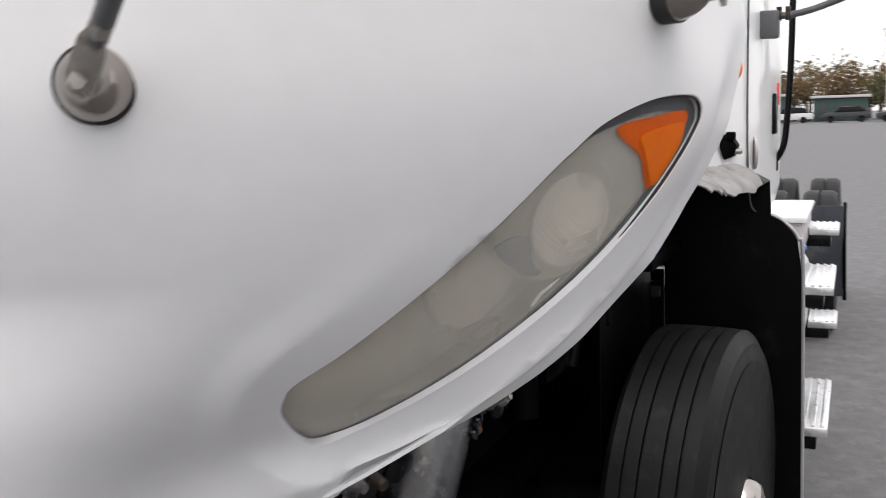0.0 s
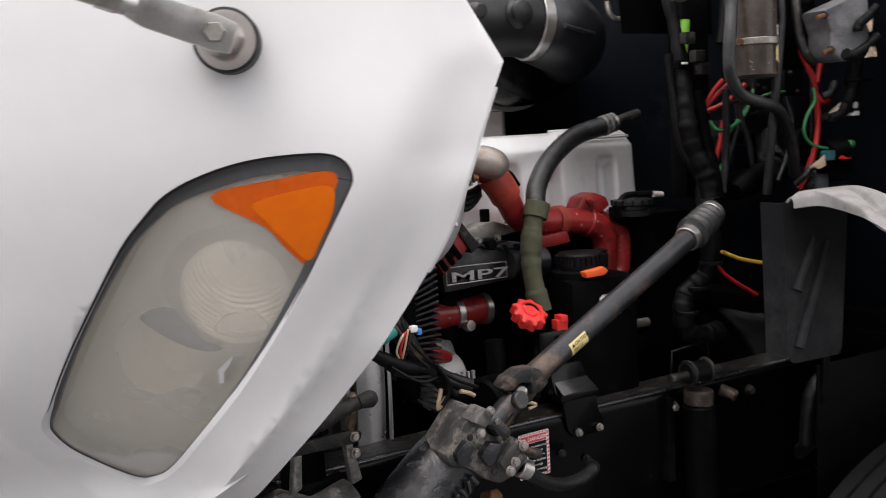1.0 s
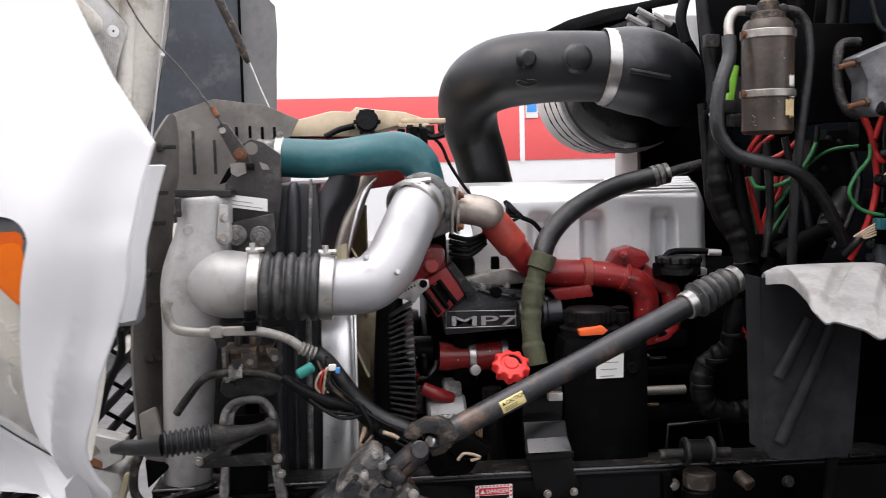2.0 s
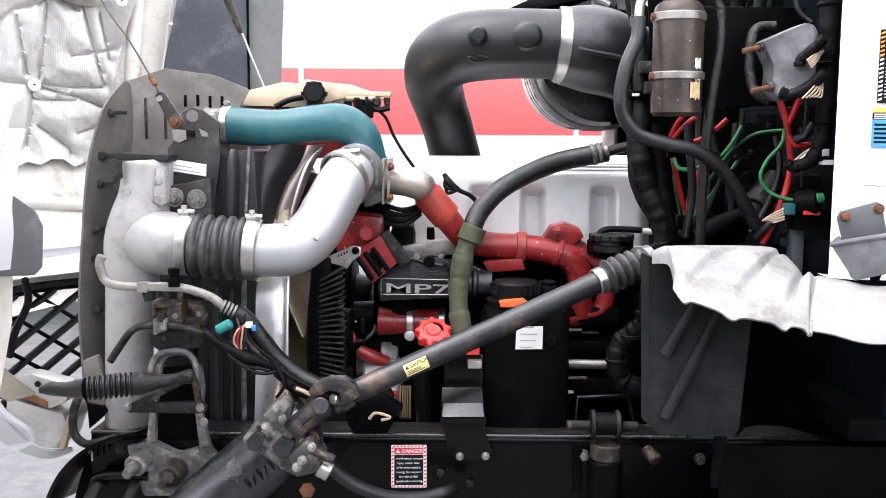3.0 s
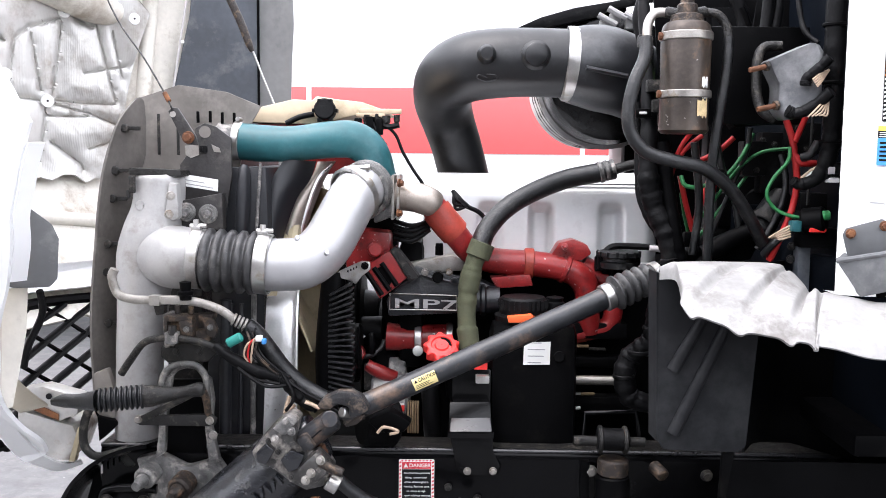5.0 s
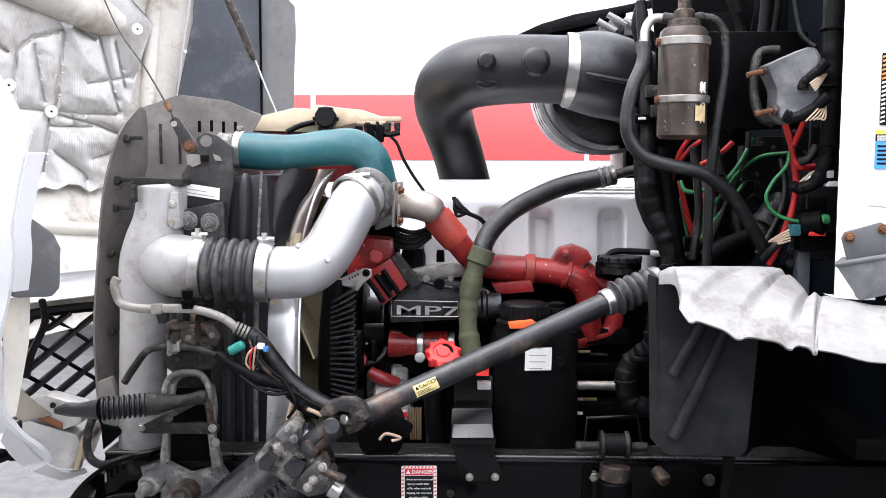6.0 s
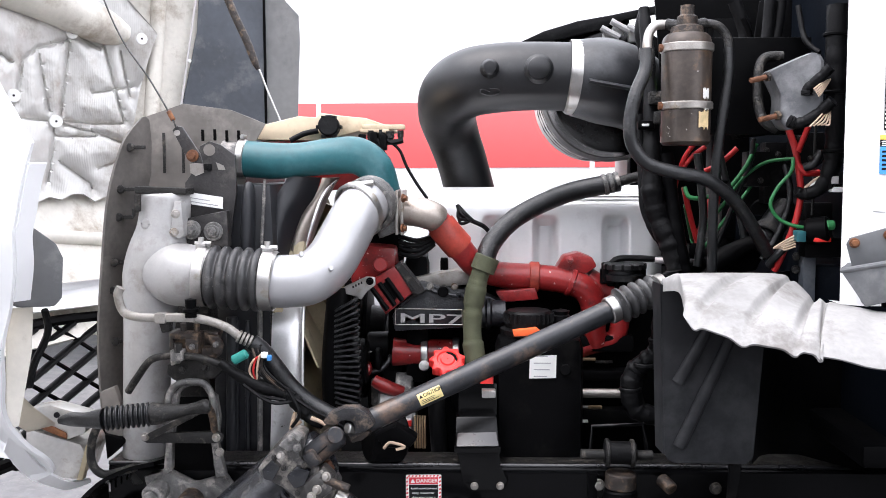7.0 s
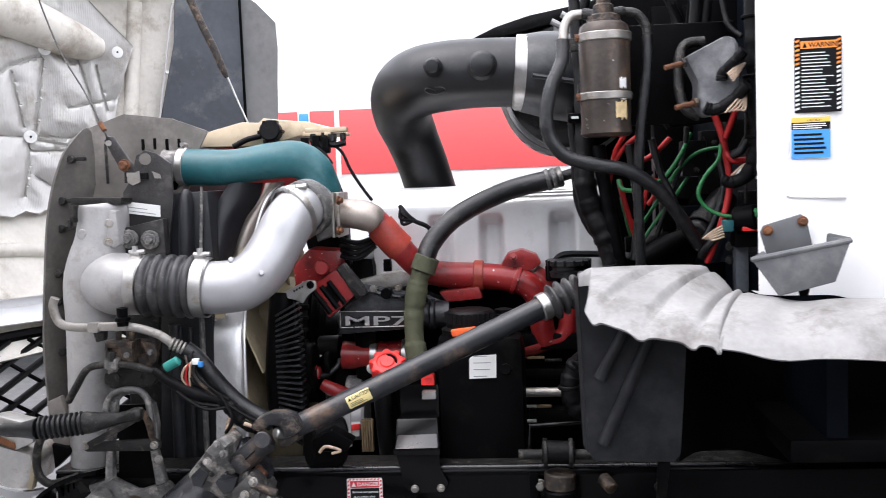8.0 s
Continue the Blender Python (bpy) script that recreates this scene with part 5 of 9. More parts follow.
    bevel = np.interp(range(n), [0, 4, 40, 58, 69, 96, 99], [0.0065, 0.0008, 0.0008, 0.0012, 0.007, 0.007, 0.0065])
    lip = []
    for k in range(n):
        d = np.array(small[k]) - LAMP_XY[k]
        lip.append(tuple(LAMP_XY[k] + d / np.hypot(*d) * bevel[k]))

    def flush(a, z):
        # the lamp sits deeper along its upper edge than along its lower one
        return 0.003 * max(0, 1 - float(np.hypot(*(LAMP_XY[52:92] - (a, z)).T).min()) / 0.10)

    def strip(lines):
        bm = bmesh.new()
        rows = [[bm.verts.new(hood_at(p[0], p[1], o + (flush(*p) if o else 0), False, o == 0)) for p in line] for line, o in lines]
        for a, b in zip(rows, rows[1:]):
            for k in range(n):
                bm.faces.new((a[k], a[(k + 1) % n], b[(k + 1) % n], b[k]))
        return bm

    part("opening_edge", strip(((LAMP, 0), (lip, -0.012), (lip, -0.014))), M_WHITE, lamp)
    part("rim_band", strip(((lip, -0.0125), (small, -0.013), (small, -0.022))), M_GREYPL, lamp, "grey lamp surround")
    wall = bmesh.new()
    rows = [[wall.verts.new(hood_at(p[0], p[1], o)) for p in LAMP] for o in (-0.018, -0.075)]
    for k in range(n):
        wall.faces.new((rows[0][k], rows[0][(k + 1) % n], rows[1][(k + 1) % n], rows[1][k]))
    part("side_wall", wall, M_BEZEL, lamp)
    lens = part("lens", bent(mesh_2d(small, None, 0.02), -0.016, False, 0.003, False, flush), M_LENS, lamp, "clear plastic lens clouded by age", 60)
    lens.visible_shadow = False
    amber = spline([(0.388, 1.572), (0.32, 1.586), (0.262, 1.590), (0.265, 1.555), (0.285, 1.520), (0.302, 1.496), (0.322, 1.515), (0.340, 1.540)], 4, True)
    part("amber_lens", bent(mesh_2d([tuple(p) for p in amber], None, 0.02), -0.0135, False, 0.002, False, flush), M_AMBERDK, lamp, "amber turn-signal lens", 60)
    lobe = spline([(0.347, 1.563), (0.31, 1.573), (0.270, 1.577), (0.270, 1.553), (0.287, 1.522), (0.302, 1.502), (0.320, 1.522), (0.337, 1.545)], 4, True)
    part("bright_lobe", bent(mesh_2d([tuple(p) for p in lobe], None, 0.02), -0.0120, False, 0.001, False, flush), M_AMBER, lamp, "bright orange lobe of the turn signal", 60)

    o, d = Vector(hood_at(0.391, 1.465, -0.044)), Vector((-0.52, -0.80, -0.24)).normalized()
    side = d.cross(Vector((0, 0, 1))).normalized()
    up = side.cross(d)
    r = 0.060
    b = part("reflector", lathe(o - d * 0.030, o, [(0.0, r * 1.5), (0.012, r * 1.34), (0.020, r * 1.10), (0.028, r), (0.031, r * 0.99)], 48, False), M_BEZEL, lamp, "round reflector")

    def fluted(u, v):
        a = 2 * math.pi * u
        x, y = r * v * math.cos(a), r * v * math.sin(a)
        out = math.hypot(x + 0.35 * r, y - 0.9 * r)
        ripple = 0.0019 * math.sin(out * 1000) * smooth(out, 0.6 * r, 1.3 * r) * min(1, 4 * (1.02 - v))
        return tuple(o + side * x + up * y + d * (ripple + 0.018 * (1 - v * v)))

    part("fluted_glass", grid(fluted, 160, 60), M_BOWL, b, "finely fluted dome", 80)
    # black sheet painted in as the deep shade between the two reflectors
    part("gap_shade", slab([hood_at(a, z, -0.034 + dish(a, z) * 0.2) for a, z in ((0.418, 1.400), (0.436, 1.412), (0.450, 1.432), (0.462, 1.452), (0.492, 1.448), (0.500, 1.436), (0.470, 1.412), (0.440, 1.398))], (-0.001, -0.002, 0), 0, 4), M_BLACK, lamp)
    o2 = Vector(hood_at(0.500, 1.392, -0.072))
    part("lower_reflector", lathe(o2, o2 + d, [(0.0, 0.056), (0.014, 0.054), (0.017, 0.050), (0.012, 0.036), (0.008, 0.020), (0.007, 0.0001)], 48), M_BEZEL, lamp, "shallow second reflector")
    part("torn_sticker", slab([hood_at(a, z, -0.0120 + flush(a, z)) for a, z in ((0.430, 1.358), (0.426, 1.376), (0.410, 1.390), (0.404, 1.394), (0.411, 1.383), (0.421, 1.372), (0.425, 1.358))], (-0.0004, -0.0007, 0), 0), M_PAPER, lamp, "scrap of a torn white sticker")

    # mirror mounts
    for a, z, name, lift in ((0.344, 1.715, 0, 0.040), (0.912, 1.628, 1, 0.012)):
        o = Vector(hood_at(a, z, lift))
        d = (Vector((-0.42, -0.90, 0.0)) if name == 0 else Vector((-0.85, -0.52, 0.0))).normalized()
        wide = 0.77 if name == 0 else 1.0
        m = part("mirror_mount", lathe(o - d * 0.004, o + d, [(h, q * wide) for h, q in ((0, 0.0355), (0.006, 0.036), (0.010, 0.034), (0.020, 0.030), (0.030, 0.023), (0.038, 0.015), (0.042, 0.014), (0.054, 0.013), (0.058, 0.001))], 36), M_CHROME, t, "chrome dome of the hood mirror")
        part("mount_gasket", cyl(o - d * (0.008 + lift), o + d * 0.002, 0.0385 * wide, 32, 0.002), M_GASKET, m)
        tip = o + d * 0.052
        end = Vector((-1.51, -0.71, 1.95))
        w = (end - tip).normalized()
        s = w.cross(d).normalized()
        flat = slab([tuple(tip + s * a2 + w * b2) for a2, b2 in ((-0.013, -0.016), (0.013, -0.016), (0.015, 0.0), (0.014, 0.06), (0.010, 0.075), (-0.010, 0.075), (-0.014, 0.06), (-0.015, 0.0))], tuple(d * 0.008), 0.0015)
        part("arm_end", flat, M_CLAMP if name == 0 else M_STEEL, m, "flattened arm end")
        part("arm_bolt", cyl(tip + d * 0.008, tip + d * 0.015, 0.009, 6, 0.001), M_STEEL, m)
        part("arm_nut", cyl(tip + w * 0.082, tip + w * 0.100, 0.011, 6, 0.001), M_STEEL, m)
        part("arm", cyl(tip + w * 0.07, end, 0.0095, 14), M_CLAMP if name == 0 else M_GREYPL, m)
    return t


hood()

# ---- cooling pack ----
def cooler():
    c = thing("charge_air_cooler", (-0.6, 0.1, 1.0), "silver cast end tank of the charge air cooler, spattered with dirt", "cooler")
    part("end_tank", tube([(-0.526, 0.055, 1.611), (-0.526, 0.055, 1.606), (-0.527, 0.055, 1.58), (-0.532, 0.052, 1.535), (-0.542, 0.05, 1.49), (-0.555, 0.05, 1.44), (-0.5635, 0.05, 1.3558), (-0.574, 0.05, 1.2144), (-0.5871, 0.06, 1.0204)], [0.040, 0.048, 0.050, 0.053, 0.060, 0.060, 0.052, 0.047, 0.045], 28), M_ALU, c)
    part("outlet", tube([(-0.585, 0.055, 1.4500), (-0.560, 0.050, 1.4510), (-0.535, 0.040, 1.4515), (-0.510, 0.026, 1.4505), (-0.487, 0.015, 1.4490), (-0.460, 0.01, 1.4472), (-0.4374, 0.01, 1.4463)], [0.018, 0.040, 0.052, 0.060, 0.063, 0.0612, 0.0595], 32), M_ALU, c, "cast outlet flowing out of the tank")
    part("flange", slab([(-0.494, 0.004, 1.598), (-0.478, 0.004, 1.596), (-0.474, 0.004, 1.528), (-0.487, 0.004, 1.520), (-0.503, 0.004, 1.534)], (0, 0.03, 0), 0.006), M_ALU, c, "cast bolting flange")
    for q in ((-0.5401, 0.017, 1.5894), (-0.5505, 0.005, 1.5514)):
        part("cast_dimple", lathe(q, (q[0], q[1] - 1, q[2]), [(-0.004, 0.011), (0.003, 0.010), (0.004, 0.007), (0.001, 0.005), (0.001, 0.001)], 16), M_ALU, c)
    for q in ((-0.483, -0.02, 1.572), (-0.487, -0.02, 1.536)):
        bolt("bolt", q, (0.5, -1, 0), 0.009, c)
    part("top_strip", slab([(-0.577, 0.02, 1.625), (-0.473, 0.02, 1.621), (-0.473, 0.02, 1.608), (-0.577, 0.02, 1.611)], (0, 0.06, 0), 0.002), M_DUSTY, c)
    part("clip", join(box((-0.572, 0, 1.609), (-0.564, 0.02, 1.575), 0.002), box((-0.575, -0.005, 1.582), (-0.57, 0.01, 1.565), 0.002)), M_DUSTY, c)
    part("core", box((-0.57, 0.22, 0.95), (-0.49, 0.80, 1.60), 0.005), M_DUSTY, c, "dark finned core")
    return c


cooler()


def radiator():
    r = thing("radiator", (-0.48, 0.43, 0.95), "tall black radiator with dusty side plates", "radiator")
    part("side_plate", slab([(-0.421, 0.1, 1.626), (-0.322, 0.1, 1.627), (-0.317, 0.1, 1.493), (-0.318, 0.1, 0.987), (-0.461, 0.1, 0.984), (-0.437, 0.1, 1.373)], (0, 0.66, 0), 0.004), M_RADSIDE, r)
    part("side_rib", tube([(-0.364, 0.098, 1.630), (-0.365, 0.094, 1.612), (-0.367, 0.092, 1.56), (-0.370, 0.092, 1.50), (-0.372, 0.094, 1.47)], [0.012, 0.021, 0.024, 0.024, 0.020], 18, 6, True, 0.6), M_RADSIDE, r, "pressed rib")
    part("side_rib", tube([(-0.331, 0.092, 1.637), (-0.336, 0.092, 1.56), (-0.341, 0.090, 1.479), (-0.346, 0.09, 1.353), (-0.352, 0.09, 1.014)], [0.003, 0.0035, 0.0035, 0.006, 0.006], 8), M_CASTGREY, r)
    part("side_rib", tube([(-0.405, 0.09, 1.352), (-0.412, 0.09, 1.013)], 0.012, 10), M_RADSIDE, r)
    for x0 in (-0.395, -0.372):
        part("side_rib", tube([(x0, 0.092, 1.345), (x0 - 0.004, 0.092, 1.20), (x0 - 0.006, 0.092, 1.02)], 0.005, 8), M_RADSIDE, r)

    def between(left, right, bulge):
        a, b = spline(left, 8), spline(right, 8)

        def at(u, v):
            k = u * (len(a) - 1)
            i = min(int(k), len(a) - 2)
            p, q = a[i] + (a[i + 1] - a[i]) * (k - i), b[i] + (b[i + 1] - b[i]) * (k - i)
            g = p + (q - p) * v
            return (g[0], g[1] - bulge * math.sin(math.pi * v), g[2])
        return at

    part("fold", grid(between([(-0.296, 0.17, 1.645), (-0.320, 0.16, 1.605), (-0.334, 0.15, 1.566), (-0.342, 0.14, 1.473), (-0.342, 0.13, 1.40)], [(-0.236, 0.22, 1.640), (-0.248, 0.21, 1.600), (-0.275, 0.19, 1.556), (-0.300, 0.17, 1.473), (-0.306, 0.16, 1.40)], 0.022), 30, 10, 0.004), M_RADSIDE, r, "curved black rubber seal")
    part("shroud_lip", grid(between([(-0.236, 0.24, 1.640), (-0.248, 0.225, 1.605), (-0.286, 0.20, 1.543), (-0.313, 0.19, 1.464), (-0.318, 0.18, 1.40)], [(-0.200, 0.27, 1.640), (-0.222, 0.25, 1.600), (-0.250, 0.22, 1.520), (-0.268, 0.20, 1.465), (-0.272, 0.19, 1.40)], 0.014), 30, 8, 0.004), M_BRONZE, r, "brown-stained aluminium lip of the fan shroud")
    part("lip_edge", tube([(-0.204, 0.24, 1.634), (-0.234, 0.225, 1.599), (-0.254, 0.21, 1.54), (-0.268, 0.20, 1.485)], [0.002, 0.005, 0.005, 0.003], 8), M_ALUB, r)
    part("top_tank", box((-0.58, 0.20, 1.58), (-0.42, 0.76, 1.68), 0.02), M_BLACK, r)
    # silver fan shroud edge
    def shroud(u, v):
        pts = [(-0.288, 0.17, 1.475), (-0.290, 0.14, 1.444), (-0.291, 0.09, 1.329), (-0.292, 0.08, 1.188), (-0.297, 0.08, 1.067), (-0.3, 0.08, 0.982)]
        s = spline(pts, 8)
        i = min(int(u * (len(s) - 1)), len(s) - 2)
        f = u * (len(s) - 1) - i
        p = s[i] * (1 - f) + s[i + 1] * f
        w = 0.062 if u > 0.25 else 0.05
        return (p[0] + w * (v - 0.5), p[1] + 0.02 * (v - 0.2) ** 2, p[2])

    s = part("fan_shroud", grid(shroud, 40, 8, 0.004), M_ALUB, r, "bright aluminium fan shroud")
    part("shroud_rim", tube([(-0.256, 0.16, 1.475), (-0.256, 0.13, 1.439), (-0.257, 0.09, 1.33), (-0.258, 0.08, 1.189), (-0.261, 0.08, 1.068), (-0.266, 0.08, 0.982)], 0.004, 8), M_ALUB, s)
    part("shroud_back", box((-0.33, 0.10, 0.98), (-0.30, 0.14, 1.40), 0.003), M_FANPL, r)
    ring_pts = [(-0.28, 0.43 + 0.315 * math.cos(a), 1.28 + 0.315 * math.sin(a)) for a in [2 * math.pi * k / 48 for k in range(49)]]
    part("shroud_ring", sweep(ring_pts, [0.014] * 49, 8, False), M_FANPL, s)
    part("fan_wall", lathe((-0.40, 0.43, 1.28), (-0.28, 0.43, 1.28), [(0.0, 0.325), (0.05, 0.322), (0.11, 0.318), (0.112, 0.31), (0.05, 0.31), (0.0, 0.31)], 48, False), M_FANPL, s)
    return r


radiator()


def fan():
    f = thing("cooling_fan", (-0.25, 0.43, 1.28), "tan plastic cooling fan with a black ribbed clutch", "fan")
    for k in range(9):
        a = 2 * math.pi * k / 9 + 0.25

        def blade(u, v):
            r = 0.12 + 0.18 * u
            w = (v - 0.5) * (0.10 + 0.04 * u)
            x = -0.26 + (v - 0.5) * 0.06
            return (x, 0.43 + r * math.cos(a) - w * math.sin(a), 1.28 + r * math.sin(a) + w * math.cos(a))

        part("blade", grid(blade, 6, 4, 0.004), M_FANPL, f)
    part("hub", cyl((-0.30, 0.43, 1.28), (-0.20, 0.43, 1.28), 0.13, 36, 0.006), M_FANPL, f)
    part("clutch", cyl((-0.20, 0.43, 1.28), (-0.160, 0.43, 1.28), 0.165, 48, 0.006), M_BLACK, f, "black fan clutch")
    part("clutch_hub", lathe((-0.165, 0.43, 1.28), (1, 0.43, 1.28), [(0, 0.11), (0.012, 0.10), (0.016, 0.05), (0.05, 0.045), (0.052, 0.0001)], 32), M_RUBBER, f)
    for k in range(40):
        a = 2 * math.pi * k / 40
        y, z = 0.43 + 0.17 * math.cos(a), 1.28 + 0.17 * math.sin(a)
        part("clutch_fin", box((-0.198, y - 0.004, z - 0.004), (-0.162, y + 0.004, z + 0.004), 0.0), M_RUBBER, f)
    part("damper", cyl((-0.115, 0.43, 1.15), (-0.06, 0.43, 1.15), 0.16, 40, 0.006), M_BLACK, f)


fan()


def ribbed_guard():
    """Black toothed ring seen between the shroud and the engine."""
    g = thing("ring_guard", (-0.19, 0.12, 1.0), "black ribbed guard ring beside the fan", "guard")
    part("backing", tube([(-0.186, 0.14, 1.407), (-0.189, 0.13, 1.324), (-0.194, 0.12, 1.229), (-0.198, 0.12, 1.131)], [0.025, 0.03, 0.03, 0.022], 10), M_BLACK, g)
    for k in range(24):
        z = 1.375 - k * 0.0118
        turn = Matrix.Rotation(-0.5 + 0.045 * k, 4, 'Y')
        part("tooth", box((-0.192, 0.085, z), (-0.140, 0.13, z + 0.0045), 0.001, turn), M_HOSE, g)
    part("plate", slab([(-0.179, 0.16, 1.405), (-0.160, 0.16, 1.396), (-0.158, 0.16, 1.335), (-0.145, 0.16, 1.275), (-0.14, 0.16, 1.196), (-0.164, 0.16, 1.096), (-0.184, 0.16, 1.096), (-0.179, 0.16, 1.245)], (0, 0.02, 0), 0.003), M_BLACK, g)


ribbed_guard()


def shield():
    s = thing("recirculation_shield", (-0.6, 0.2, 1.2), "dusty brown-grey rubber recirculation shield round the cooler", "shield")
    pts = [(-0.67, 0.17, 1.161), (-0.676, 0.17, 1.336), (-0.664, 0.17, 1.508), (-0.642, 0.17, 1.617), (-0.614, 0.17, 1.754), (-0.602, 0.17, 1.772), (-0.521, 0.17, 1.799), (-0.426, 0.2, 1.787), (-0.36, 0.24, 1.759), (-0.388, 0.24, 1.711), (-0.404, 0.2, 1.607), (-0.518, 0.17, 1.594), (-0.616, 0.17, 1.569)]
    part("sheet", slab(pts, (0, 0.006, 0), 0.002), M_SHIELD, s)
    def flange(u, v):
        line = spline([(-0.675, 0.1, 1.141), (-0.68, 0.1, 1.298), (-0.668, 0.1, 1.453), (-0.653, 0.11, 1.606), (-0.632, 0.14, 1.712), (-0.610, 0.16, 1.768)], 8)
        i = min(int(u * (len(line) - 1)), len(line) - 2)
        f = u * (len(line) - 1) - i
        p = line[i] * (1 - f) + line[i + 1] * f
        w = min(1, (1.02 - u) / 0.22)
        return (p[0] + 0.045 * v * w, p[1] + (-0.04 + 0.10 * v) * w, p[2] + 0.003 * v)

    part("edge_flange", grid(flange, 32, 4, 0.006), M_SHIELDDK, s)
    for q in ((-0.617, 0.12, 1.705), (-0.632, 0.1, 1.618), (-0.639, 0.1, 1.56), (-0.646, 0.09, 1.467), (-0.649, 0.09, 1.408), (-0.649, 0.09, 1.301)):
        part("button", join(cyl(q, (q[0], q[1] - 0.012, q[2]), 0.009, 10, 0.002), box((q[0], q[1] - 0.006, q[2] - 0.004), (q[0] + 0.03, q[1] + 0.004, q[2] + 0.004), 0.001)), M_DUSTY, s)
    for x, top in ((-0.566, 1.737), (-0.525, 1.719)):
        part("pressed_slot", slab([(x, 0.168, top), (x + 0.006, 0.168, top), (x + 0.006, 0.168, 1.651), (x, 0.168, 1.651)], (0, -0.004, 0), 0.001), M_DUSTY, s)
    for q in ((-0.477, 0.16, 1.731), (-0.451, 0.16, 1.732), (-0.428, 0.17, 1.73), (-0.405, 0.18, 1.73)):
        part("slot", box((q[0] - 0.003, q[1] - 0.003, q[2] - 0.012), (q[0] + 0.003, q[1] + 0.002, q[2] + 0.012), 0.001), M_BLACK, s)


shield()


def mount():
    m = thing("hood_stay_bracket", (-0.45, 0.06, 1.5), "black steel bracket with two washered bolts and a rusty link", "bracket")
    part("plate", slab([(-0.492, 0.075, 1.491), (-0.492, 0.075, 1.631), (-0.477, 0.075, 1.652), (-0.459, 0.075, 1.706), (-0.44, 0.075, 1.716), (-0.417, 0.075, 1.709), (-0.387, 0.075, 1.687), (-0.386, 0.075, 1.609), (-0.405, 0.075, 1.494)], (0, 0.008, 0), 0.002), M_PLATE, m)
    part("hole", cyl((-0.439, 0.072, 1.698), (-0.444, 0.09, 1.698), 0.012, 18), M_SHIELD, m)
    part("lower_block", slab([(-0.491, 0.045, 1.558), (-0.399, 0.045, 1.576), (-0.397, 0.045, 1.502), (-0.492, 0.045, 1.495)], (0, 0.03, 0), 0.004), M_PLATE, m)
    for q in ((-0.47, 0.043, 1.537), (-0.426, 0.043, 1.534)):
        part("washer", cyl(q, (q[0], q[1] - 0.006, q[2]), 0.0195, 24, 0.002), M_CASTGREY, m)
        bolt("bolt", (q[0], q[1] - 0.006, q[2]), (0, -1, 0), 0.013, m, M_CASTGREY)
    lab = part("label", slab([(-0.487, 0.072, 1.613), (-0.413, 0.072, 1.602), (-0.414, 0.072, 1.578), (-0.488, 0.072, 1.589)], (0, -0.001, 0), 0), M_PAPER, m, "white printed label")
    part("label_print", bars((-0.481, 0.071, 1.591), (1, 0, -0.16), (0, 0, 1), 0.059, 0.015, 2, 0.0004, 8, 0.22), M_PRINT, lab)
    part("worn_patch", slab([(-0.48, 0.072, 1.67), (-0.453, 0.072, 1.674), (-0.451, 0.072, 1.652), (-0.468, 0.072, 1.645), (-0.479, 0.072, 1.652)], (0, -0.001, 0), 0), M_STEEL, m, "bare scraped patch")
    part("worn_patch", slab([(-0.426, 0.072, 1.673), (-0.41, 0.072, 1.666), (-0.407, 0.072, 1.657), (-0.421, 0.072, 1.658)], (0, -0.001, 0), 0), M_STEEL, m, "bare scraped patch")
    part("clip_block", join(box((-0.449, 0.066, 1.67), (-0.435, 0.075, 1.657), 0.001), box((-0.445, 0.064, 1.667), (-0.442, 0.067, 1.661), 0.0005)), M_RUBBER, m)
    for q in ((-0.501, 0.03, 1.535), (-0.504, 0.03, 1.499)):
        bolt("side_bolt", q, (-0.2, -1, 0), 0.009, m)
    link = part("link", slab([(-0.4913, 0, 1.7349), (-0.4836, 0, 1.7437), (-0.4719, 0, 1.7417), (-0.4378, 0, 1.6891), (-0.4329, 0, 1.6697), (-0.4553, 0, 1.6716), (-0.4641, 0, 1.6804)], (0, 0.008, 0), 0.002), M_PLATE, m, "dark steel link")
    bolt("link_bolt", (-0.4514, -0.002, 1.6852), (0, -1, 0), 0.012, link, M_RUST)
    part("link_hole", cyl((-0.4816, -0.001, 1.73), (-0.4806, -0.004, 1.73), 0.006, 14), M_STEEL, link)
    k = thing("hood_cable", (-0.5, 0.05, 1.75), "thin steel hood stay cable", "cable", "hood cables")
    part("cable", tube([(-0.4816, -0.005, 1.7349), (-0.4904, 0, 1.7573), (-0.5582, 0.07, 1.8422), (-0.6605, 0.17, 1.9586), (-0.7796, 0.27, 2.1875)], 0.0018, 8), M_DUSTY, k)
    part("ferrule", cyl((-0.4884, 0, 1.7544), (-0.4992, 0.005, 1.7719), 0.005, 10, 0.001), M_RUST, k)
    k = thing("hood_cable", (-0.3, 0.8, 1.75), "thin steel hood stay cable with a rust-brown sleeve", "cable", "hood cables")
    part("cable", tube([(-0.4777, 1, 1.7925), (-0.5143, 1, 1.8807), (-0.5466, 1, 1.9645), (-0.5702, 1, 2.0043)], 0.003, 8), M_CLAMP, k)
    part("sleeve", tube([(-0.5466, 1, 1.9581), (-0.5573, 1, 1.9839), (-0.581, 1, 2.0452), (-0.6143, 1, 2.1183), (-0.6541, 1, 2.2151)], [0.006, 0.011, 0.012, 0.012, 0.012], 12), M_RUSTDK, k, "rusty brown sleeve")


mount()


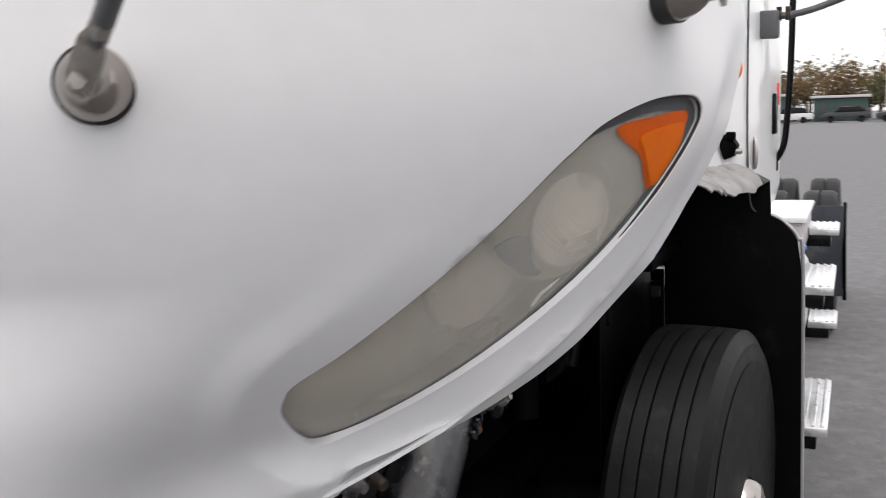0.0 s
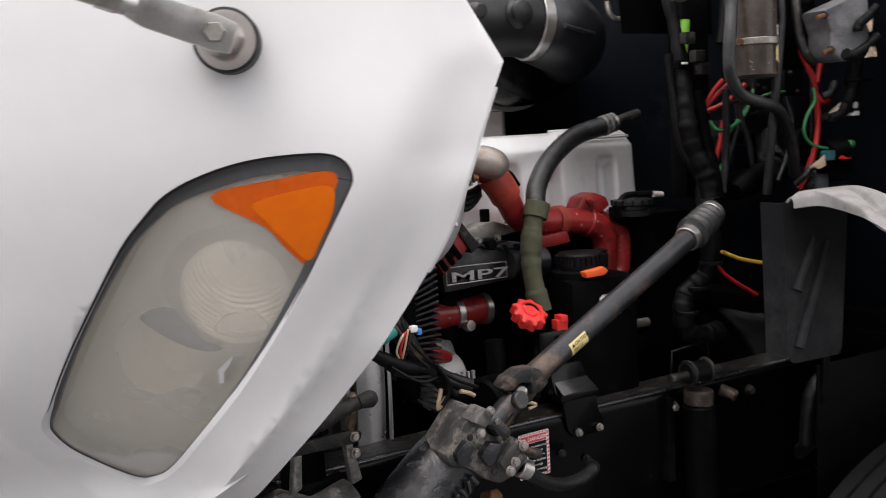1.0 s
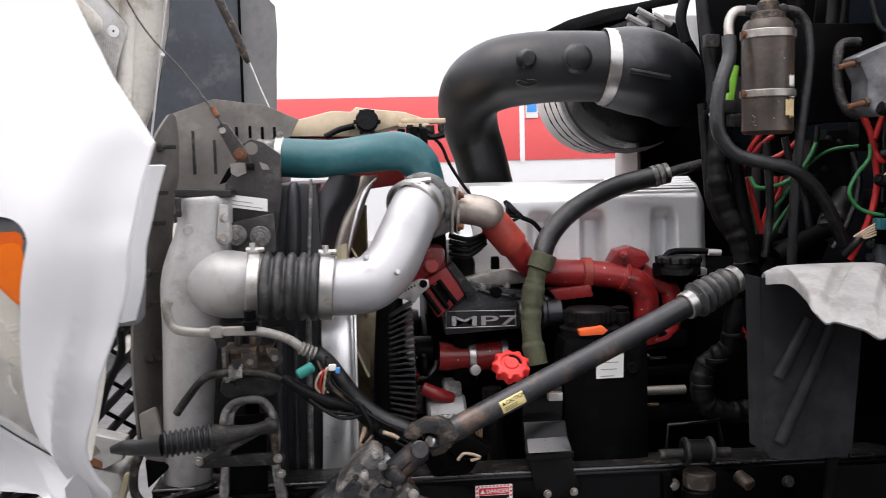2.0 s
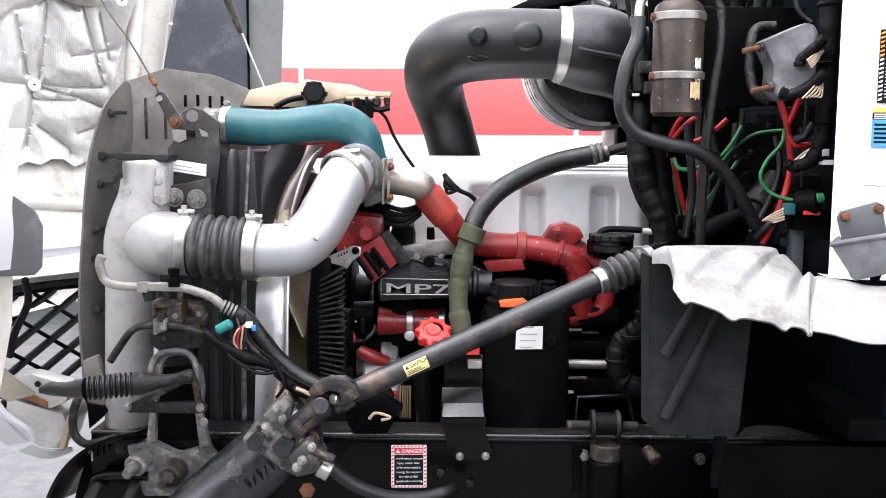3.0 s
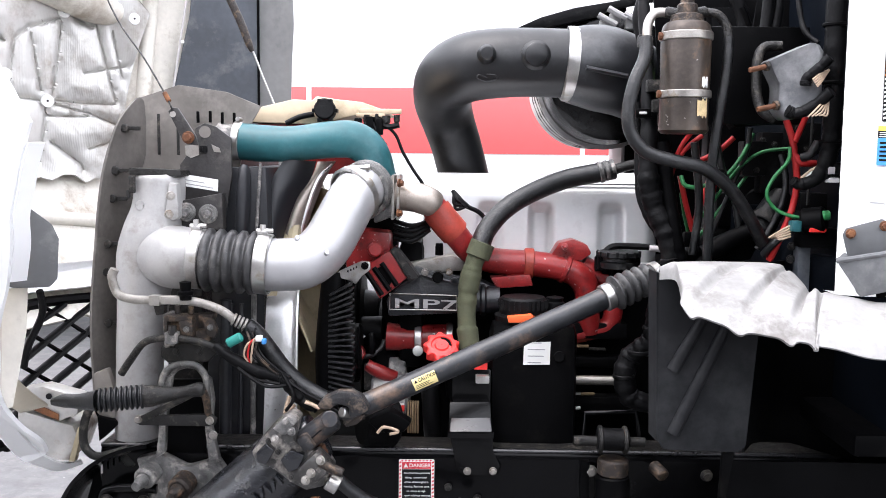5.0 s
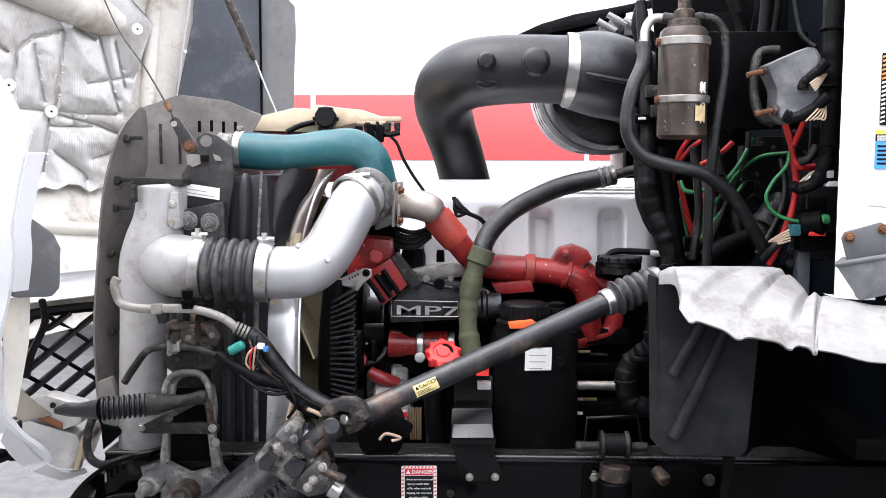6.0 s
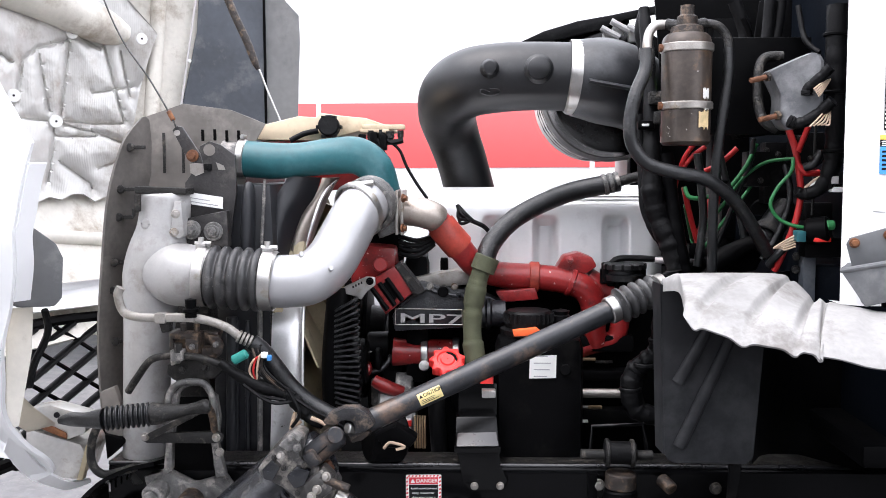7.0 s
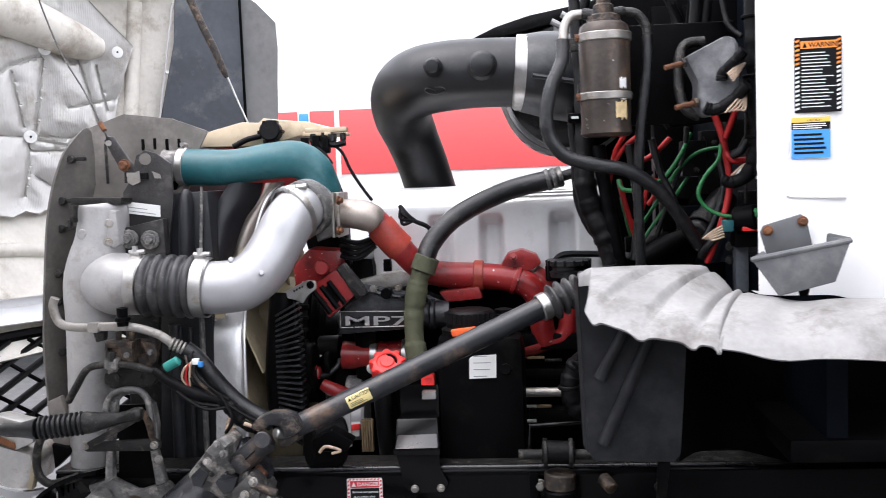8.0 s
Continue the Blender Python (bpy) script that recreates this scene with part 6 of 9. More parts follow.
def charge_pipe():
    p = thing("charge_air_pipe", (-0.3, 0.05, 1.4), "silver charge air pipe with a black bellows hose and band clamps", "pipe")
    ax0, ax1 = V((-0.4366, -0.01, 1.4485)), V((-0.3005, -0.01, 1.4397))
    d = (ax1 - ax0)
    n, prof = 5, []
    L = d.length
    prof.append((0, 0.052))
    for k in range(n):
        for a, r in ((0.06, 0.053), (0.18, 0.0575), (0.36, 0.0625), (0.64, 0.0625), (0.82, 0.0575), (0.94, 0.053)):
            prof.append((L * (0.10 + 0.80 * (k + a) / n), r))
    prof.append((L, 0.050))
    part("bellows_hose", lathe(ax0, ax1, prof, 40), M_BELLOWS, p, "ribbed black rubber bellows", 60)
    u = d.normalized()
    clamp(ax0 - u * 0.008, ax0 + u * 0.014, 0.060, p)
    clamp(ax1 - u * 0.016, ax1 + u * 0.010, 0.060, p)
    for q in (ax0 + u * 0.003, ax1 - u * 0.003):
        part("t_bolt", join(cyl(q + V((-0.012, -0.01, 0.066)), q + V((0.020, -0.01, 0.066)), 0.0045, 8), cyl(q + V((0.0, -0.01, 0.058)), q + V((0.0, -0.01, 0.078)), 0.006, 8), box(q + V((-0.010, -0.016, 0.054)), q + V((0.010, -0.004, 0.066)), 0.002)), M_CLAMP, p, "clamp tightening bolt")
    part("elbow_pipe", tube([(-0.3025, -0.01, 1.4397), (-0.2673, -0.01, 1.4387), (-0.2232, -0.005, 1.4446), (-0.1871, 0.01, 1.4739), (-0.1617, 0.03, 1.5179), (-0.1392, 0.05, 1.562), (-0.1217, 0.1, 1.5864), (-0.1209, 0.21, 1.5873)], [0.052, 0.052, 0.052, 0.0515, 0.051, 0.0505, 0.050, 0.050], 28, 8), M_ALUP, p, "smooth silver painted elbow")
    for q in ((-0.2319, -0.052, 1.4936), (-0.1771, -0.04, 1.4652)):
        part("weld_stud", cyl(q, (q[0] + 0.004, q[1] - 0.012, q[2] + 0.004), 0.005, 10, 0.001), M_ALUP, p)
    part("flange_ring", ring((-0.1226, 0.09, 1.5816), (-0.1119, 0.12, 1.5884), 0.059, 0.008), M_CASTGREY, p)
    part("clamp_bolt", join(cyl((-0.1539, 0.06, 1.6257), (-0.103, 0.06, 1.6306), 0.006, 8), cyl((-0.1392, 0.05, 1.6237), (-0.1235, 0.05, 1.6237), 0.011, 10)), M_CLAMP, p)
    part("throttle_body", slab([(-0.107, 0.11, 1.6121), (-0.0573, 0.11, 1.6102), (-0.0543, 0.11, 1.5302), (-0.0992, 0.11, 1.5127)], (0, 0.09, 0), 0.006), M_CASTGREY, p, "grey cast throttle body")
    for x0 in (0.0, 0.011):
        part("throttle_flange", slab([V(q) + V((x0, 0, 0)) for q in ((-0.0621, 0.095, 1.6151), (-0.0563, 0.095, 1.6141), (-0.0572, 0.095, 1.5224), (-0.0631, 0.095, 1.5224))], (0, 0.10, 0), 0.002), M_STEEL, p)
    for q in ((-0.0465, 0.09, 1.5985), (-0.0484, 0.09, 1.5371)):
        bolt("flange_bolt", q, (1, -0.3, 0), 0.009, p, M_RUST)
    part("band_ring", ring((-0.1402, 0.065, 1.5718), (-0.1304, 0.078, 1.5776), 0.060, 0.006), M_CLAMP, p)


charge_pipe()


def teal_hose():
    h = thing("radiator_hose", (-0.3, 0.18, 1.65), "teal silicone radiator hose clamped to the top tank", "hose")
    part("hose", tube([(-0.398, 0.18, 1.682), (-0.338, 0.18, 1.677), (-0.277, 0.18, 1.678), (-0.205, 0.18, 1.686), (-0.152, 0.19, 1.687), (-0.117, 0.2, 1.663), (-0.101, 0.21, 1.622), (-0.097, 0.22, 1.585)], [0.039, 0.039, 0.037, 0.039, 0.04, 0.039, 0.037, 0.035], 24, 8), M_TEAL, h)
    clamp((-0.406, 0.18, 1.683), (-0.39, 0.18, 1.682), 0.041, h)
    part("pipe_stub", tube([(-0.441, 0.18, 1.688), (-0.398, 0.18, 1.683)], 0.033, 20), M_CASTGREY, h, "bare metal pipe stub")


teal_hose()


def bottle():
    b = thing("coolant_bottle", (-0.25, 0.33, 1.7), "yellowed plastic coolant reservoir with a black cap", "reservoir")
    part("body", slab([(-0.399, 0.27, 1.735), (-0.394, 0.27, 1.753), (-0.293, 0.27, 1.777), (-0.253, 0.27, 1.774), (-0.243, 0.27, 1.784), (-0.193, 0.27, 1.777), (-0.142, 0.27, 1.772), (-0.087, 0.27, 1.753), (-0.085, 0.27, 1.746), (-0.161, 0.27, 1.742), (-0.243, 0.27, 1.722), (-0.394, 0.27, 1.725)], (0, 0.22, 0), 0.010), M_CREAM, b)
    o = V((-0.22, 0.262, 1.751))
    cap = part("cap", cyl(o, o + V((0, -0.03, 0.004)), 0.0235, 28, 0.003), M_RUBBER, b, "black ribbed filler cap")
    for a in [k * 1.047 for k in range(6)]:
        part("cap_rib", box(o + V((0.024 * math.cos(a) - 0.004, -0.028, 0.024 * math.sin(a) - 0.004)), o + V((0.024 * math.cos(a) + 0.004, -0.004, 0.024 * math.sin(a) + 0.004)), 0.001), M_RUBBER, cap)
    part("vent_hose", tube([(-0.247, 0.262, 1.744), (-0.278, 0.255, 1.737), (-0.308, 0.25, 1.722)], 0.0065, 10), M_RUBBER, b)
    part("red_bracket", slab([(-0.396, 0.28, 1.721), (-0.244, 0.28, 1.726), (-0.143, 0.28, 1.664), (-0.143, 0.28, 1.62), (-0.258, 0.28, 1.606)], (0, 0.10, 0), 0.004), M_RED, b, "dark red bracket")
    part("cap_rim", box((-0.154, 0.262, 1.748), (-0.089, 0.29, 1.739), 0.003), M_CREAM, b)
    for k, x in enumerate(((-0.149, 0.265, 1.714), (-0.123, 0.265, 1.718), (-0.102, 0.265, 1.714))):
        part("fitting", box((x[0] - 0.008, x[1] - 0.012, x[2] - 0.014), (x[0] + 0.008, x[1] + 0.012, x[2] + 0.022), 0.003), M_BLACK, b)
    part("neck_plate", box((-0.149, 0.262, 1.757), (-0.054, 0.285, 1.746), 0.003), M_CREAM, b)
    for q, r, h in (((-0.130, 0.268, 1.712), 0.009, 0.032), ((-0.108, 0.268, 1.708), 0.007, 0.038), ((-0.088, 0.268, 1.712), 0.010, 0.030), ((-0.064, 0.268, 1.716), 0.007, 0.028)):
        part("hose_barb", lathe(q, (q[0], q[1], 9), [(0, r * 0.7), (0.004, r), (h * 0.4, r * 0.75), (h * 0.5, r), (h, r)], 12), M_DUSTY, b)
    part("level_sensor", tube([(-0.105, 0.27, 1.735), (-0.085, 0.262, 1.718), (-0.058, 0.262, 1.722)], 0.0065, 8), M_RUBBER, b)
    part("overflow_wire", tube([(-0.090, 0.262, 1.722), (-0.066, 0.262, 1.70), (-0.050, 0.262, 1.663), (-0.027, 0.262, 1.624), (-0.004, 0.262, 1.592)], 0.0035, 8), M_RUBBER, b)
    part("sensor_wire", tube([(-0.116, 0.26, 1.726), (-0.09, 0.25, 1.671), (-0.064, 0.23, 1.61), (-0.041, 0.22, 1.567)], 0.004, 8), M_RUBBER, b)
    part("drop_wire", tube([(-0.135, 0.26, 1.726), (-0.105, 0.25, 1.701), (-0.085, 0.24, 1.677)], 0.003, 8), M_RUBBER, b)


bottle()

# ---- intake and air cleaner ----
def intake():
    i = thing("intake_pipe", (0.15, 0.45, 1.85), "large black moulded plastic air intake pipe bending down behind the engine", "pipe")
    r = 0.08
    pts = [(0.327, 0.42, 1.874), (0.24, 0.42, 1.876), (0.161, 0.43, 1.874), (0.090, 0.455, 1.865), (0.043, 0.52, 1.842), (0.030, 0.60, 1.800), (0.044, 0.655, 1.745), (0.066, 0.675, 1.68), (0.092, 0.70, 1.58), (0.112, 0.72, 1.50)]
    part("pipe", tube(pts, [r, r, r * 1.02, r * 1.02, r * 0.98, r * 0.93, r * 0.86, r * 0.83, r * 0.83, r * 0.83], 32, 8), M_PIPEBLK, i)
    for q, s in (((0.135, 0.335, 1.887), 0.017), ((0.247, 0.335, 1.885), 0.027)):
        part("boss", lathe((q[0], q[1] + 0.04, q[2]), (q[0], q[1] - 1, q[2]), [(0, s * 1.35), (0.035, s * 1.25), (0.042, s), (0.054, s * 0.96), (0.057, s * 0.8), (0.058, 0.001)], 24), M_PIPEBLK, i)
    part("moulded_mark", tube([(0.136, 0.355, 1.834), (0.118, 0.356, 1.841), (0.114, 0.358, 1.833), (0.136, 0.36, 1.826), (0.159, 0.358, 1.832), (0.154, 0.356, 1.841), (0.136, 0.355, 1.842)], 0.0015, 6), M_PIPEBLK, i)
    part("band_clamp", ring((0.32, 0.42, 1.874), (0.349, 0.42, 1.872), r * 1.1, 0.005), M_CLAMP, i, "wide steel band clamp")
    part("elbow", tube([(0.336, 0.42, 1.871), (0.401, 0.43, 1.865), (0.466, 0.46, 1.85), (0.518, 0.52, 1.83), (0.558, 0.62, 1.824)], [r * 1.12, r * 1.26, r * 1.22, r * 1.12, r * 1.1], 32, 8), M_ELBOW, i, "scuffed dark rubber elbow")
    part("elbow_rib", tube([(0.358, 0.318, 1.855), (0.454, 0.335, 1.839)], 0.006, 8), M_ELBOW, i)
    a = thing("air_cleaner", (0.5, 0.85, 1.8), "black air cleaner drum with a ribbed silver front", "air cleaner")
    mid = (0.456, 0.8, 1.859)
    r, x, z = 0.178, mid[0], mid[2]
    part("drum", lathe((x, 0.56, z), (x, 2, z), [(0.0, r * 0.80), (0.012, r * 0.90), (0.05, r * 0.95), (0.15, r * 0.97)], 56), M_GLOSS, a)
    shell = part("shell", lathe((x, 0.70, z), (x, 2, z), [(0.0, r * 0.94), (0.004, r), (0.34, r), (0.35, r * 0.9)], 56), M_SILVERDRUM, a, "ribbed silver shell")
    for k in range(3):
        y = 0.765 + 0.075 * k
        part("dark_groove", ring((x, y, z), (x, y + 0.012, z), r * 1.012, 0.006), M_DUSTY, shell)
    part("seam_lip", ring((x, 0.695, z), (x, 0.712, z), r * 1.03, 0.01), M_ALU, shell)
    part("post", box((0.531, 0.862, 1.1), (0.541, 1.10, 1.72), 0.003), M_GREYEND, a, "pale grey support plate")
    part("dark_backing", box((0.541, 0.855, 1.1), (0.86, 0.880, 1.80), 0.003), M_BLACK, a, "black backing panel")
    w = thing("cowl_strip", (0.4, 0.9, 2.05), "thin black curved cowl seal strip", "seal")
    part("strip", slab([(0.206, 0.55, 1.970), (0.273, 0.55, 2.0), (0.357, 0.55, 2.024), (0.441, 0.55, 2.038), (0.581, 0.55, 2.066), (0.581, 0.55, 2.045), (0.447, 0.55, 2.020), (0.413, 0.55, 2.003), (0.329, 0.55, 1.983), (0.259, 0.55, 1.971)], (0, 0.018, 0), 0.003), M_RUBBER, w)
    part("strip_shadow", slab([(0.21, 0.57, 1.966), (0.312, 0.57, 1.999), (0.416, 0.57, 2.022), (0.486, 0.57, 2.036), (0.49, 0.57, 1.981), (0.418, 0.57, 1.969), (0.334, 0.57, 1.966), (0.263, 0.57, 1.965)], (0, 0.01, 0), 0.001), M_BLACK, w)
    for q in ((0.43, 0.54, 1.982), (0.454, 0.54, 1.998), (0.493, 0.54, 1.985)):
        part("clip", join(box((q[0] - 0.014, q[1] - 0.01, q[2] - 0.016), (q[0] + 0.014, q[1] + 0.01, q[2] + 0.010), 0.004), cyl((q[0] - 0.02, q[1] - 0.02, q[2] + 0.02), (q[0] + 0.025, q[1] - 0.02, q[2] - 0.004), 0.008, 8)), M_GREYPL if q[0] < 0.4 else M_ALU, w)


intake()

# ---- engine ----
def engine():
    e = thing("diesel_engine", (0.2, 0.45, 0.9), "black and red diesel engine with a silver valve cover", "engine")
    # valve cover with scalloped side
    x0, x1 = -0.003, 0.523
    zt, zb = 1.609, 1.42
    hollows = [0.146, 0.259, 0.414]

    def cover(u, v):
        x = x0 + (x1 - x0) * u
        z = zt + (zb - zt) * v
        y = 0.262 - 0.012 * v
        if v < 0.16:
            y += 0.030 * (1 - v / 0.16)
        dent = sum(math.exp(-((x - h) / 0.023) ** 6) for h in hollows)
        if v > 0.30:
            y += 0.040 * dent * min(1, (v - 0.30) / 0.12)
        end = max(0, (u - 0.93) / 0.07)
        y += 0.05 * end ** 2
        z -= 0.035 * end ** 2 * (1 - v)
        return (x, y, z)

    part("valve_cover", grid(cover, 110, 26, 0.005), M_COVER, e, "silver cast valve cover", 55)
    part("cover_top", box((x0, 0.29, zt - 0.03), (x1 - 0.04, 0.58, zt + 0.004), 0.014), M_COVER, e)
    for k in range(5):
        part("top_rib", tube([(x0 + 0.30, 0.268 + k * 0.012, zt - 0.012 + 0.005 * k), (x1 - 0.035, 0.268 + k * 0.012, zt - 0.012 + 0.005 * k)], 0.004, 6), M_COVER, e)
    part("cover_flange", box((x0 - 0.02, 0.235, zb - 0.014), (x1 - 0.02, 0.64, zb + 0.003), 0.004), M_ALU, e)
    for x in ((0.031, 0.23, 1.418), (0.124, 0.23, 1.419), (0.404, 0.23, 1.423)):
        bolt("flange_bolt", (x[0], 0.24, zb + 0.003), (0, 0, 1), 0.010, e)
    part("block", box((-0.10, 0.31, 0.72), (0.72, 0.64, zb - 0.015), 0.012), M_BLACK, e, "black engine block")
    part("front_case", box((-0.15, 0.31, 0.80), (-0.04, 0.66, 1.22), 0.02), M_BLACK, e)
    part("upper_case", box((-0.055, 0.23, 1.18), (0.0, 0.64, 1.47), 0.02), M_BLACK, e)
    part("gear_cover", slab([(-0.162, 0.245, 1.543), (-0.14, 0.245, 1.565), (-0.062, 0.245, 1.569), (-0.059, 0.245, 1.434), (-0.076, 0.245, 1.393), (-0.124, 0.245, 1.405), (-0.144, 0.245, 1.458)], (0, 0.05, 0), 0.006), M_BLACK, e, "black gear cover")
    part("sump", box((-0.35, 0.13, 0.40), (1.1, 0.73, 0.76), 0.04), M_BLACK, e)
    # black intake cover with the raised model mark
    part("side_cover", slab([(-0.073, 0.18, 1.311), (-0.078, 0.18, 1.342), (-0.016, 0.18, 1.417), (0.026, 0.18, 1.405), (0.112, 0.18, 1.392), (0.161, 0.18, 1.37), (0.162, 0.18, 1.321), (-0.071, 0.18, 1.308)], (0, 0.06, 0), 0.004), M_SIDECOVER, e, "black cast side cover")
    n = part("mark_frame", join(*[tube([a, b], 0.0014, 6) for a, b in (((-0.071, 0.176, 1.358), (0.073, 0.176, 1.355)), ((0.073, 0.176, 1.355), (0.074, 0.176, 1.323)), ((0.074, 0.176, 1.323), (-0.071, 0.176, 1.323)), ((-0.071, 0.176, 1.323), (-0.071, 0.176, 1.358)))]), M_STEEL, e)
    lettering("MP7", (-0.064, 0.176, 1.328), (1, 0, -0.02), (0, 0, 1), 0.02, M_ALU, n, 0.002, bold=0.012, wide=2.75)
    part("cover_duct", lathe((0.078, 0.175, 1.347), (1, 0.175, 1.347), [(0, 0.030), (0.02, 0.033), (0.024, 0.030), (0.045, 0.030), (0.049, 0.034), (0.056, 0.034), (0.060, 0.030), (0.088, 0.030)], 28), M_SIDECOVER, e, "ribbed black cover duct")
    for k in range(5):
        a = 2 * math.pi * k / 5 + 0.3
        part("star_rib", box((0.068 - 0.0025, 0.172, 1.378), (0.068 + 0.0025, 0.182, 1.378 + 0.016), 0.001, Matrix.Rotation(a, 4, 'Y')), M_SIDECOVER, e)
    part("cover_ridge", tube([(-0.060, 0.178, 1.366), (-0.010, 0.176, 1.399), (0.026, 0.176, 1.392), (0.10, 0.176, 1.380)], 0.004, 8), M_SIDECOVER, e)
    for q in ((0.005, 0.172, 1.406), (-0.061, 0.2, 1.424), (0.057, 0.18, 1.406), (0.134, 0.17, 1.371)):
        bolt("bolt", q, (0, -1, 0), 0.008, e)
    for q, s in (((0.033, 0.16, 1.396), 0.012), ((0.106, 0.165, 1.375), 0.016), ((0.137, 0.17, 1.347), 0.018)):
        part("boss", cyl(q, (q[0], q[1] + 0.03, q[2]), s, 14, 0.002), M_BLACK, e)
    part("grey_casting", slab([(-0.033, 0.2, 1.421), (0.062, 0.2, 1.44), (0.099, 0.2, 1.428), (0.106, 0.2, 1.409), (-0.023, 0.2, 1.396)], (0, 0.05, 0), 0.004), M_STEEL, e, "grey cast bracket")
    # alloy elbow and red coolant pipe
    c = part("alloy_elbow", tube([(-0.0538, 0.13, 1.5703), (-0.0144, 0.12, 1.5683), (0.0132, 0.115, 1.5605), (0.025, 0.12, 1.5516)], [0.029, 0.031, 0.031, 0.027], 20), M_BRONZE, e, "dull bronze-tinted alloy elbow")
    p = part("red_pipe", tube([(0.019, 0.15, 1.553), (0.044, 0.15, 1.52), (0.072, 0.16, 1.487), (0.109, 0.18, 1.445), (0.16, 0.2, 1.429), (0.234, 0.2, 1.424), (0.295, 0.2, 1.416), (0.335, 0.2, 1.401), (0.356, 0.205, 1.369), (0.36, 0.21, 1.319), (0.369, 0.22, 1.273)], [0.027, 0.03, 0.027, 0.026, 0.028, 0.028, 0.028, 0.029, 0.028, 0.026, 0.024], 22, 8), M_RED, e, "chipped dark red coolant pipe")
    part("orange_sleeve", tube([(0.028, 0.15, 1.541), (0.05, 0.15, 1.514), (0.068, 0.158, 1.493)], 0.032, 20), M_REDORG, p, "orange-red hose sleeve")
    part("pipe_band", ring((0.219, 0.2, 1.425), (0.239, 0.2, 1.424), 0.033, 0.004), M_REDORG, p)
    part("pipe_band", ring((0.303, 0.2, 1.415), (0.313, 0.2, 1.411), 0.032, 0.004), M_RED, p)
    q = part("red_flange", slab([(0.276, 0.19, 1.444), (0.293, 0.19, 1.471), (0.323, 0.19, 1.479), (0.354, 0.19, 1.467), (0.364, 0.19, 1.448), (0.343, 0.19, 1.433), (0.288, 0.19, 1.432)], (0, 0.05, 0), 0.004), M_RED, e, "red casting flange")
    bolt("bolt", (0.305, 0.185, 1.463), (0, -1, 0.4), 0.008, q, M_RED)
    part("branch_pipe", tube([(0.347, 0.22, 1.423), (0.384, 0.22, 1.399), (0.416, 0.22, 1.374), (0.412, 0.22, 1.292), (0.363, 0.22, 1.273), (0.313, 0.22, 1.259)], 0.021, 16), M_RED, e)
    part("red_block", slab([(0.145, 0.17, 1.396), (0.23, 0.17, 1.404), (0.238, 0.17, 1.379), (0.16, 0.17, 1.372)], (0, 0.04, 0), 0.004), M_RED, e)
    # red sensor housing with lever
    s = part("actuator", slab([(-0.129, 0.15, 1.417), (-0.069, 0.15, 1.454), (-0.03, 0.15, 1.396), (-0.09, 0.15, 1.347)], (0, 0.08, 0), 0.006), M_RED, e, "red finned actuator housing")
    part("flaked_patch", slab([(-0.100, 0.1485, 1.412), (-0.079, 0.1485, 1.425), (-0.060, 0.1485, 1.396), (-0.072, 0.1485, 1.374)], (0, 0.002, 0), 0), M_BLACK, s, "patch of black overspray")
    for k in range(3):
        part("fin", tube([V((-0.119, 0.148, 1.407)) + V((0.016 * k, 0, 0.010 * k)), V((-0.085, 0.148, 1.359)) + V((0.016 * k, 0, 0.010 * k))], 0.006, 6), M_BLACK, s)
    part("actuator_back", slab([(-0.168, 0.17, 1.459), (-0.131, 0.17, 1.496), (-0.071, 0.17, 1.49), (-0.068, 0.17, 1.442), (-0.131, 0.17, 1.404), (-0.165, 0.17, 1.41)], (0, 0.09, 0), 0.008), M_RED, e)
    part("actuator_boss", cyl((-0.102, 0.165, 1.454), (-0.099, 0.14, 1.457), 0.016, 16, 0.003), M_RED, e)
    part("side_strip", slab([(-0.069, 0.145, 1.454), (-0.057, 0.145, 1.463), (-0.006, 0.145, 1.399), (-0.026, 0.145, 1.385)], (0, 0.05, 0), 0.003), M_DUSTY, e)
    part("lever", slab([(-0.183, 0.12, 1.4), (-0.173, 0.12, 1.412), (-0.126, 0.12, 1.434), (-0.108, 0.12, 1.432), (-0.107, 0.12, 1.416), (-0.126, 0.12, 1.401), (-0.138, 0.12, 1.384), (-0.152, 0.12, 1.392)], (0, 0.010, 0), 0.003), M_CLAMP, e, "cast alloy lever")
    part("lever_marks", join(*[box((-0.156 + 0.006 * k, 0.1185, 1.4095 + 0.003 * k), (-0.153 + 0.006 * k, 0.1205, 1.414 + 0.003 * k), 0) for k in range(4)]), M_INK, e)
    bolt("lever_bolt", (-0.119, 0.118, 1.424), (0, -1, 0), 0.008, e, M_BLACK)
    # oil filler and red caps
    r = part("filler_pipe", tube([(-0.0822, 0.25, 1.2497), (-0.0381, 0.25, 1.2476), (0.0123, 0.25, 1.2476), (0.0659, 0.25, 1.2486)], [0.032, 0.029, 0.031, 0.03], 20), M_RED, e, "dark red pipe")
    for a, b in (((-0.0192, 0.25, 1.2476), (-0.0034, 0.25, 1.2476)), ((0.0512, 0.25, 1.2486), (0.0659, 0.25, 1.2486))):
        part("band", ring(a, b, 0.034, 0.004), M_CLAMP, r)
    part("band_screw", cyl((-0.0088, 0.2, 1.2303), (-0.0098, 0.22, 1.2252), 0.009, 12, 0.002), M_CLAMP, r)
    o = V((0.045, 0.06, 1.264))
    ax = V((0.05, -0.62, 0.78)).normalized()
    sx = ax.cross(V((0, 1, 0))).normalized()
    sy = sx.cross(ax)
    rings = []
    cap = bmesh.new()
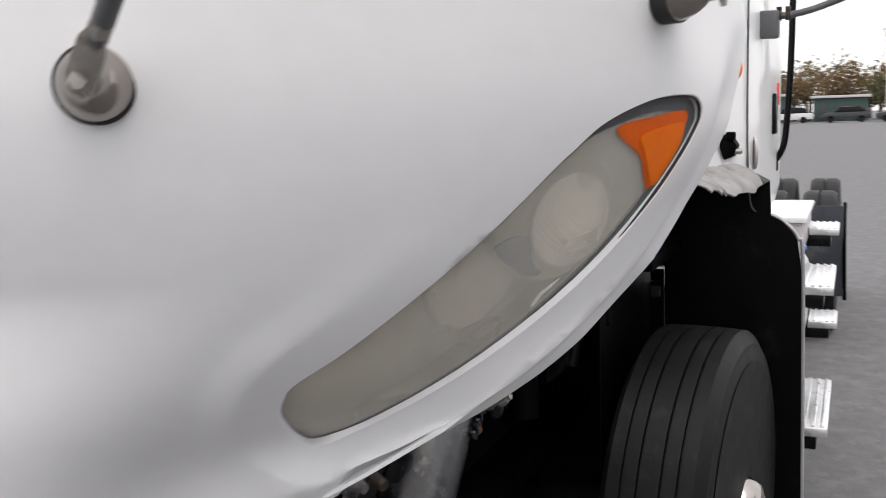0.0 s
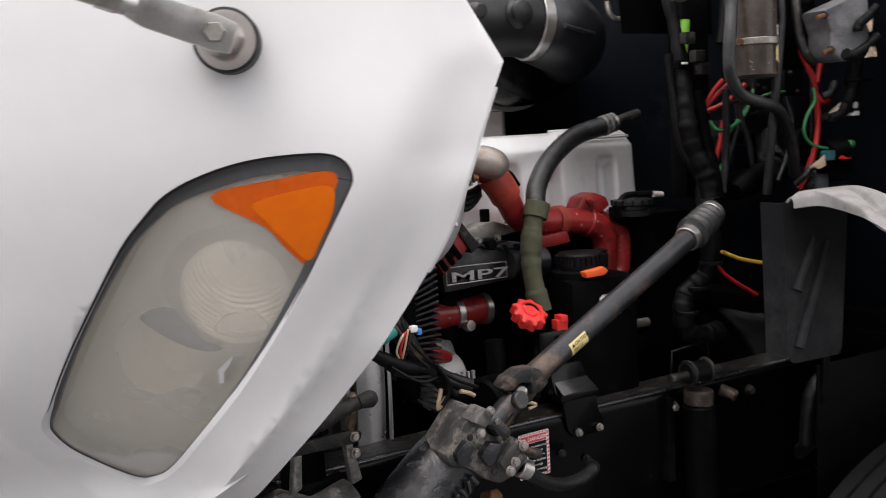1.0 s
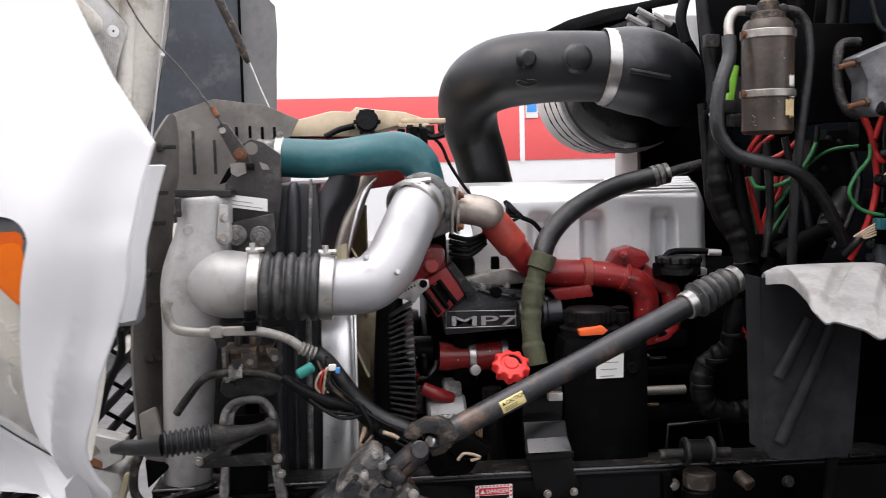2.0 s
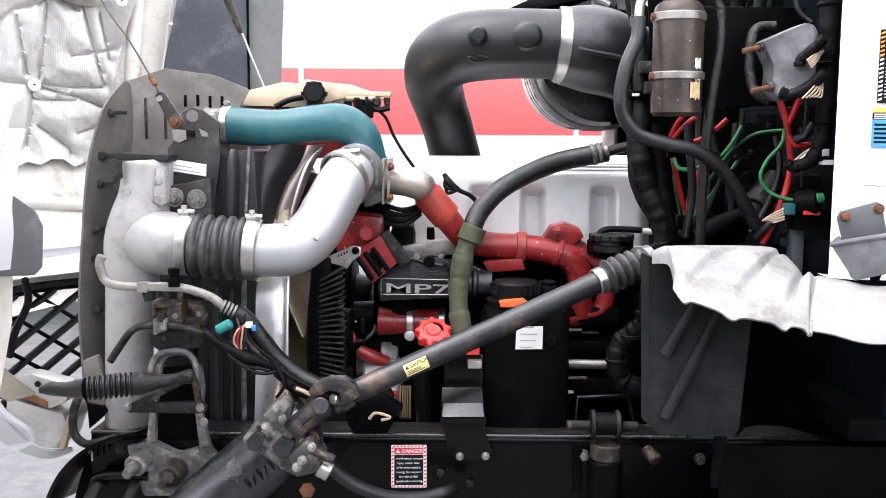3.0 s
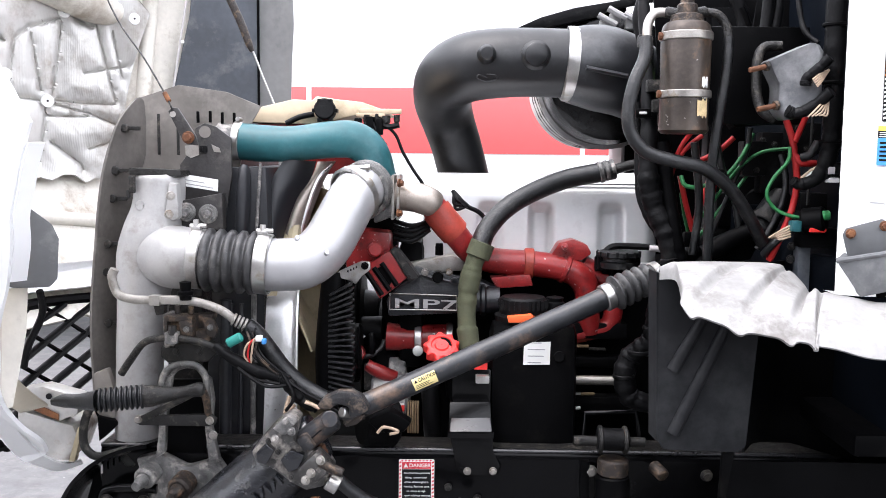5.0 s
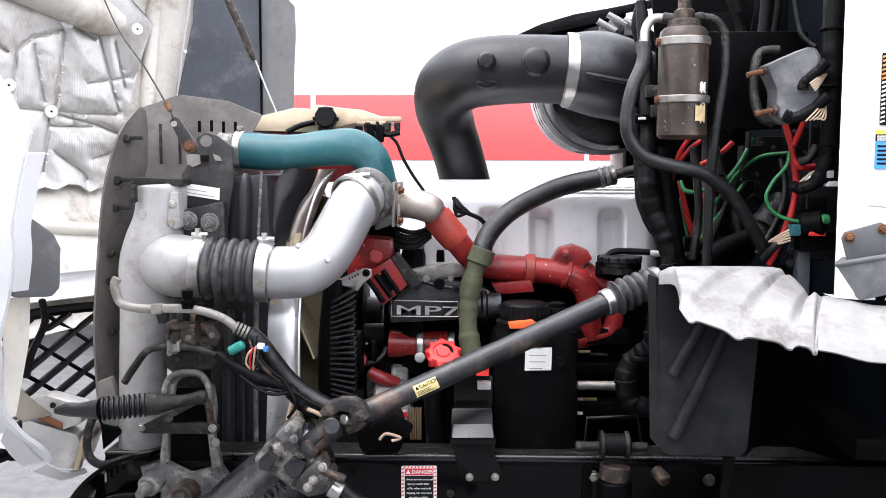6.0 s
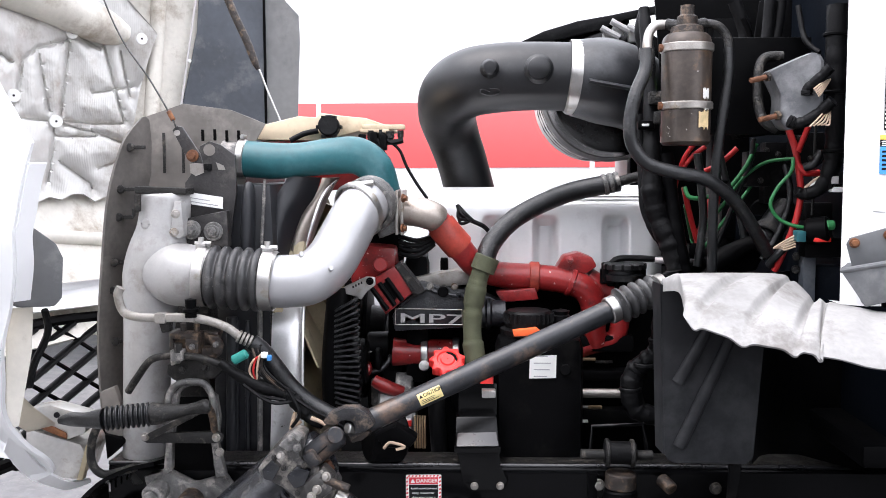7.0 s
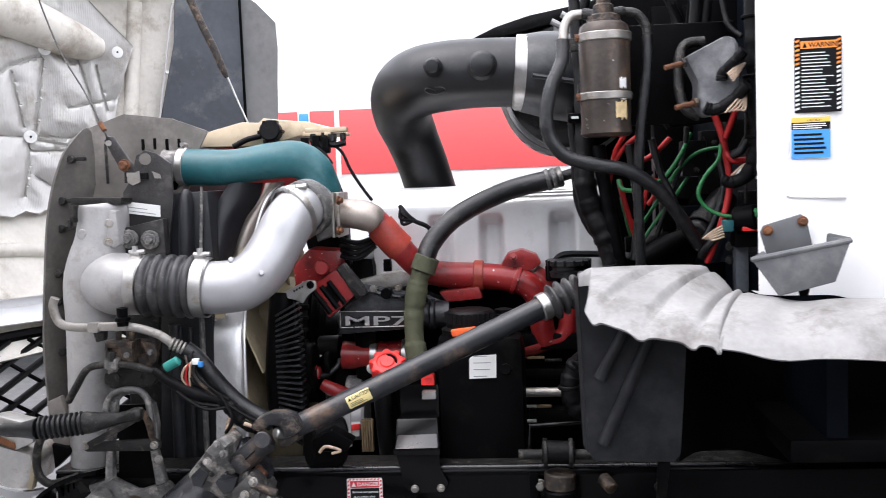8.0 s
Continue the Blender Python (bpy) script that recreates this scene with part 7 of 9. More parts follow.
    for depth, r, lobe in ((-0.016, 0.029, 0.002), (-0.012, 0.034, 0.0035), (0.006, 0.034, 0.0035), (0.010, 0.030, 0.002), (0.011, 0.022, 0.0), (0.008, 0.020, 0.0), (0.008, 0.015, 0.0), (0.011, 0.013, 0.0), (0.011, 0.001, 0.0)):
        ring_v = []
        for k in range(72):
            a = 2 * math.pi * k / 72
            q = r + lobe * math.cos(9 * a)
            ring_v.append(cap.verts.new(o + ax * depth + sx * q * math.cos(a) + sy * q * math.sin(a)))
        rings.append(ring_v)
    for r0, r1 in zip(rings, rings[1:]):
        for k in range(72):
            cap.faces.new((r0[k], r0[(k + 1) % 72], r1[(k + 1) % 72], r1[k]))
    k = part("oil_cap", cap, M_REDBR, e, "bright red lobed oil filler cap")
    part("filler_neck", tube([o + V((0, 0.0, 0)), o + V((0.02, 0.05, -0.03)), o + V((0.03, 0.10, -0.12))], 0.022, 14), M_BLACK, e)
    part("red_clip", join(box((0.112, 0.06, 1.241), (0.139, 0.08, 1.219), 0.002), box((0.119, 0.055, 1.25), (0.136, 0.08, 1.235), 0.002)), M_REDBR, e)
    # filter module
    f = part("filter_housing", box((0.143, 0.05, 1.319), (0.323, 0.15, 0.969), 0.030), M_BLACK, e, "black filter housing")
    o = V((0.213, 0.11, 1.327))
    part("filter_cap", lathe((o.x, o.y, 1.327), (o.x, o.y, 9), [(-0.012, 0.058), (0.0, 0.060), (0.004, 0.050), (0.012, 0.050), (0.016, 0.050), (0.034, 0.048), (0.038, 0.044), (0.038, 0.001)], 36), M_RUBBER, e, "black ribbed screw cap")
    for j in range(26):
        a = 2 * math.pi * j / 26
        part("cap_rib", box((o.x + 0.050 * math.cos(a) - 0.0025, o.y + 0.050 * math.sin(a) - 0.0025, o.z + 0.014), (o.x + 0.050 * math.cos(a) + 0.0025, o.y + 0.050 * math.sin(a) + 0.0025, o.z + 0.033), 0), M_RUBBER, e)
    part("small_cap", lathe((0.281, 0.13, 1.343), (0.281, .13, 9), [(-0.02, 0.018), (0.0, 0.020), (0.008, 0.020), (0.010, 0.016), (0.018, 0.019), (0.022, 0.001)], 20), M_RUBBER, e)
    part("orange_lever", slab([(0.177, 0.045, 1.332), (0.225, 0.045, 1.338), (0.236, 0.045, 1.329), (0.225, 0.045, 1.321), (0.18, 0.045, 1.32)], (0, 0.02, 0), 0.002), M_ORANGE, e, "orange plastic lever")
    lab = part("paper_label", slab([(0.212, 0.048, 1.274), (0.219, 0.048, 1.28), (0.266, 0.048, 1.282), (0.265, 0.048, 1.235), (0.211, 0.048, 1.234)], (0, -0.001, 0), 0), M_PAPER, f, "white printed label")
    for k in range(4):
        part("label_print", bars(V((0.22, 0.047, 1.237)) + V((0, 0, 0.0135 * k)), (1, 0, 0), (0, 0, 1), 0.038, 0.0034, 1, 0.0004, 4 + k), M_PRINT, lab)
    part("side_lug", cyl((0.284, 0.045, 1.252), (0.287, 0.08, 1.245), 0.012, 12, 0.002), M_BLACK, e)
    # pulleys, belt, alternator
    for a, b, r2, m2, w in (((-0.12, 0.24, 1.2297), (-0.1065, 0.24, 1.2307), 0.030, M_BLACK, ""), ((-0.1493, 0.2, 1.2252), (-0.1347, 0.2, 1.2231), 0.017, M_RED, ""), ((-0.0763, 0.25, 1.1643), (-0.0379, 0.25, 1.1643), 0.038, M_CASTGREY, ""), ((-0.1427, 0.28, 1.2539), (-0.0918, 0.28, 1.2549), 0.035, M_BLACK, "")):
        part("accessory", cyl(a, b, r2, 22, 0.003), m2, e)
    part("red_arm", tube([(-0.1224, 0.2, 1.1956), (-0.095, 0.2, 1.1809), (-0.0603, 0.21, 1.1663)], [0.013, 0.016, 0.014], 12), M_RED, e, "red tensioner arm")
    part("red_ball", lathe((-0.1446, 0.2, 1.2207), (-0.157, 0.41, 1.1757), [(0, 0.006), (0.004, 0.015), (0.012, 0.019), (0.03, 0.019), (0.034, 0.014), (0.08, 0.012)], 18), M_RED, e, "red dust cap")
    part("bent_lever", tube([(-0.1363, 0.22, 1.2088), (-0.1116, 0.22, 1.2141), (-0.0922, 0.23, 1.2304), (-0.0879, 0.24, 1.2412)], 0.006, 10), M_HOSE, e)
    for q0, q1 in (((-0.0926, 0.29, 1.215), (-0.0718, 0.32, 1.154)), ((-0.0722, 0.28, 1.1912), (-0.045, 0.31, 1.1474)), ((-0.139, 0.3, 1.1752), (-0.1062, 0.34, 1.1124))):
        part("tensioner_block", box(q0, q1, 0.004), M_CASTGREY, e)
    part("white_nut", lathe((-0.0099, 0.19, 1.2301), (-0.0149, 0.3, 1.2071), [(0, 0.005), (0.0005, 0.011), (0.012, 0.012), (0.014, 0.008)], 16), M_CLAMP, e)
    part("alternator", join(cyl((-0.1118, 0.23, 1.116), (-0.0299, 0.23, 1.1181), 0.055, 28, 0.006), *[box((-0.1016 + 0.012 * j, 0.122, 1.0771), (-0.1016 + 0.012 * j + 0.005, 0.13, 1.155), 0.0) for j in range(5)]), M_ALU, e, "grey finned alternator")
    part("belt", join(*[box((-0.0289 + 0.0052 * j, 0.135, 1.0615), (-0.0289 + 0.0052 * j + 0.0038, 0.15, 1.1301), 0.001) for j in range(5)]), M_BELT, e, "brown ribbed drive belt")
    part("hose", tube([(0.0172, 0.15, 1.2006), (0.0203, 0.15, 1.1391), (0.0244, 0.15, 1.0765), (0.0305, 0.16, 0.9987)], 0.02, 14), M_RUBBER, e)
    part("white_tag", slab([(-0.0648, 0.175, 1.1188), (-0.0371, 0.175, 1.1188), (-0.0402, 0.175, 1.0839), (-0.0617, 0.175, 1.0829)], (0, 0.01, 0), 0.002), M_PAPER, e)
    part("red_tag", slab([(-0.0648, 0.172, 1.1095), (-0.0371, 0.172, 1.1126), (-0.0371, 0.172, 1.0993), (-0.0628, 0.172, 1.0972)], (0, 0.004, 0), 0.001), M_REDBR, e)
    part("dark_boss", cyl((-0.184, 0.2, 1.237), (-0.134, 0.2, 1.238), 0.05, 20, 0.004), M_BLACK, e)
    part("grey_tie", slab([(-0.1972, 0.24, 1.2262), (-0.164, 0.24, 1.2402), (-0.1393, 0.24, 1.2552), (-0.1286, 0.24, 1.2509), (-0.1575, 0.24, 1.2295), (-0.1918, 0.24, 1.2166)], (0, 0.004, 0), 0.001), M_GREYEND, e, "loose grey cable tie")
    # behind: rear accessory shelf
    part("fuel_rail", cyl((0.313, 0.14, 1.183), (0.421, 0.14, 1.182), 0.010, 14, 0.002), M_STEEL, e)
    for q, m2 in (((0.357, 0.15, 1.144), M_BELT), ((0.346, 0.18, 1.243), M_BELT), ((0.383, 0.18, 1.237), M_DUSTY), ((0.326, 0.14, 1.147), M_CLAMP), ((0.325, 0.13, 1.118), M_PAPER), ((0.368, 0.2, 1.195), M_BLACK)):
        part("connector", box((q[0] - 0.018, q[1] + 0.02, q[2] - 0.0025), (q[0] + 0.018, q[1] + 0.03, q[2] + 0.0025), 0.001), m2, e)
    for a, b in (((0.317, 0.2, 1.295), (0.447, 0.2, 1.259)), ((0.312, 0.2, 1.219), (0.461, 0.2, 1.196)), ((0.327, 0.2, 1.131), (0.477, 0.2, 1.095))):
        part("cable_duct", box(a, (b[0], b[1] + 0.04, b[2]), 0.006), M_BLACK, e)
    for k in range(6):
        x = 0.38 + 0.016 * k
        part("sensor", cyl((x, 0.20, zb - 0.01 - 0.006 * (k % 3)), (x, 0.20, zb + 0.022 + 0.006 * (k % 2)), 0.009, 10, 0.002), M_BLACK, e)
    part("sensor_bar", tube([(0.388, 0.19, 1.445), (0.408, 0.19, 1.464), (0.457, 0.19, 1.465), (0.505, 0.19, 1.462)], 0.007, 8), M_RUBBER, e)
    part("sensor_tip", cyl((0.486, 0.185, 1.462), (0.513, 0.185, 1.46), 0.007, 10), M_GREYEND, e)
    part("sensor_base", box((0.376, 0.17, 1.447), (0.466, 0.2, 1.415), 0.004), M_BLACK, e)
    q = V((0.42, 0.18, 1.432))
    knob = part("sensor_knob", lathe(q, q + V((0, 0, 1)), [(-0.012, 0.040), (0.0, 0.042), (0.003, 0.036), (0.010, 0.036), (0.013, 0.046), (0.022, 0.046), (0.025, 0.040), (0.026, 0.001)], 32), M_HOSE, e, "black ribbed sensor body")
    for k in range(14):
        a = 2 * math.pi * k / 14
        part("knob_rib", box(q + V((0.045 * math.cos(a) - 0.003, 0.045 * math.sin(a) - 0.003, 0.012)), q + V((0.045 * math.cos(a) + 0.003, 0.045 * math.sin(a) + 0.003, 0.024)), 0.001), M_RUBBER, knob)
    # injector harness
    part("harness_clip", tube([(0.063, 0.22, 1.58), (0.075, 0.21, 1.556), (0.098, 0.21, 1.544), (0.122, 0.215, 1.532), (0.143, 0.22, 1.507)], 0.005, 8), M_RUBBER, e)
    part("harness_knot", join(*[tube([(0.067, 0.21, 1.577), (0.076 + 0.01 * math.cos(j), .20, 1.55 + 0.012 * math.sin(j)), (0.095, 0.205, 1.548)], 0.004, 6) for j in range(5)]), M_RUBBER, e)
    for j in range(4):
        z = 0.012 * j
        part("engine_wire", tube([V((-0.061, 0.17, 1.515)) - V((0, 0, z)), V((-0.022, 0.16, 1.506)) - V((0, 0, z * 0.9)), V((0.014, 0.17, 1.516)) - V((0, 0, z * 0.5))], 0.0055, 8), M_RUBBER, e)
    for q in ((0.035, 0.19, 1.441), (-0.045, 0.18, 1.472)):
        part("sensor_plug", join(cyl(q, (q[0], q[1], q[2] + 0.02), 0.010, 6), box((q[0] - 0.008, q[1] - 0.008, q[2] + 0.01), (q[0] + 0.008, q[1] + 0.008, q[2] + 0.026), 0.002)), M_BLACK, e)
    return e


engine()


def olive_hose():
    h = thing("dryer_hose", (0.25, 0.2, 1.5), "black rubber hose running into an olive braided sleeve", "hose")
    part("hose", tube([(0.122, 0.13, 1.466), (0.136, 0.145, 1.501), (0.175, 0.165, 1.544), (0.23, 0.19, 1.577), (0.305, 0.22, 1.606), (0.379, 0.225, 1.622), (0.413, 0.225, 1.629)], 0.021, 18, 8), M_HOSE, h)
    part("sleeve", taped([(0.122, 0.13, 1.463), (0.108, 0.125, 1.425), (0.097, 0.12, 1.366), (0.096, 0.11, 1.308), (0.103, 0.1, 1.256)], 0.021, 4, 18), M_OLIVE, h, "olive green braided sleeve")
    part("sleeve_end", ring((0.128, 0.13, 1.475), (0.116, 0.127, 1.444), 0.026, 0.004), M_OLIVE, h)
    for k in range(3):
        q = V((0.379, 0.225, 1.622)) + V((0.013, 0, 0.0035)) * k
        part("crimp", ring(q, q + V((0.009, 0, 0.0024)), 0.0235 - 0.001 * k, 0.004), M_CASTGREY, h, "crimped steel collar")
    part("pipe", tube([(0.413, 0.225, 1.629), (0.445, 0.225, 1.638), (0.489, 0.23, 1.647)], 0.011, 12), M_DUSTY, h)


olive_hose()

# ---- frame fittings and steering ----
def danger(t, o, r, u, w, h, n):
    part("backing", plate(o, r, u, w, h, 0.0008, 0.003), M_PAPER, t)
    o = o + n * 0.0008
    for k in range(11):
        for side in (0.01, 0.93):
            part("red_dash", slab([tuple(o + r * w * (side + a) + u * h * (0.02 + k * 0.088 + b)) for a, b in ((0, 0), (0.06, 0.02), (0.06, 0.06), (0, 0.04))], tuple(n * 0.0003), 0), M_PRED, t)
    for k in range(9):
        for side in (0.008, 0.955):
            part("red_dash", slab([tuple(o + r * w * (0.06 + k * 0.10 + a) + u * h * (side + b)) for a, b in ((0, 0), (0.05, 0), (0.07, 0.036), (0.02, 0.036))], tuple(n * 0.0003), 0), M_PRED, t)
    part("header", plate(o + r * w * 0.09 + u * h * 0.78, r, u, w * 0.82, h * 0.16, 0.0003), M_PRED, t, "red header")
    lettering("DANGER", o + r * w * 0.29 + u * h * 0.822, r, u, h * 0.085, M_PAPER, t, 0.0008, bold=0.015)
    part("danger_sign", slab([tuple(o + n * 0.0005 + r * w * a + u * h * b) for a, b in ((0.13, 0.815), (0.26, 0.815), (0.195, 0.91))], tuple(n * 0.0003), 0), M_PAPER, t)
    part("body", plate(o + r * w * 0.09 + u * h * 0.055, r, u, w * 0.82, h * 0.715, 0.0003), M_INK, t)
    for k, line in enumerate(("Avoid serious personal", "injury, remain clear", "of fan when engine is", "running. Fan may start", "to rotate at high", "speed without warning.")):
        lettering(line, o + n * 0.0003 + r * w * (0.50 - 0.0163 * len(line)) + u * h * (0.665 - 0.106 * k), r, u, h * 0.046, M_PAPER, t, 0.0004, bold=0.012, wide=0.98)


decal("danger_label", "red, white and black danger label on the frame rail", (-0.037, -0.003, 1.049), (0.034, -0.003, 1.05), (-0.037, -0.003, 0.961), danger)


def engine_mount():
    m = thing("engine_mount", (0.1, 0.0, 1.05), "gloss black steel engine mount bracket bolted to the rail", "bracket")
    part("tower", slab([(0.063, 0.03, 1.159), (0.145, 0.03, 1.16), (0.15, 0, 1.105), (0.061, 0, 1.103)], (0, 0.05, 0), 0.004), M_GLOSS, m)
    part("sloped_plate", slab([(0.068, 0.03, 1.14), (0.143, 0.03, 1.142), (0.148, -0.016, 1.112), (0.064, -0.016, 1.111)], (0, 0.008, 0.002), 0.002), M_SHEEN, m, "polished sloping plate")
    part("plate_hole", cyl((0.1, 0.022, 1.136), (0.1, 0.03, 1.134), 0.006, 12), M_INK, m)
    part("front_plate", slab([(0.063, -0.01, 1.106), (0.149, -0.01, 1.108), (0.152, -0.01, 1.068), (0.167, -0.01, 1.039), (0.158, -0.01, 1.021), (0.092, -0.01, 1.02), (0.076, -0.01, 1.037), (0.072, -0.01, 1.066)], (0, 0.008, 0), 0.003), M_GLOSS, m)
    for q in ((0.1, -0.012, 1.03), (0.151, -0.012, 1.031)):
        bolt("bolt", q, (0, -1, 0), 0.008, m, M_STEEL)
    part("cross_lip", box((0.06, -0.014, 1.111), (0.152, 0.02, 1.097), 0.002), M_GLOSS, m)
    part("stem", box((0.066, 0.06, 1.222), (0.148, 0.12, 1.13), 0.008), M_GLOSS, m)
    part("silver_nut", box((0.115, 0.04, 1.211), (0.143, 0.06, 1.195), 0.002), M_CLAMP, m)


engine_mount()


def shock():
    s = thing("shock_absorber", (0.38, -0.03, 1.0), "black shock absorber in a steel loop with a rusty collar", "shock absorber")
    a, b, c, d = (0.326, -0.03, 1.105), (0.329, -0.03, 1.157), (0.427, -0.03, 1.162), (0.437, -0.03, 1.099)
    part("loop", tube([a, b, c, d], 0.0045, 10, 1), M_GLOSS, s, "welded steel loop")
    part("bushing", cyl((0.35, -0.05, 1.112), (0.411, -0.05, 1.11), 0.022, 22, 0.003), M_RUBBER, s)
    for x in ((0.356, -0.05, 1.111), (0.404, -0.05, 1.11)):
        part("bushing_ring", ring((x[0] - 0.004, x[1], x[2]), (x[0] + 0.004, x[1], x[2]), 0.027, 0.006), M_DUSTY, s)
    part("pin", cyl((0.305, -0.05, 1.108), (0.444, -0.05, 1.106), 0.010, 12, 0.002), M_DUSTY, s)
    part("collar", cyl((0.383, -0.05, 1.073), (0.382, -0.05, 1.041), 0.030, 22, 0.003), M_RUSTDK, s, "rusty collar")
    part("tube", cyl((0.382, -0.05, 1.041), (0.387, -0.05, 0.844), 0.033, 22, 0.003), M_BLACK, s)
    part("post", box((0.324, 0, 1.056), (0.342, -0.02, 0.877), 0.002), M_BLACK, s)
    bolt("bolt", (0.345, -0.012, 1.035), (0, -1, 0), 0.012, s)
    part("lug", cyl((0.464, -0.03, 1.054), (0.48, -0.06, 1.042), 0.013, 14, 0.003), M_RUSTDK, s)
    h = thing("brake_hose", (0.65, -0.1, 0.95), "black rubber brake hose looping beside the rail", "hose")
    part("hose", tube([(0.647, -0.1, 0.917), (0.634, -0.12, 1.013), (0.648, -0.13, 1.055), (0.68, -0.12, 1.047), (0.7, -0.1, 0.996), (0.724, -0.05, 0.897), (0.744, 0.005, 0.844)], 0.017, 14), M_HOSE, h)


shock()


def steering():
    s = thing("steering_shaft", (0.15, -0.1, 1.2), "grey-black steering shaft with a rubber boot and rust marks", "steering shaft")
    a, b = V((-0.128, -0.135, 1.178)), V((0.359, -0.055, 1.389))
    part("tube", tube([a, a.lerp(b, 0.3), a.lerp(b, 0.7), b], 0.021, 24, 2), M_SHAFT, s)
    d = (b - a).normalized()
    part("end_collar", ring(a - d * 0.008, a + d * 0.030, 0.025, 0.006), M_JOINT, s)
    e = V((0.464, -0.02, 1.431))
    w = (e - b).normalized()
    L = (e - b).length
    prof = [(-0.006, 0.022)]
    for k in range(5):
        prof += [(L * (0.13 + 0.15 * k), 0.0235), (L * (0.145 + 0.15 * k), 0.0255), (L * (0.185 + 0.15 * k), 0.0345 - 0.0009 * k), (L * (0.215 + 0.15 * k), 0.0345 - 0.0009 * k), (L * (0.255 + 0.15 * k), 0.0255)]
    prof += [(L * 0.9, 0.024), (L, 0.023)]
    part("boot", lathe(b, e, prof, 32), M_BELLOWS, s, "ribbed rubber boot", 60)
    part("clamp", ring(b - w * 0.006, b + w * 0.012, 0.0262, 0.004), M_CLAMP, s)
    part("clamp", ring(e - w * 0.012, e + w * 0.002, 0.027, 0.004), M_CLAMP, s)
    part("upper_shaft", tube([e, V((0.517, 0.05, 1.445)), V((0.60, 0.12, 1.50)), V((0.74, 0.16, 1.56))], 0.022, 16), M_RUBBER, s)
    # caution label, bent round the tube
    mid = a.lerp(b, 0.295)
    n0 = V((0, -1, 0))
    up = n0.cross(d).normalized()
    if up.z < 0:
        up = -up
    out = d.cross(up)
    out = out if out.y < 0 else -out

    def wrap(u, v):
        t = -0.6 + 1.1 * v
        return tuple(mid + d * (u - 0.5) * 0.046 + (out * math.cos(t) + up * math.sin(t)) * (0.021 + 0.0012))

    c = part("caution_label", grid(wrap, 4, 8, 0.0005), M_PALEYEL, s, "small yellow caution label")
    lettering("CAUTION", mid - d * 0.012 + up * 0.0020 + out * (0.021 + 0.0008), tuple(d), tuple(up), 0.0068, M_INK, c, 0.0020, bold=0.02, wide=0.86)
    part("caution_sign", slab([tuple(mid + out * 0.0235 + d * a + up * b) for a, b in ((-0.020, 0.002), (-0.0135, 0.002), (-0.0168, 0.0086))], tuple(out * 0.0004), 0), M_INK, c)
    part("label_print", bars(mid - d * 0.019 - up * 0.0095 + out * (0.021 + 0.0012), tuple(d), tuple(up), 0.038, 0.008, 3, 0.0004, 7, 0.3), M_INK, c)
    # universal joint
    j = part("yoke", slab([(-0.176, -0.175, 1.201), (-0.162, -0.175, 1.216), (-0.136, -0.175, 1.227), (-0.111, -0.175, 1.227), (-0.093, -0.175, 1.218), (-0.08, -0.175, 1.196), (-0.097, -0.175, 1.183), (-0.116, -0.175, 1.179), (-0.118, -0.175, 1.2), (-0.137, -0.175, 1.205), (-0.153, -0.175, 1.194), (-0.168, -0.175, 1.194)], (0, 0.035, 0), 0.008), M_JOINT, s, "grimy forged yoke of the universal joint")
    part("lower_prong", slab([(-0.133, -0.155, 1.168), (-0.105, -0.155, 1.184), (-0.086, -0.155, 1.178), (-0.105, -0.155, 1.161), (-0.127, -0.155, 1.155)], (0, 0.03, 0), 0.007), M_RUSTDK, j, "rust-brown prong")
    part("cross_pin", cyl((-0.132, -0.165, 1.188), (-0.119, -0.15, 1.182), 0.010, 14, 0.002), M_CLAMP, j)
    part("lower_yoke", cyl((-0.202, -0.165, 1.131), (-0.143, -0.165, 1.178), 0.0215, 22, 0.006), M_SHAFT, j)
    part("end_disc", cyl((-0.149, -0.192, 1.182), (-0.151, -0.18, 1.179), 0.0155, 20, 0.002), M_SHAFT, j)
    part("yoke_slot", tube([(-0.189, -0.187, 1.14), (-0.165, -0.187, 1.161)], 0.0016, 6), M_INK, j)
    part("rust_lump", lathe((-0.176, -0.15, 1.121), (-0.169, -0.15, 1.109), [(0, 0.006), (0.004, 0.011), (0.012, 0.010), (0.016, 0.004)], 10), M_RUST, j)
    part("joint_bolt", cyl((-0.167, -0.155, 1.109), (-0.172, -0.12, 1.097), 0.010, 10, 0.002), M_RUST, j)
    g = thing("steering_gear", (-0.25, -0.1, 1.0), "grimy black steering gear housing", "steering gear")
    part("housing", tube([(-0.181, -0.11, 1.127), (-0.229, -0.11, 1.093), (-0.316, -0.11, 1.014), (-0.393, -0.11, 0.94), (-0.448, -0.11, 0.888)], [0.045, 0.060, 0.066, 0.068, 0.066], 24), M_GEAR, g)
    part("valve_body", slab([(-0.295, -0.185, 1.116), (-0.257, -0.185, 1.16), (-0.229, -0.185, 1.18), (-0.21, -0.185, 1.169), (-0.215, -0.185, 1.139), (-0.181, -0.185, 1.118), (-0.148, -0.185, 1.076), (-0.159, -0.185, 1.054), (-0.194, -0.185, 1.045), (-0.224, -0.185, 1.061), (-0.257, -0.185, 1.087), (-0.285, -0.185, 1.095)], (0, 0.09, 0), 0.010), M_GEARFACE, g, "dust-caked valve body")
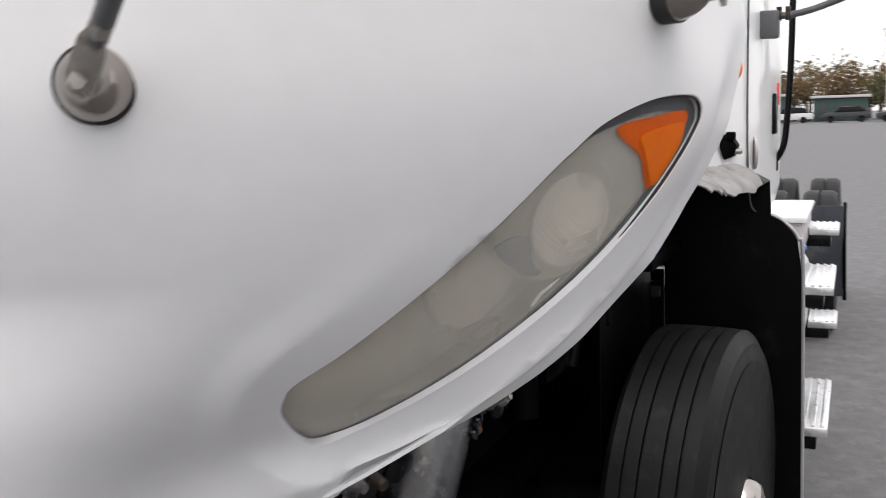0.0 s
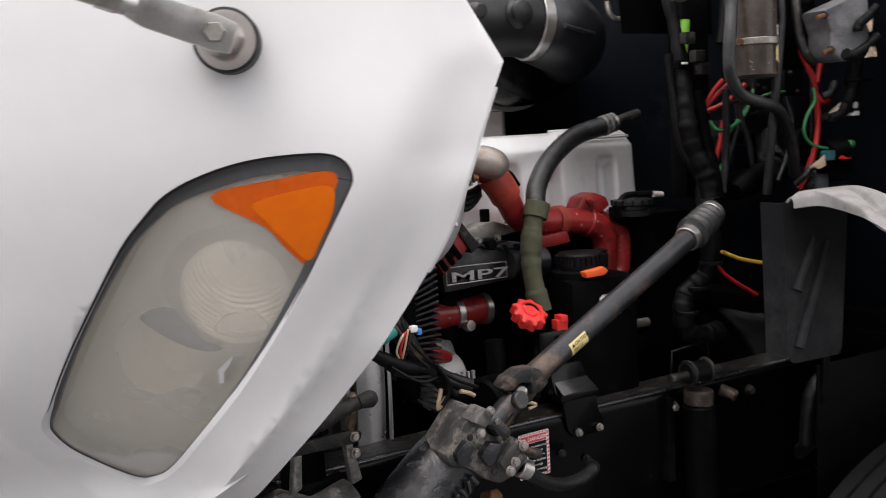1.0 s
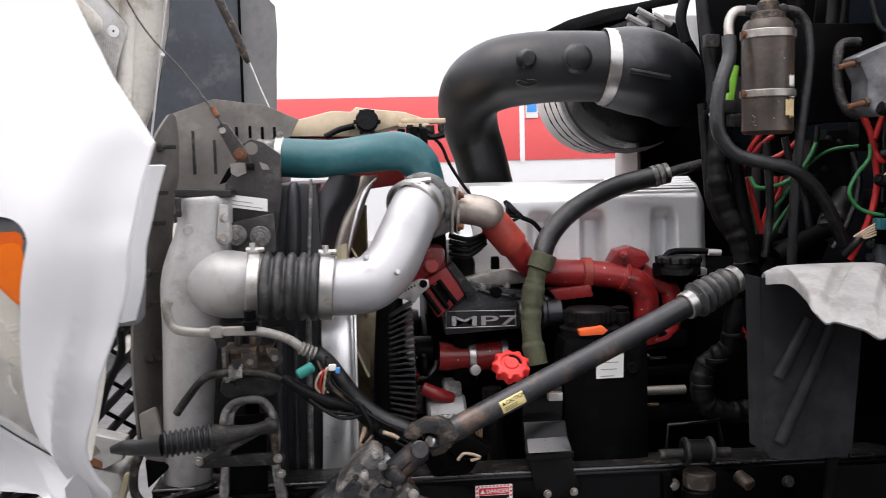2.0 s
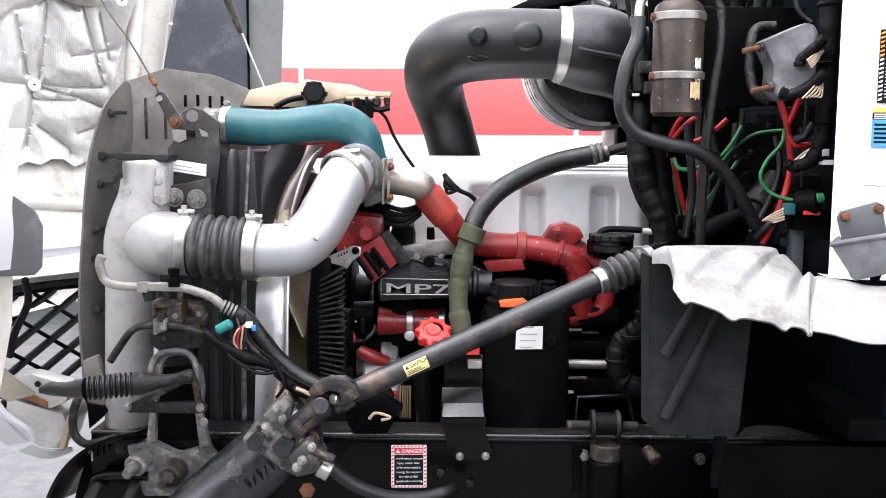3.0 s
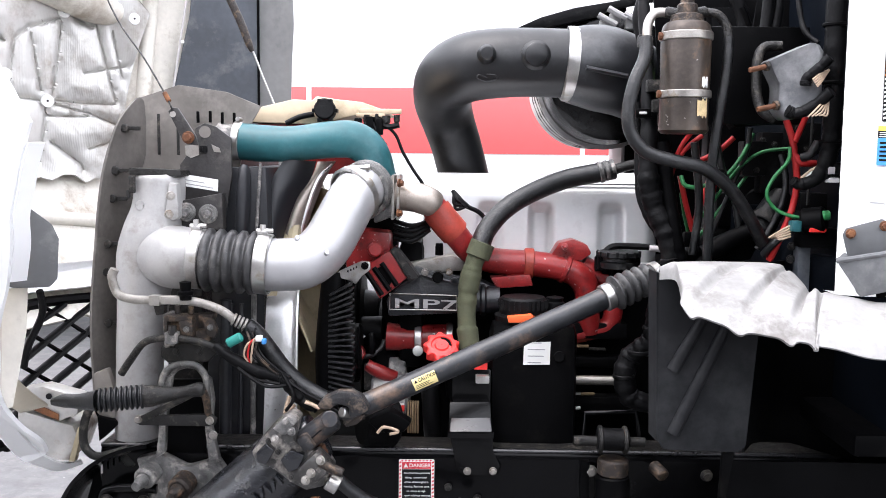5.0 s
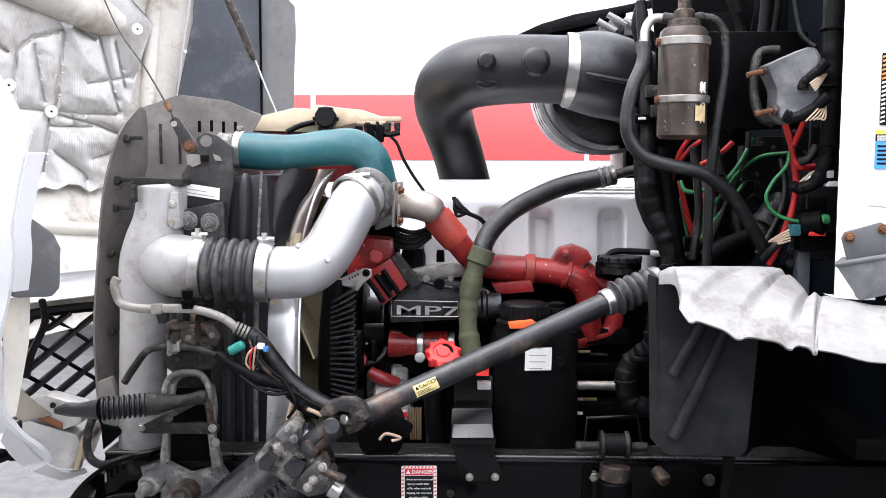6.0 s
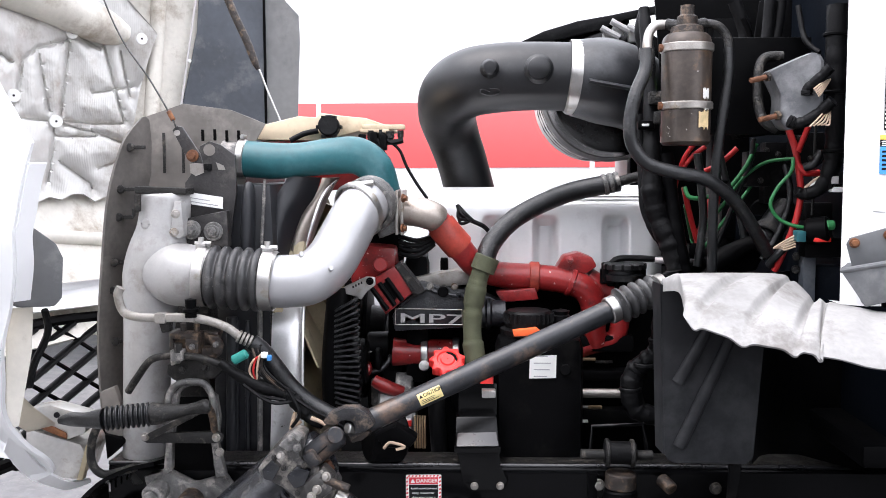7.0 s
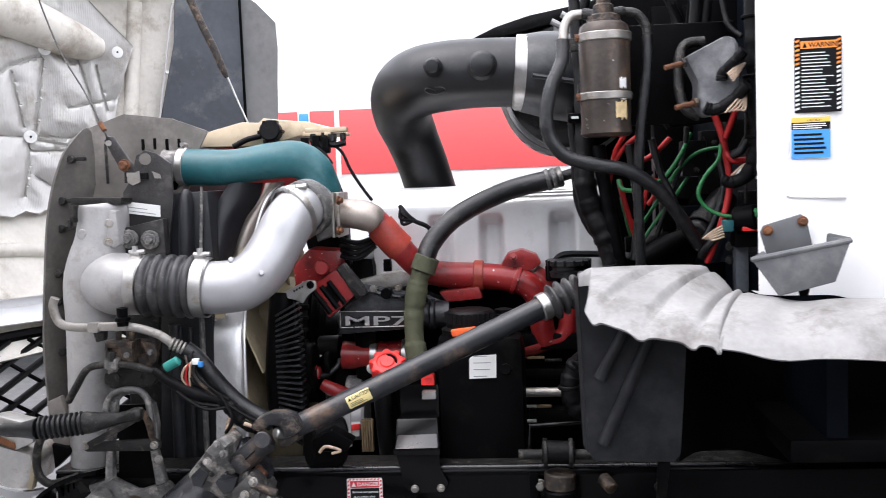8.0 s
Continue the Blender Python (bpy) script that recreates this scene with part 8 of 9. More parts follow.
    for q in ([(-0.282, -0.199, 1.119), (-0.262, -0.199, 1.138), (-0.248, -0.199, 1.124), (-0.263, -0.199, 1.098), (-0.279, -0.199, 1.102)], [(-0.238, -0.199, 1.107), (-0.219, -0.199, 1.126), (-0.194, -0.199, 1.118), (-0.204, -0.199, 1.092), (-0.223, -0.199, 1.084)]):
        part("black_face", slab(q, (0, 0.02, 0), 0.004), M_GEAR, g, "clean black painted face")
    part("cover_block", slab([(-0.252, -0.207, 1.166), (-0.229, -0.207, 1.186), (-0.209, -0.207, 1.175), (-0.229, -0.207, 1.152)], (0, 0.05, 0), 0.007), M_CASTGREY, g)
    part("side_valve", slab([(-0.208, -0.207, 1.091), (-0.19, -0.207, 1.11), (-0.172, -0.207, 1.126), (-0.151, -0.207, 1.105), (-0.153, -0.207, 1.083), (-0.174, -0.207, 1.066), (-0.195, -0.207, 1.07)], (0, 0.05, 0), 0.008), M_GEARFACE, g)
    part("neck", slab([(-0.212, -0.2, 1.144), (-0.191, -0.2, 1.157), (-0.173, -0.2, 1.132), (-0.191, -0.2, 1.119)], (0, 0.05, 0), 0.008), M_JOINT, g)
    for q in ((-0.224, -0.212, 1.182), (-0.244, -0.212, 1.15), (-0.214, -0.212, 1.164)):
        bolt("bolt", q, (-0.2, -1, 0.2), 0.0078, g, M_CASTGREY)
    for q in ((-0.18, -0.21, 1.088), (-0.163, -0.21, 1.112), (-0.19, -0.21, 1.075)):
        bolt("bolt", q, (-0.2, -1, 0.2), 0.0085, g, M_STEEL)
    for q in ((-0.258, -0.201, 1.143), (-0.241, -0.201, 1.124), (-0.204, -0.201, 1.129), (-0.217, -0.201, 1.078)):
        bolt("bolt", q, (-0.2, -1, 0.2), 0.0055, g, M_DUSTY)
    part("plug", cyl((-0.169, -0.2, 1.104), (-0.124, -0.2, 1.086), 0.0085, 10, 0.002), M_RUSTDK, g, "rusty plug")
    part("hose_fitting", ring((-0.154, -0.18, 1.066), (-0.135, -0.18, 1.055), 0.0175, 0.006), M_CLAMP, g, "bright crimped collar")
    part("rusty_nut", cyl((-0.182, -0.15, 1.01), (-0.186, -0.12, 0.998), 0.015, 6, 0.002), M_RUST, g)
    for k in range(5):
        q = V((-0.286, -0.181, 1.03)).lerp(V((-0.243, -0.181, 1.064)), k / 4)
        part("raised_bar", box(q - V((0.003, 0.004, 0.011)), q + V((0.003, 0.006, 0.011)), 0.002, Matrix.Rotation(-0.7 + 0.5 * (k % 2), 4, 'Y')), M_GEAR, g)
    part("pressure_hose", tube([(-0.138, -0.165, 1.061), (-0.096, -0.15, 1.022), (-0.035, -0.13, 0.991), (0.028, -0.11, 0.982), (0.071, -0.09, 0.986), (0.087, -0.06, 0.98)], 0.0125, 14), M_HOSE, g)


steering()


def front_links():
    f = thing("cooler_support", (-0.45, -0.05, 0.95), "grimy cast support links under the charge air cooler", "bracket")
    part("clamp_block", join(box((-0.493, -0.05, 1.344), (-0.472, 0, 1.274), 0.004), box((-0.488, -0.06, 1.302), (-0.466, -0.02, 1.278), 0.003)), M_CASTGREY, f)
    part("channel", slab([(-0.469, -0.02, 1.334), (-0.402, -0.02, 1.341), (-0.411, -0.02, 1.312), (-0.434, -0.02, 1.272), (-0.49, -0.02, 1.266)], (0, 0.04, 0), 0.004), M_RUSTDK, f)
    part("cap", slab([(-0.495, -0.06, 1.281), (-0.478, -0.06, 1.29), (-0.405, -0.06, 1.293), (-0.389, -0.06, 1.285), (-0.388, -0.06, 1.267), (-0.404, -0.06, 1.253), (-0.483, -0.06, 1.25), (-0.497, -0.06, 1.263)], (0, 0.04, 0), 0.006), M_DUSTY, f)
    vb = part("valve_block", join(box((-0.483, -0.075, 1.345), (-0.428, -0.03, 1.334), 0.003), box((-0.483, -0.075, 1.308), (-0.428, -0.03, 1.294), 0.003), box((-0.483, -0.075, 1.337), (-0.477, -0.03, 1.300), 0.002), box((-0.455, -0.075, 1.337), (-0.428, -0.03, 1.300), 0.003), box((-0.478, -0.06, 1.336), (-0.450, -0.03, 1.302), 0.001)), M_RUSTDK, f, "rust-brown block with a square recess")
    part("ear", slab([(-0.414, -0.06, 1.342), (-0.392, -0.06, 1.338), (-0.384, -0.06, 1.318), (-0.390, -0.06, 1.300), (-0.404, -0.06, 1.304), (-0.410, -0.06, 1.322)], (0, 0.012, 0), 0.003), M_RUSTDK, vb)
    for q in ((-0.462, -0.055, 1.347), (-0.436, -0.055, 1.346)):
        part("stud", cyl(q, (q[0], q[1], q[2] + 0.016), 0.006, 8, 0.001), M_RUSTDK, vb)
    for q in ((-0.440, -0.076, 1.320), (-0.398, -0.061, 1.322)):
        bolt("bolt", q, (0, -1, 0), 0.006, vb, M_CASTGREY)
    part("rust_saddle", slab([(-0.485, -0.05, 1.308), (-0.401, -0.05, 1.316), (-0.399, -0.05, 1.294), (-0.415, -0.05, 1.284), (-0.481, -0.05, 1.281)], (0, 0.03, 0), 0.005), M_RUSTDK, f, "rust-brown saddle")
    part("loop", tube([(-0.496, -0.065, 1.162), (-0.492, -0.065, 1.218), (-0.479, -0.065, 1.24), (-0.459, -0.065, 1.249), (-0.433, -0.065, 1.25), (-0.416, -0.065, 1.241), (-0.406, -0.065, 1.219), (-0.404, -0.065, 1.163)], 0.0065, 12), M_CASTGREY, f, "cast loop")
    for q in ((-0.464, -0.062, 1.273), (-0.42, -0.062, 1.276)):
        bolt("cap_bolt", q, (0, -1, 0.3), 0.008, f, M_DUSTY)
    part("left_leg", join(slab([(-0.492, -0.06, 1.219), (-0.473, -0.06, 1.23), (-0.48, -0.06, 1.185), (-0.488, -0.06, 1.129), (-0.491, -0.06, 1.072), (-0.509, -0.06, 1.061), (-0.501, -0.06, 1.129), (-0.497, -0.06, 1.185)], (0, 0.02, 0), 0.003), tube([(-0.482, -0.05, 1.223), (-0.468, -0.05, 1.239), (-0.448, -0.05, 1.246)], 0.007, 8)), M_CASTGREY, f)
    part("right_leg", join(slab([(-0.417, -0.06, 1.231), (-0.4, -0.06, 1.22), (-0.394, -0.06, 1.176), (-0.399, -0.06, 1.125), (-0.385, -0.06, 1.063), (-0.405, -0.06, 1.057), (-0.412, -0.06, 1.125), (-0.409, -0.06, 1.175)], (0, 0.02, 0), 0.003), tube([(-0.448, -0.05, 1.246), (-0.426, -0.05, 1.242), (-0.411, -0.05, 1.222)], 0.007, 8)), M_CASTGREY, f)
    part("cross_bar", slab([(-0.543, -0.07, 1.147), (-0.398, -0.07, 1.154), (-0.385, -0.07, 1.145), (-0.388, -0.07, 1.134), (-0.403, -0.07, 1.129), (-0.535, -0.07, 1.129), (-0.546, -0.07, 1.135)], (0, 0.010, 0), 0.003), M_DUSTY, f)
    part("brace", slab([(-0.531, -0.08, 1.15), (-0.414, -0.09, 1.21), (-0.407, -0.09, 1.201), (-0.523, -0.08, 1.139)], (0, 0.006, 0), 0.002), M_DUSTY, f)
    part("back_plate", slab([(-0.498, 0, 1.204), (-0.427, 0, 1.205), (-0.426, 0, 1.054), (-0.506, 0, 1.053)], (0, 0.01, 0), 0.002), M_BLACK, f)
    for q in ((-0.538, -0.068, 1.142), (-0.399, -0.068, 1.141), (-0.395, -0.06, 1.11)):
        bolt("bolt", q, (0, -1, 0), 0.0085, f, M_STEEL)
    part("hanger", slab([(-0.56, -0.03, 1.05), (-0.514, -0.03, 1.062), (-0.458, -0.03, 1.034), (-0.396, -0.03, 1.053), (-0.374, -0.03, 1.019), (-0.403, -0.03, 0.983), (-0.46, -0.03, 0.947), (-0.528, -0.03, 0.946)], (0, 0.03, 0), 0.008), M_CASTGREY, f)
    for q, r, m in (((-0.529, -0.05, 1.023), 0.022, M_CASTGREY), ((-0.462, -0.05, 1.003), 0.024, M_RUSTDK)):
        part("eye", lathe(q, (q[0] - 0.2, q[1] - 1, q[2] - 0.2), [(-0.02, r), (0.012, r), (0.016, r * 0.8), (0.016, r * 0.6), (0.03, r * 0.55), (0.034, r * 0.45), (0.045, r * 0.42), (0.046, 0.001)], 20), m, f)
    l = thing("hood_hinge_strut", (-0.4882, -0.135, 1.1111), "dusty ribbed rubber boot on a steel strut", "strut")
    a, b = V((-0.5821, -0.165, 1.2024)), V((-0.4931, -0.145, 1.2072))
    L = (b - a).length
    prof = [(0, 0.012)]
    for k in range(9):
        prof += [(L * (0.05 + 0.1 * k), 0.017), (L * (0.075 + 0.1 * k), 0.0225), (L * (0.105 + 0.1 * k), 0.0225), (L * (0.13 + 0.1 * k), 0.017)]
    part("boot", lathe(a, b, prof + [(L, 0.014)], 20), M_HOSE, l, "corrugated rubber boot", 60)
    part("end", tube([(-0.6634, -0.165, 1.1985), (-0.6399, -0.165, 1.2014), (-0.6134, -0.165, 1.2004), (-0.5801, -0.165, 1.2024)], [0.006, 0.013, 0.014, 0.020], 12), M_HOSE, l)
    part("rod", tube([(-0.497, -0.145, 1.2072), (-0.4794, -0.145, 1.2082), (-0.4373, -0.135, 1.212), (-0.403, -0.135, 1.2189)], [0.021, 0.019, 0.011, 0.012], 14), M_DUSTY, l)
    part("ball", tube([(-0.4177, -0.14, 1.217), (-0.399, -0.14, 1.2199), (-0.3892, -0.14, 1.2209)], [0.010, 0.014, 0.009], 12), M_DUSTY, l)
    part("stub", tube([(-0.411, -0.1, 1.219), (-0.404, -0.08, 1.192), (-0.403, -0.06, 1.142)], 0.007, 10), M_RUSTDK, l)


front_links()


def ac_lines():
    a = thing("coolant_line", (-0.3932, -0.075, 1.3542), "dull aluminium refrigerant line with a crimped joint", "pipe")
    part("line", tube([(-0.5747, -0.075, 1.4341), (-0.5806, -0.075, 1.4183), (-0.5707, -0.075, 1.3878), (-0.5411, -0.085, 1.3789), (-0.5006, -0.09, 1.3779), (-0.4553, -0.09, 1.3789), (-0.4139, -0.085, 1.374), (-0.3725, -0.08, 1.3592), (-0.3479, -0.075, 1.3395)], 0.0085, 14), M_LINE, a)
    part("joint", join(box((-0.5036, -0.1, 1.3878), (-0.4829, -0.08, 1.3681), 0.003), box((-0.4809, -0.1, 1.3859), (-0.4267, -0.08, 1.371), 0.003)), M_LINE, a)
    part("crimp", join(*[ring(V((-0.3508, -0.075, 1.3414)).lerp(V((-0.3242, -0.07, 1.3276)), k / 4), V((-0.3508, -0.075, 1.3414)).lerp(V((-0.3242, -0.07, 1.3276)), k / 4 + 0.16), 0.0125, 0.004) for k in range(4)]), M_LINE, a)
    part("service_cap", lathe((-0.4346, -0.095, 1.3799), (-0.4346, -.07, 9), [(0, 0.011), (0.008, 0.011), (0.010, 0.015), (0.016, 0.015), (0.018, 0.010), (0.034, 0.011), (0.036, 0.001)], 18), M_BLACK, a, "black service cap")
    part("hose", tube([(-0.3262, -0.07, 1.3286), (-0.3065, -0.065, 1.3108), (-0.2838, -0.055, 1.2763), (-0.2562, -0.045, 1.2358), (-0.2178, -0.045, 1.2023), (-0.1674, -0.055, 1.1777)], 0.017, 16), M_HOSE, a, "black rubber hose")
    part("lug", slab([(-0.5007, -0.085, 1.3691), (-0.477, -0.085, 1.3691), (-0.479, -0.085, 1.3503), (-0.4948, -0.085, 1.3474)], (0, 0.02, 0), 0.003), M_DUSTY, a)
    b = thing("coolant_line", (-0.3932, -0.085, 1.2557), "thin dark line clipped to the cooler", "pipe")
    part("line", tube([(-0.5778, -0.045, 1.225), (-0.5551, -0.055, 1.2556), (-0.5214, -0.075, 1.2931), (-0.4859, -0.085, 1.304), (-0.4474, -0.085, 1.304), (-0.405, -0.085, 1.2961), (-0.3696, -0.075, 1.2773)], [0.0075, 0.0075, 0.007, 0.007, 0.007, 0.0075, 0.0075], 12), M_DUSTY, b)
    part("clip", box((-0.475, -0.1, 1.3178), (-0.4514, -0.075, 1.2961), 0.003), M_CASTGREY, b)
    part("screw", cyl((-0.4602, -0.095, 1.3306), (-0.4612, -0.095, 1.3129), 0.008, 6), M_DUSTY, b)
    w = thing("wiring_bundle", (-0.2946, -0.085, 1.2557), "taped black wiring bundle with a teal connector", "wiring")
    part("loom", taped([(-0.3833, -0.085, 1.2921), (-0.3518, -0.085, 1.2685), (-0.3094, -0.08, 1.2458), (-0.267, -0.075, 1.231), (-0.2453, -0.075, 1.2172), (-0.2187, -0.075, 1.1827), (-0.19, -0.085, 1.1718)], [0.008, 0.012, 0.014, 0.012, 0.014, 0.010, 0.008], 12), M_RUBBER, w)
    part("connector", cyl((-0.3557, -0.1, 1.2981), (-0.3281, -0.1, 1.3129), 0.0095, 14, 0.003), M_GREENPL, w, "teal connector")
    for k, m in enumerate((M_WIRE_W, M_WIRE_R, M_WIRE_W, M_RUSTDK)):
        part("wire", tube([(-0.3005, -0.095, 1.306), V((-0.3172, -0.1, 1.2981)) + V((0.006 * k, 0, 0.004 * k)), V((-0.3251, -0.095, 1.2754)) + V((0.007 * k, 0, 0)), (-0.3133, -0.085, 1.2547)], 0.0021, 8), m, w)
    part("plug", box((-0.3014, -0.105, 1.3149), (-0.2886, -0.095, 1.304), 0.002), M_PAPER, w)
    part("plug", box((-0.2896, -0.107, 1.309), (-0.2817, -0.095, 1.2991), 0.002), M_BLUEPL, w)
    for q in (((-0.2413, -0.085, 1.1955), (-0.2492, -0.085, 1.162), (-0.2315, -0.085, 1.1787)), ((-0.2097, -0.095, 1.1877), (-0.194, -0.095, 1.1817), (-0.1821, -0.095, 1.1748))):
        part("pale_wire", tube(list(q), 0.004, 8), M_WIRE_W, w)
    part("branch", taped([(-0.3202, -0.075, 1.3276), (-0.3133, -0.08, 1.2921), (-0.2877, -0.08, 1.2487), (-0.2512, -0.075, 1.226)], 0.006, 10), M_RUBBER, w)
    for k in range(6):
        part("thin_wire", tube([V((-0.3242, -0.08, 1.3247)) + V((0.004 * k, 0, 0)), V((-0.3103, -0.095, 1.2951)) + V((0.006 * math.sin(k * 2.1), 0.003 * k, 0.004 * k)), V((-0.2975, -0.095, 1.2646)) + V((0.007 * math.cos(k * 1.7), 0, 0.003 * k)), V((-0.263, -0.085, 1.2369)) + V((0.004 * k, 0, 0.005 * math.sin(k)))], 0.0024, 6), M_RUBBER if k % 3 else M_RUSTDK, w)
    for a, b, c2 in (((-0.3379, -0.095, 1.2517), (-0.2847, -0.095, 1.2172), (-0.2334, -0.085, 1.2202)), ((-0.2521, -0.095, 1.2419), (-0.2304, -0.1, 1.1995), (-0.2462, -0.095, 1.1699)), ((-0.2482, -0.09, 1.23), (-0.2097, -0.095, 1.2054), (-0.1752, -0.095, 1.1886)), ((-0.3675, -0.085, 1.2793), (-0.3192, -0.085, 1.233), (-0.2591, -0.085, 1.2192))):
        part("thin_wire", tube([a, b, c2], 0.0035, 6), M_RUBBER, w)
    c = thing("belt_connector", (-0.0974, -0.075, 1.088), "black electrical plug with a pale clip", "connector")
    part("plug", slab([(-0.0954, -0.055, 1.1402), (-0.052, -0.055, 1.1629), (-0.0096, -0.055, 1.1382), (-0.0244, -0.055, 1.1185), (-0.0737, -0.055, 1.1175)], (0, 0.04, 0), 0.006), M_BLACK, c)
    part("pale_clip", tube([(-0.0747, -0.065, 1.1205), (-0.0619, -0.065, 1.1323), (-0.0343, -0.065, 1.1244), (-0.051, -0.065, 1.1185)], 0.003, 8), M_WIRE_W, c)
    k = thing("black_pulley", (-0.0975, 0.025, 1.1073), "black pulley disc behind the steering joint", "pulley")
    part("disc", cyl((-0.1133, 0.005, 1.1222), (-0.0472, 0.035, 1.1152), 0.05, 28, 0.006), M_BLACK, k)


ac_lines()


def bumper():
    b = thing("bumper_end", (-0.65, -0.05, 1.0), "dull aluminium bumper end bracket with rust stains", "bumper")
    part("upper_plate", slab([(-0.811, 0.02, 1.173), (-0.764, 0.02, 1.181), (-0.69, 0.02, 1.161), (-0.693, 0.02, 1.124), (-0.732, 0.02, 1.108), (-0.816, 0.02, 1.142)], (0, 0.05, 0), 0.006), M_BOXSTEEL, b)
    part("stain", slab([(-0.808, 0.016, 1.16), (-0.781, 0.016, 1.149), (-0.731, 0.016, 1.124), (-0.731, 0.016, 1.111), (-0.811, 0.016, 1.144)], (0, 0.003, 0), 0.001), M_RUST, b, "brown rust stain")
    part("lower_box", slab([(-0.818, 0.02, 1.133), (-0.703, 0.02, 1.1), (-0.695, 0.02, 1.079), (-0.715, 0.02, 1.024), (-0.764, 0.02, 1.03), (-0.82, 0.02, 1.077)], (0, 0.12, 0), 0.008), M_BOXSTEEL, b)
    part("hole", cyl((-0.751, 0.019, 1.161), (-0.748, 0.013, 1.162), 0.006, 12), M_INK, b)
    part("flange", slab([(-0.713, 0.015, 1.026), (-0.692, 0.015, 1.098), (-0.68, 0.015, 1.102), (-0.701, 0.015, 1.026)], (0, 0.02, 0), 0.002), M_FANPL, b)
    p = thing("tow_plate", (-0.65, 0.0, 0.9), "black curved front frame plate", "plate")
    line = spline([(-0.719, -0.05, 0.938), (-0.689, -0.05, 0.997), (-0.643, -0.05, 1.044), (-0.586, -0.05, 1.073), (-0.53, -0.05, 1.086)], 6)

    def curve(u, v):
        i = min(int(u * (len(line) - 1)), len(line) - 2)
        f = u * (len(line) - 1) - i
        q = line[i] * (1 - f) + line[i + 1] * f
        return (q[0] + 0.01 * v, q[1] + 0.12 * v, q[2] - 0.02 * v)

    part("curved_sheet", grid(curve, 24, 4, 0.008), M_GLOSS, p)
    part("web", slab([(-0.663, 0.03, 1.011), (-0.609, 0.03, 1.059), (-0.394, 0.03, 1.045), (-0.397, 0.03, 0.841), (-0.716, 0.03, 0.834)], (0, 0.02, 0), 0.004), M_BLACK, p)
    part("rib", tube([(-0.634, -0.02, 0.952), (-0.62, -0.03, 0.985), (-0.572, -0.03, 0.992), (-0.516, -0.03, 0.989)], 0.010, 10), M_GLOSS, p)
    for q in ((-0.616, -0.03, 0.97), (-0.541, -0.03, 0.969)):
        part("stub", cyl(q, (q[0] - 0.01, q[1] - 0.05, q[2] - 0.03), 0.013, 14, 0.003), M_DUSTY, p)
    part("bolt_head", cyl((-0.587, 0.02, 1.033), (-0.579, 0, 1.04), 0.018, 6, 0.003), M_DUSTY, p)
    part("vent", join(*[box((-0.641 + 0.012 * k, 0.0, 1.008 + 0.008 * k), (-0.641 + 0.012 * k + 0.006, 0.02, 1.038 + 0.008 * k), 0.001) for k in range(4)]), M_GREYEND, p)
    c = thing("corrugated_conduit", (-0.62, 0.0, 1.05), "grey corrugated conduit curling below the cooler", "conduit")
    part("conduit", tube([(-0.645, -0.02, 1.161), (-0.663, -0.02, 1.12), (-0.665, -0.02, 1.074), (-0.643, -0.02, 1.051), (-0.603, -0.02, 1.058), (-0.576, -0.02, 1.067)], 0.0085, 12), M_DUSTY, c)
    part("fin_plate", slab([(-0.654, 0.02, 1.121), (-0.604, 0.02, 1.11), (-0.64, 0.02, 1.077), (-0.651, 0.02, 1.068)], (0, 0.02, 0), 0.003), M_BLACK, c)
    k = thing("front_bracket", (-0.6, 0.05, 1.1), "dirty grey bracket beside the cooler", "bracket")
    part("plate", slab([(-0.664, 0.03, 1.206), (-0.634, 0.03, 1.218), (-0.624, 0.03, 1.183), (-0.614, 0.03, 1.119), (-0.637, 0.03, 1.106), (-0.658, 0.03, 1.124)], (0, 0.02, 0), 0.004), M_SHIELD, k)


bumper()

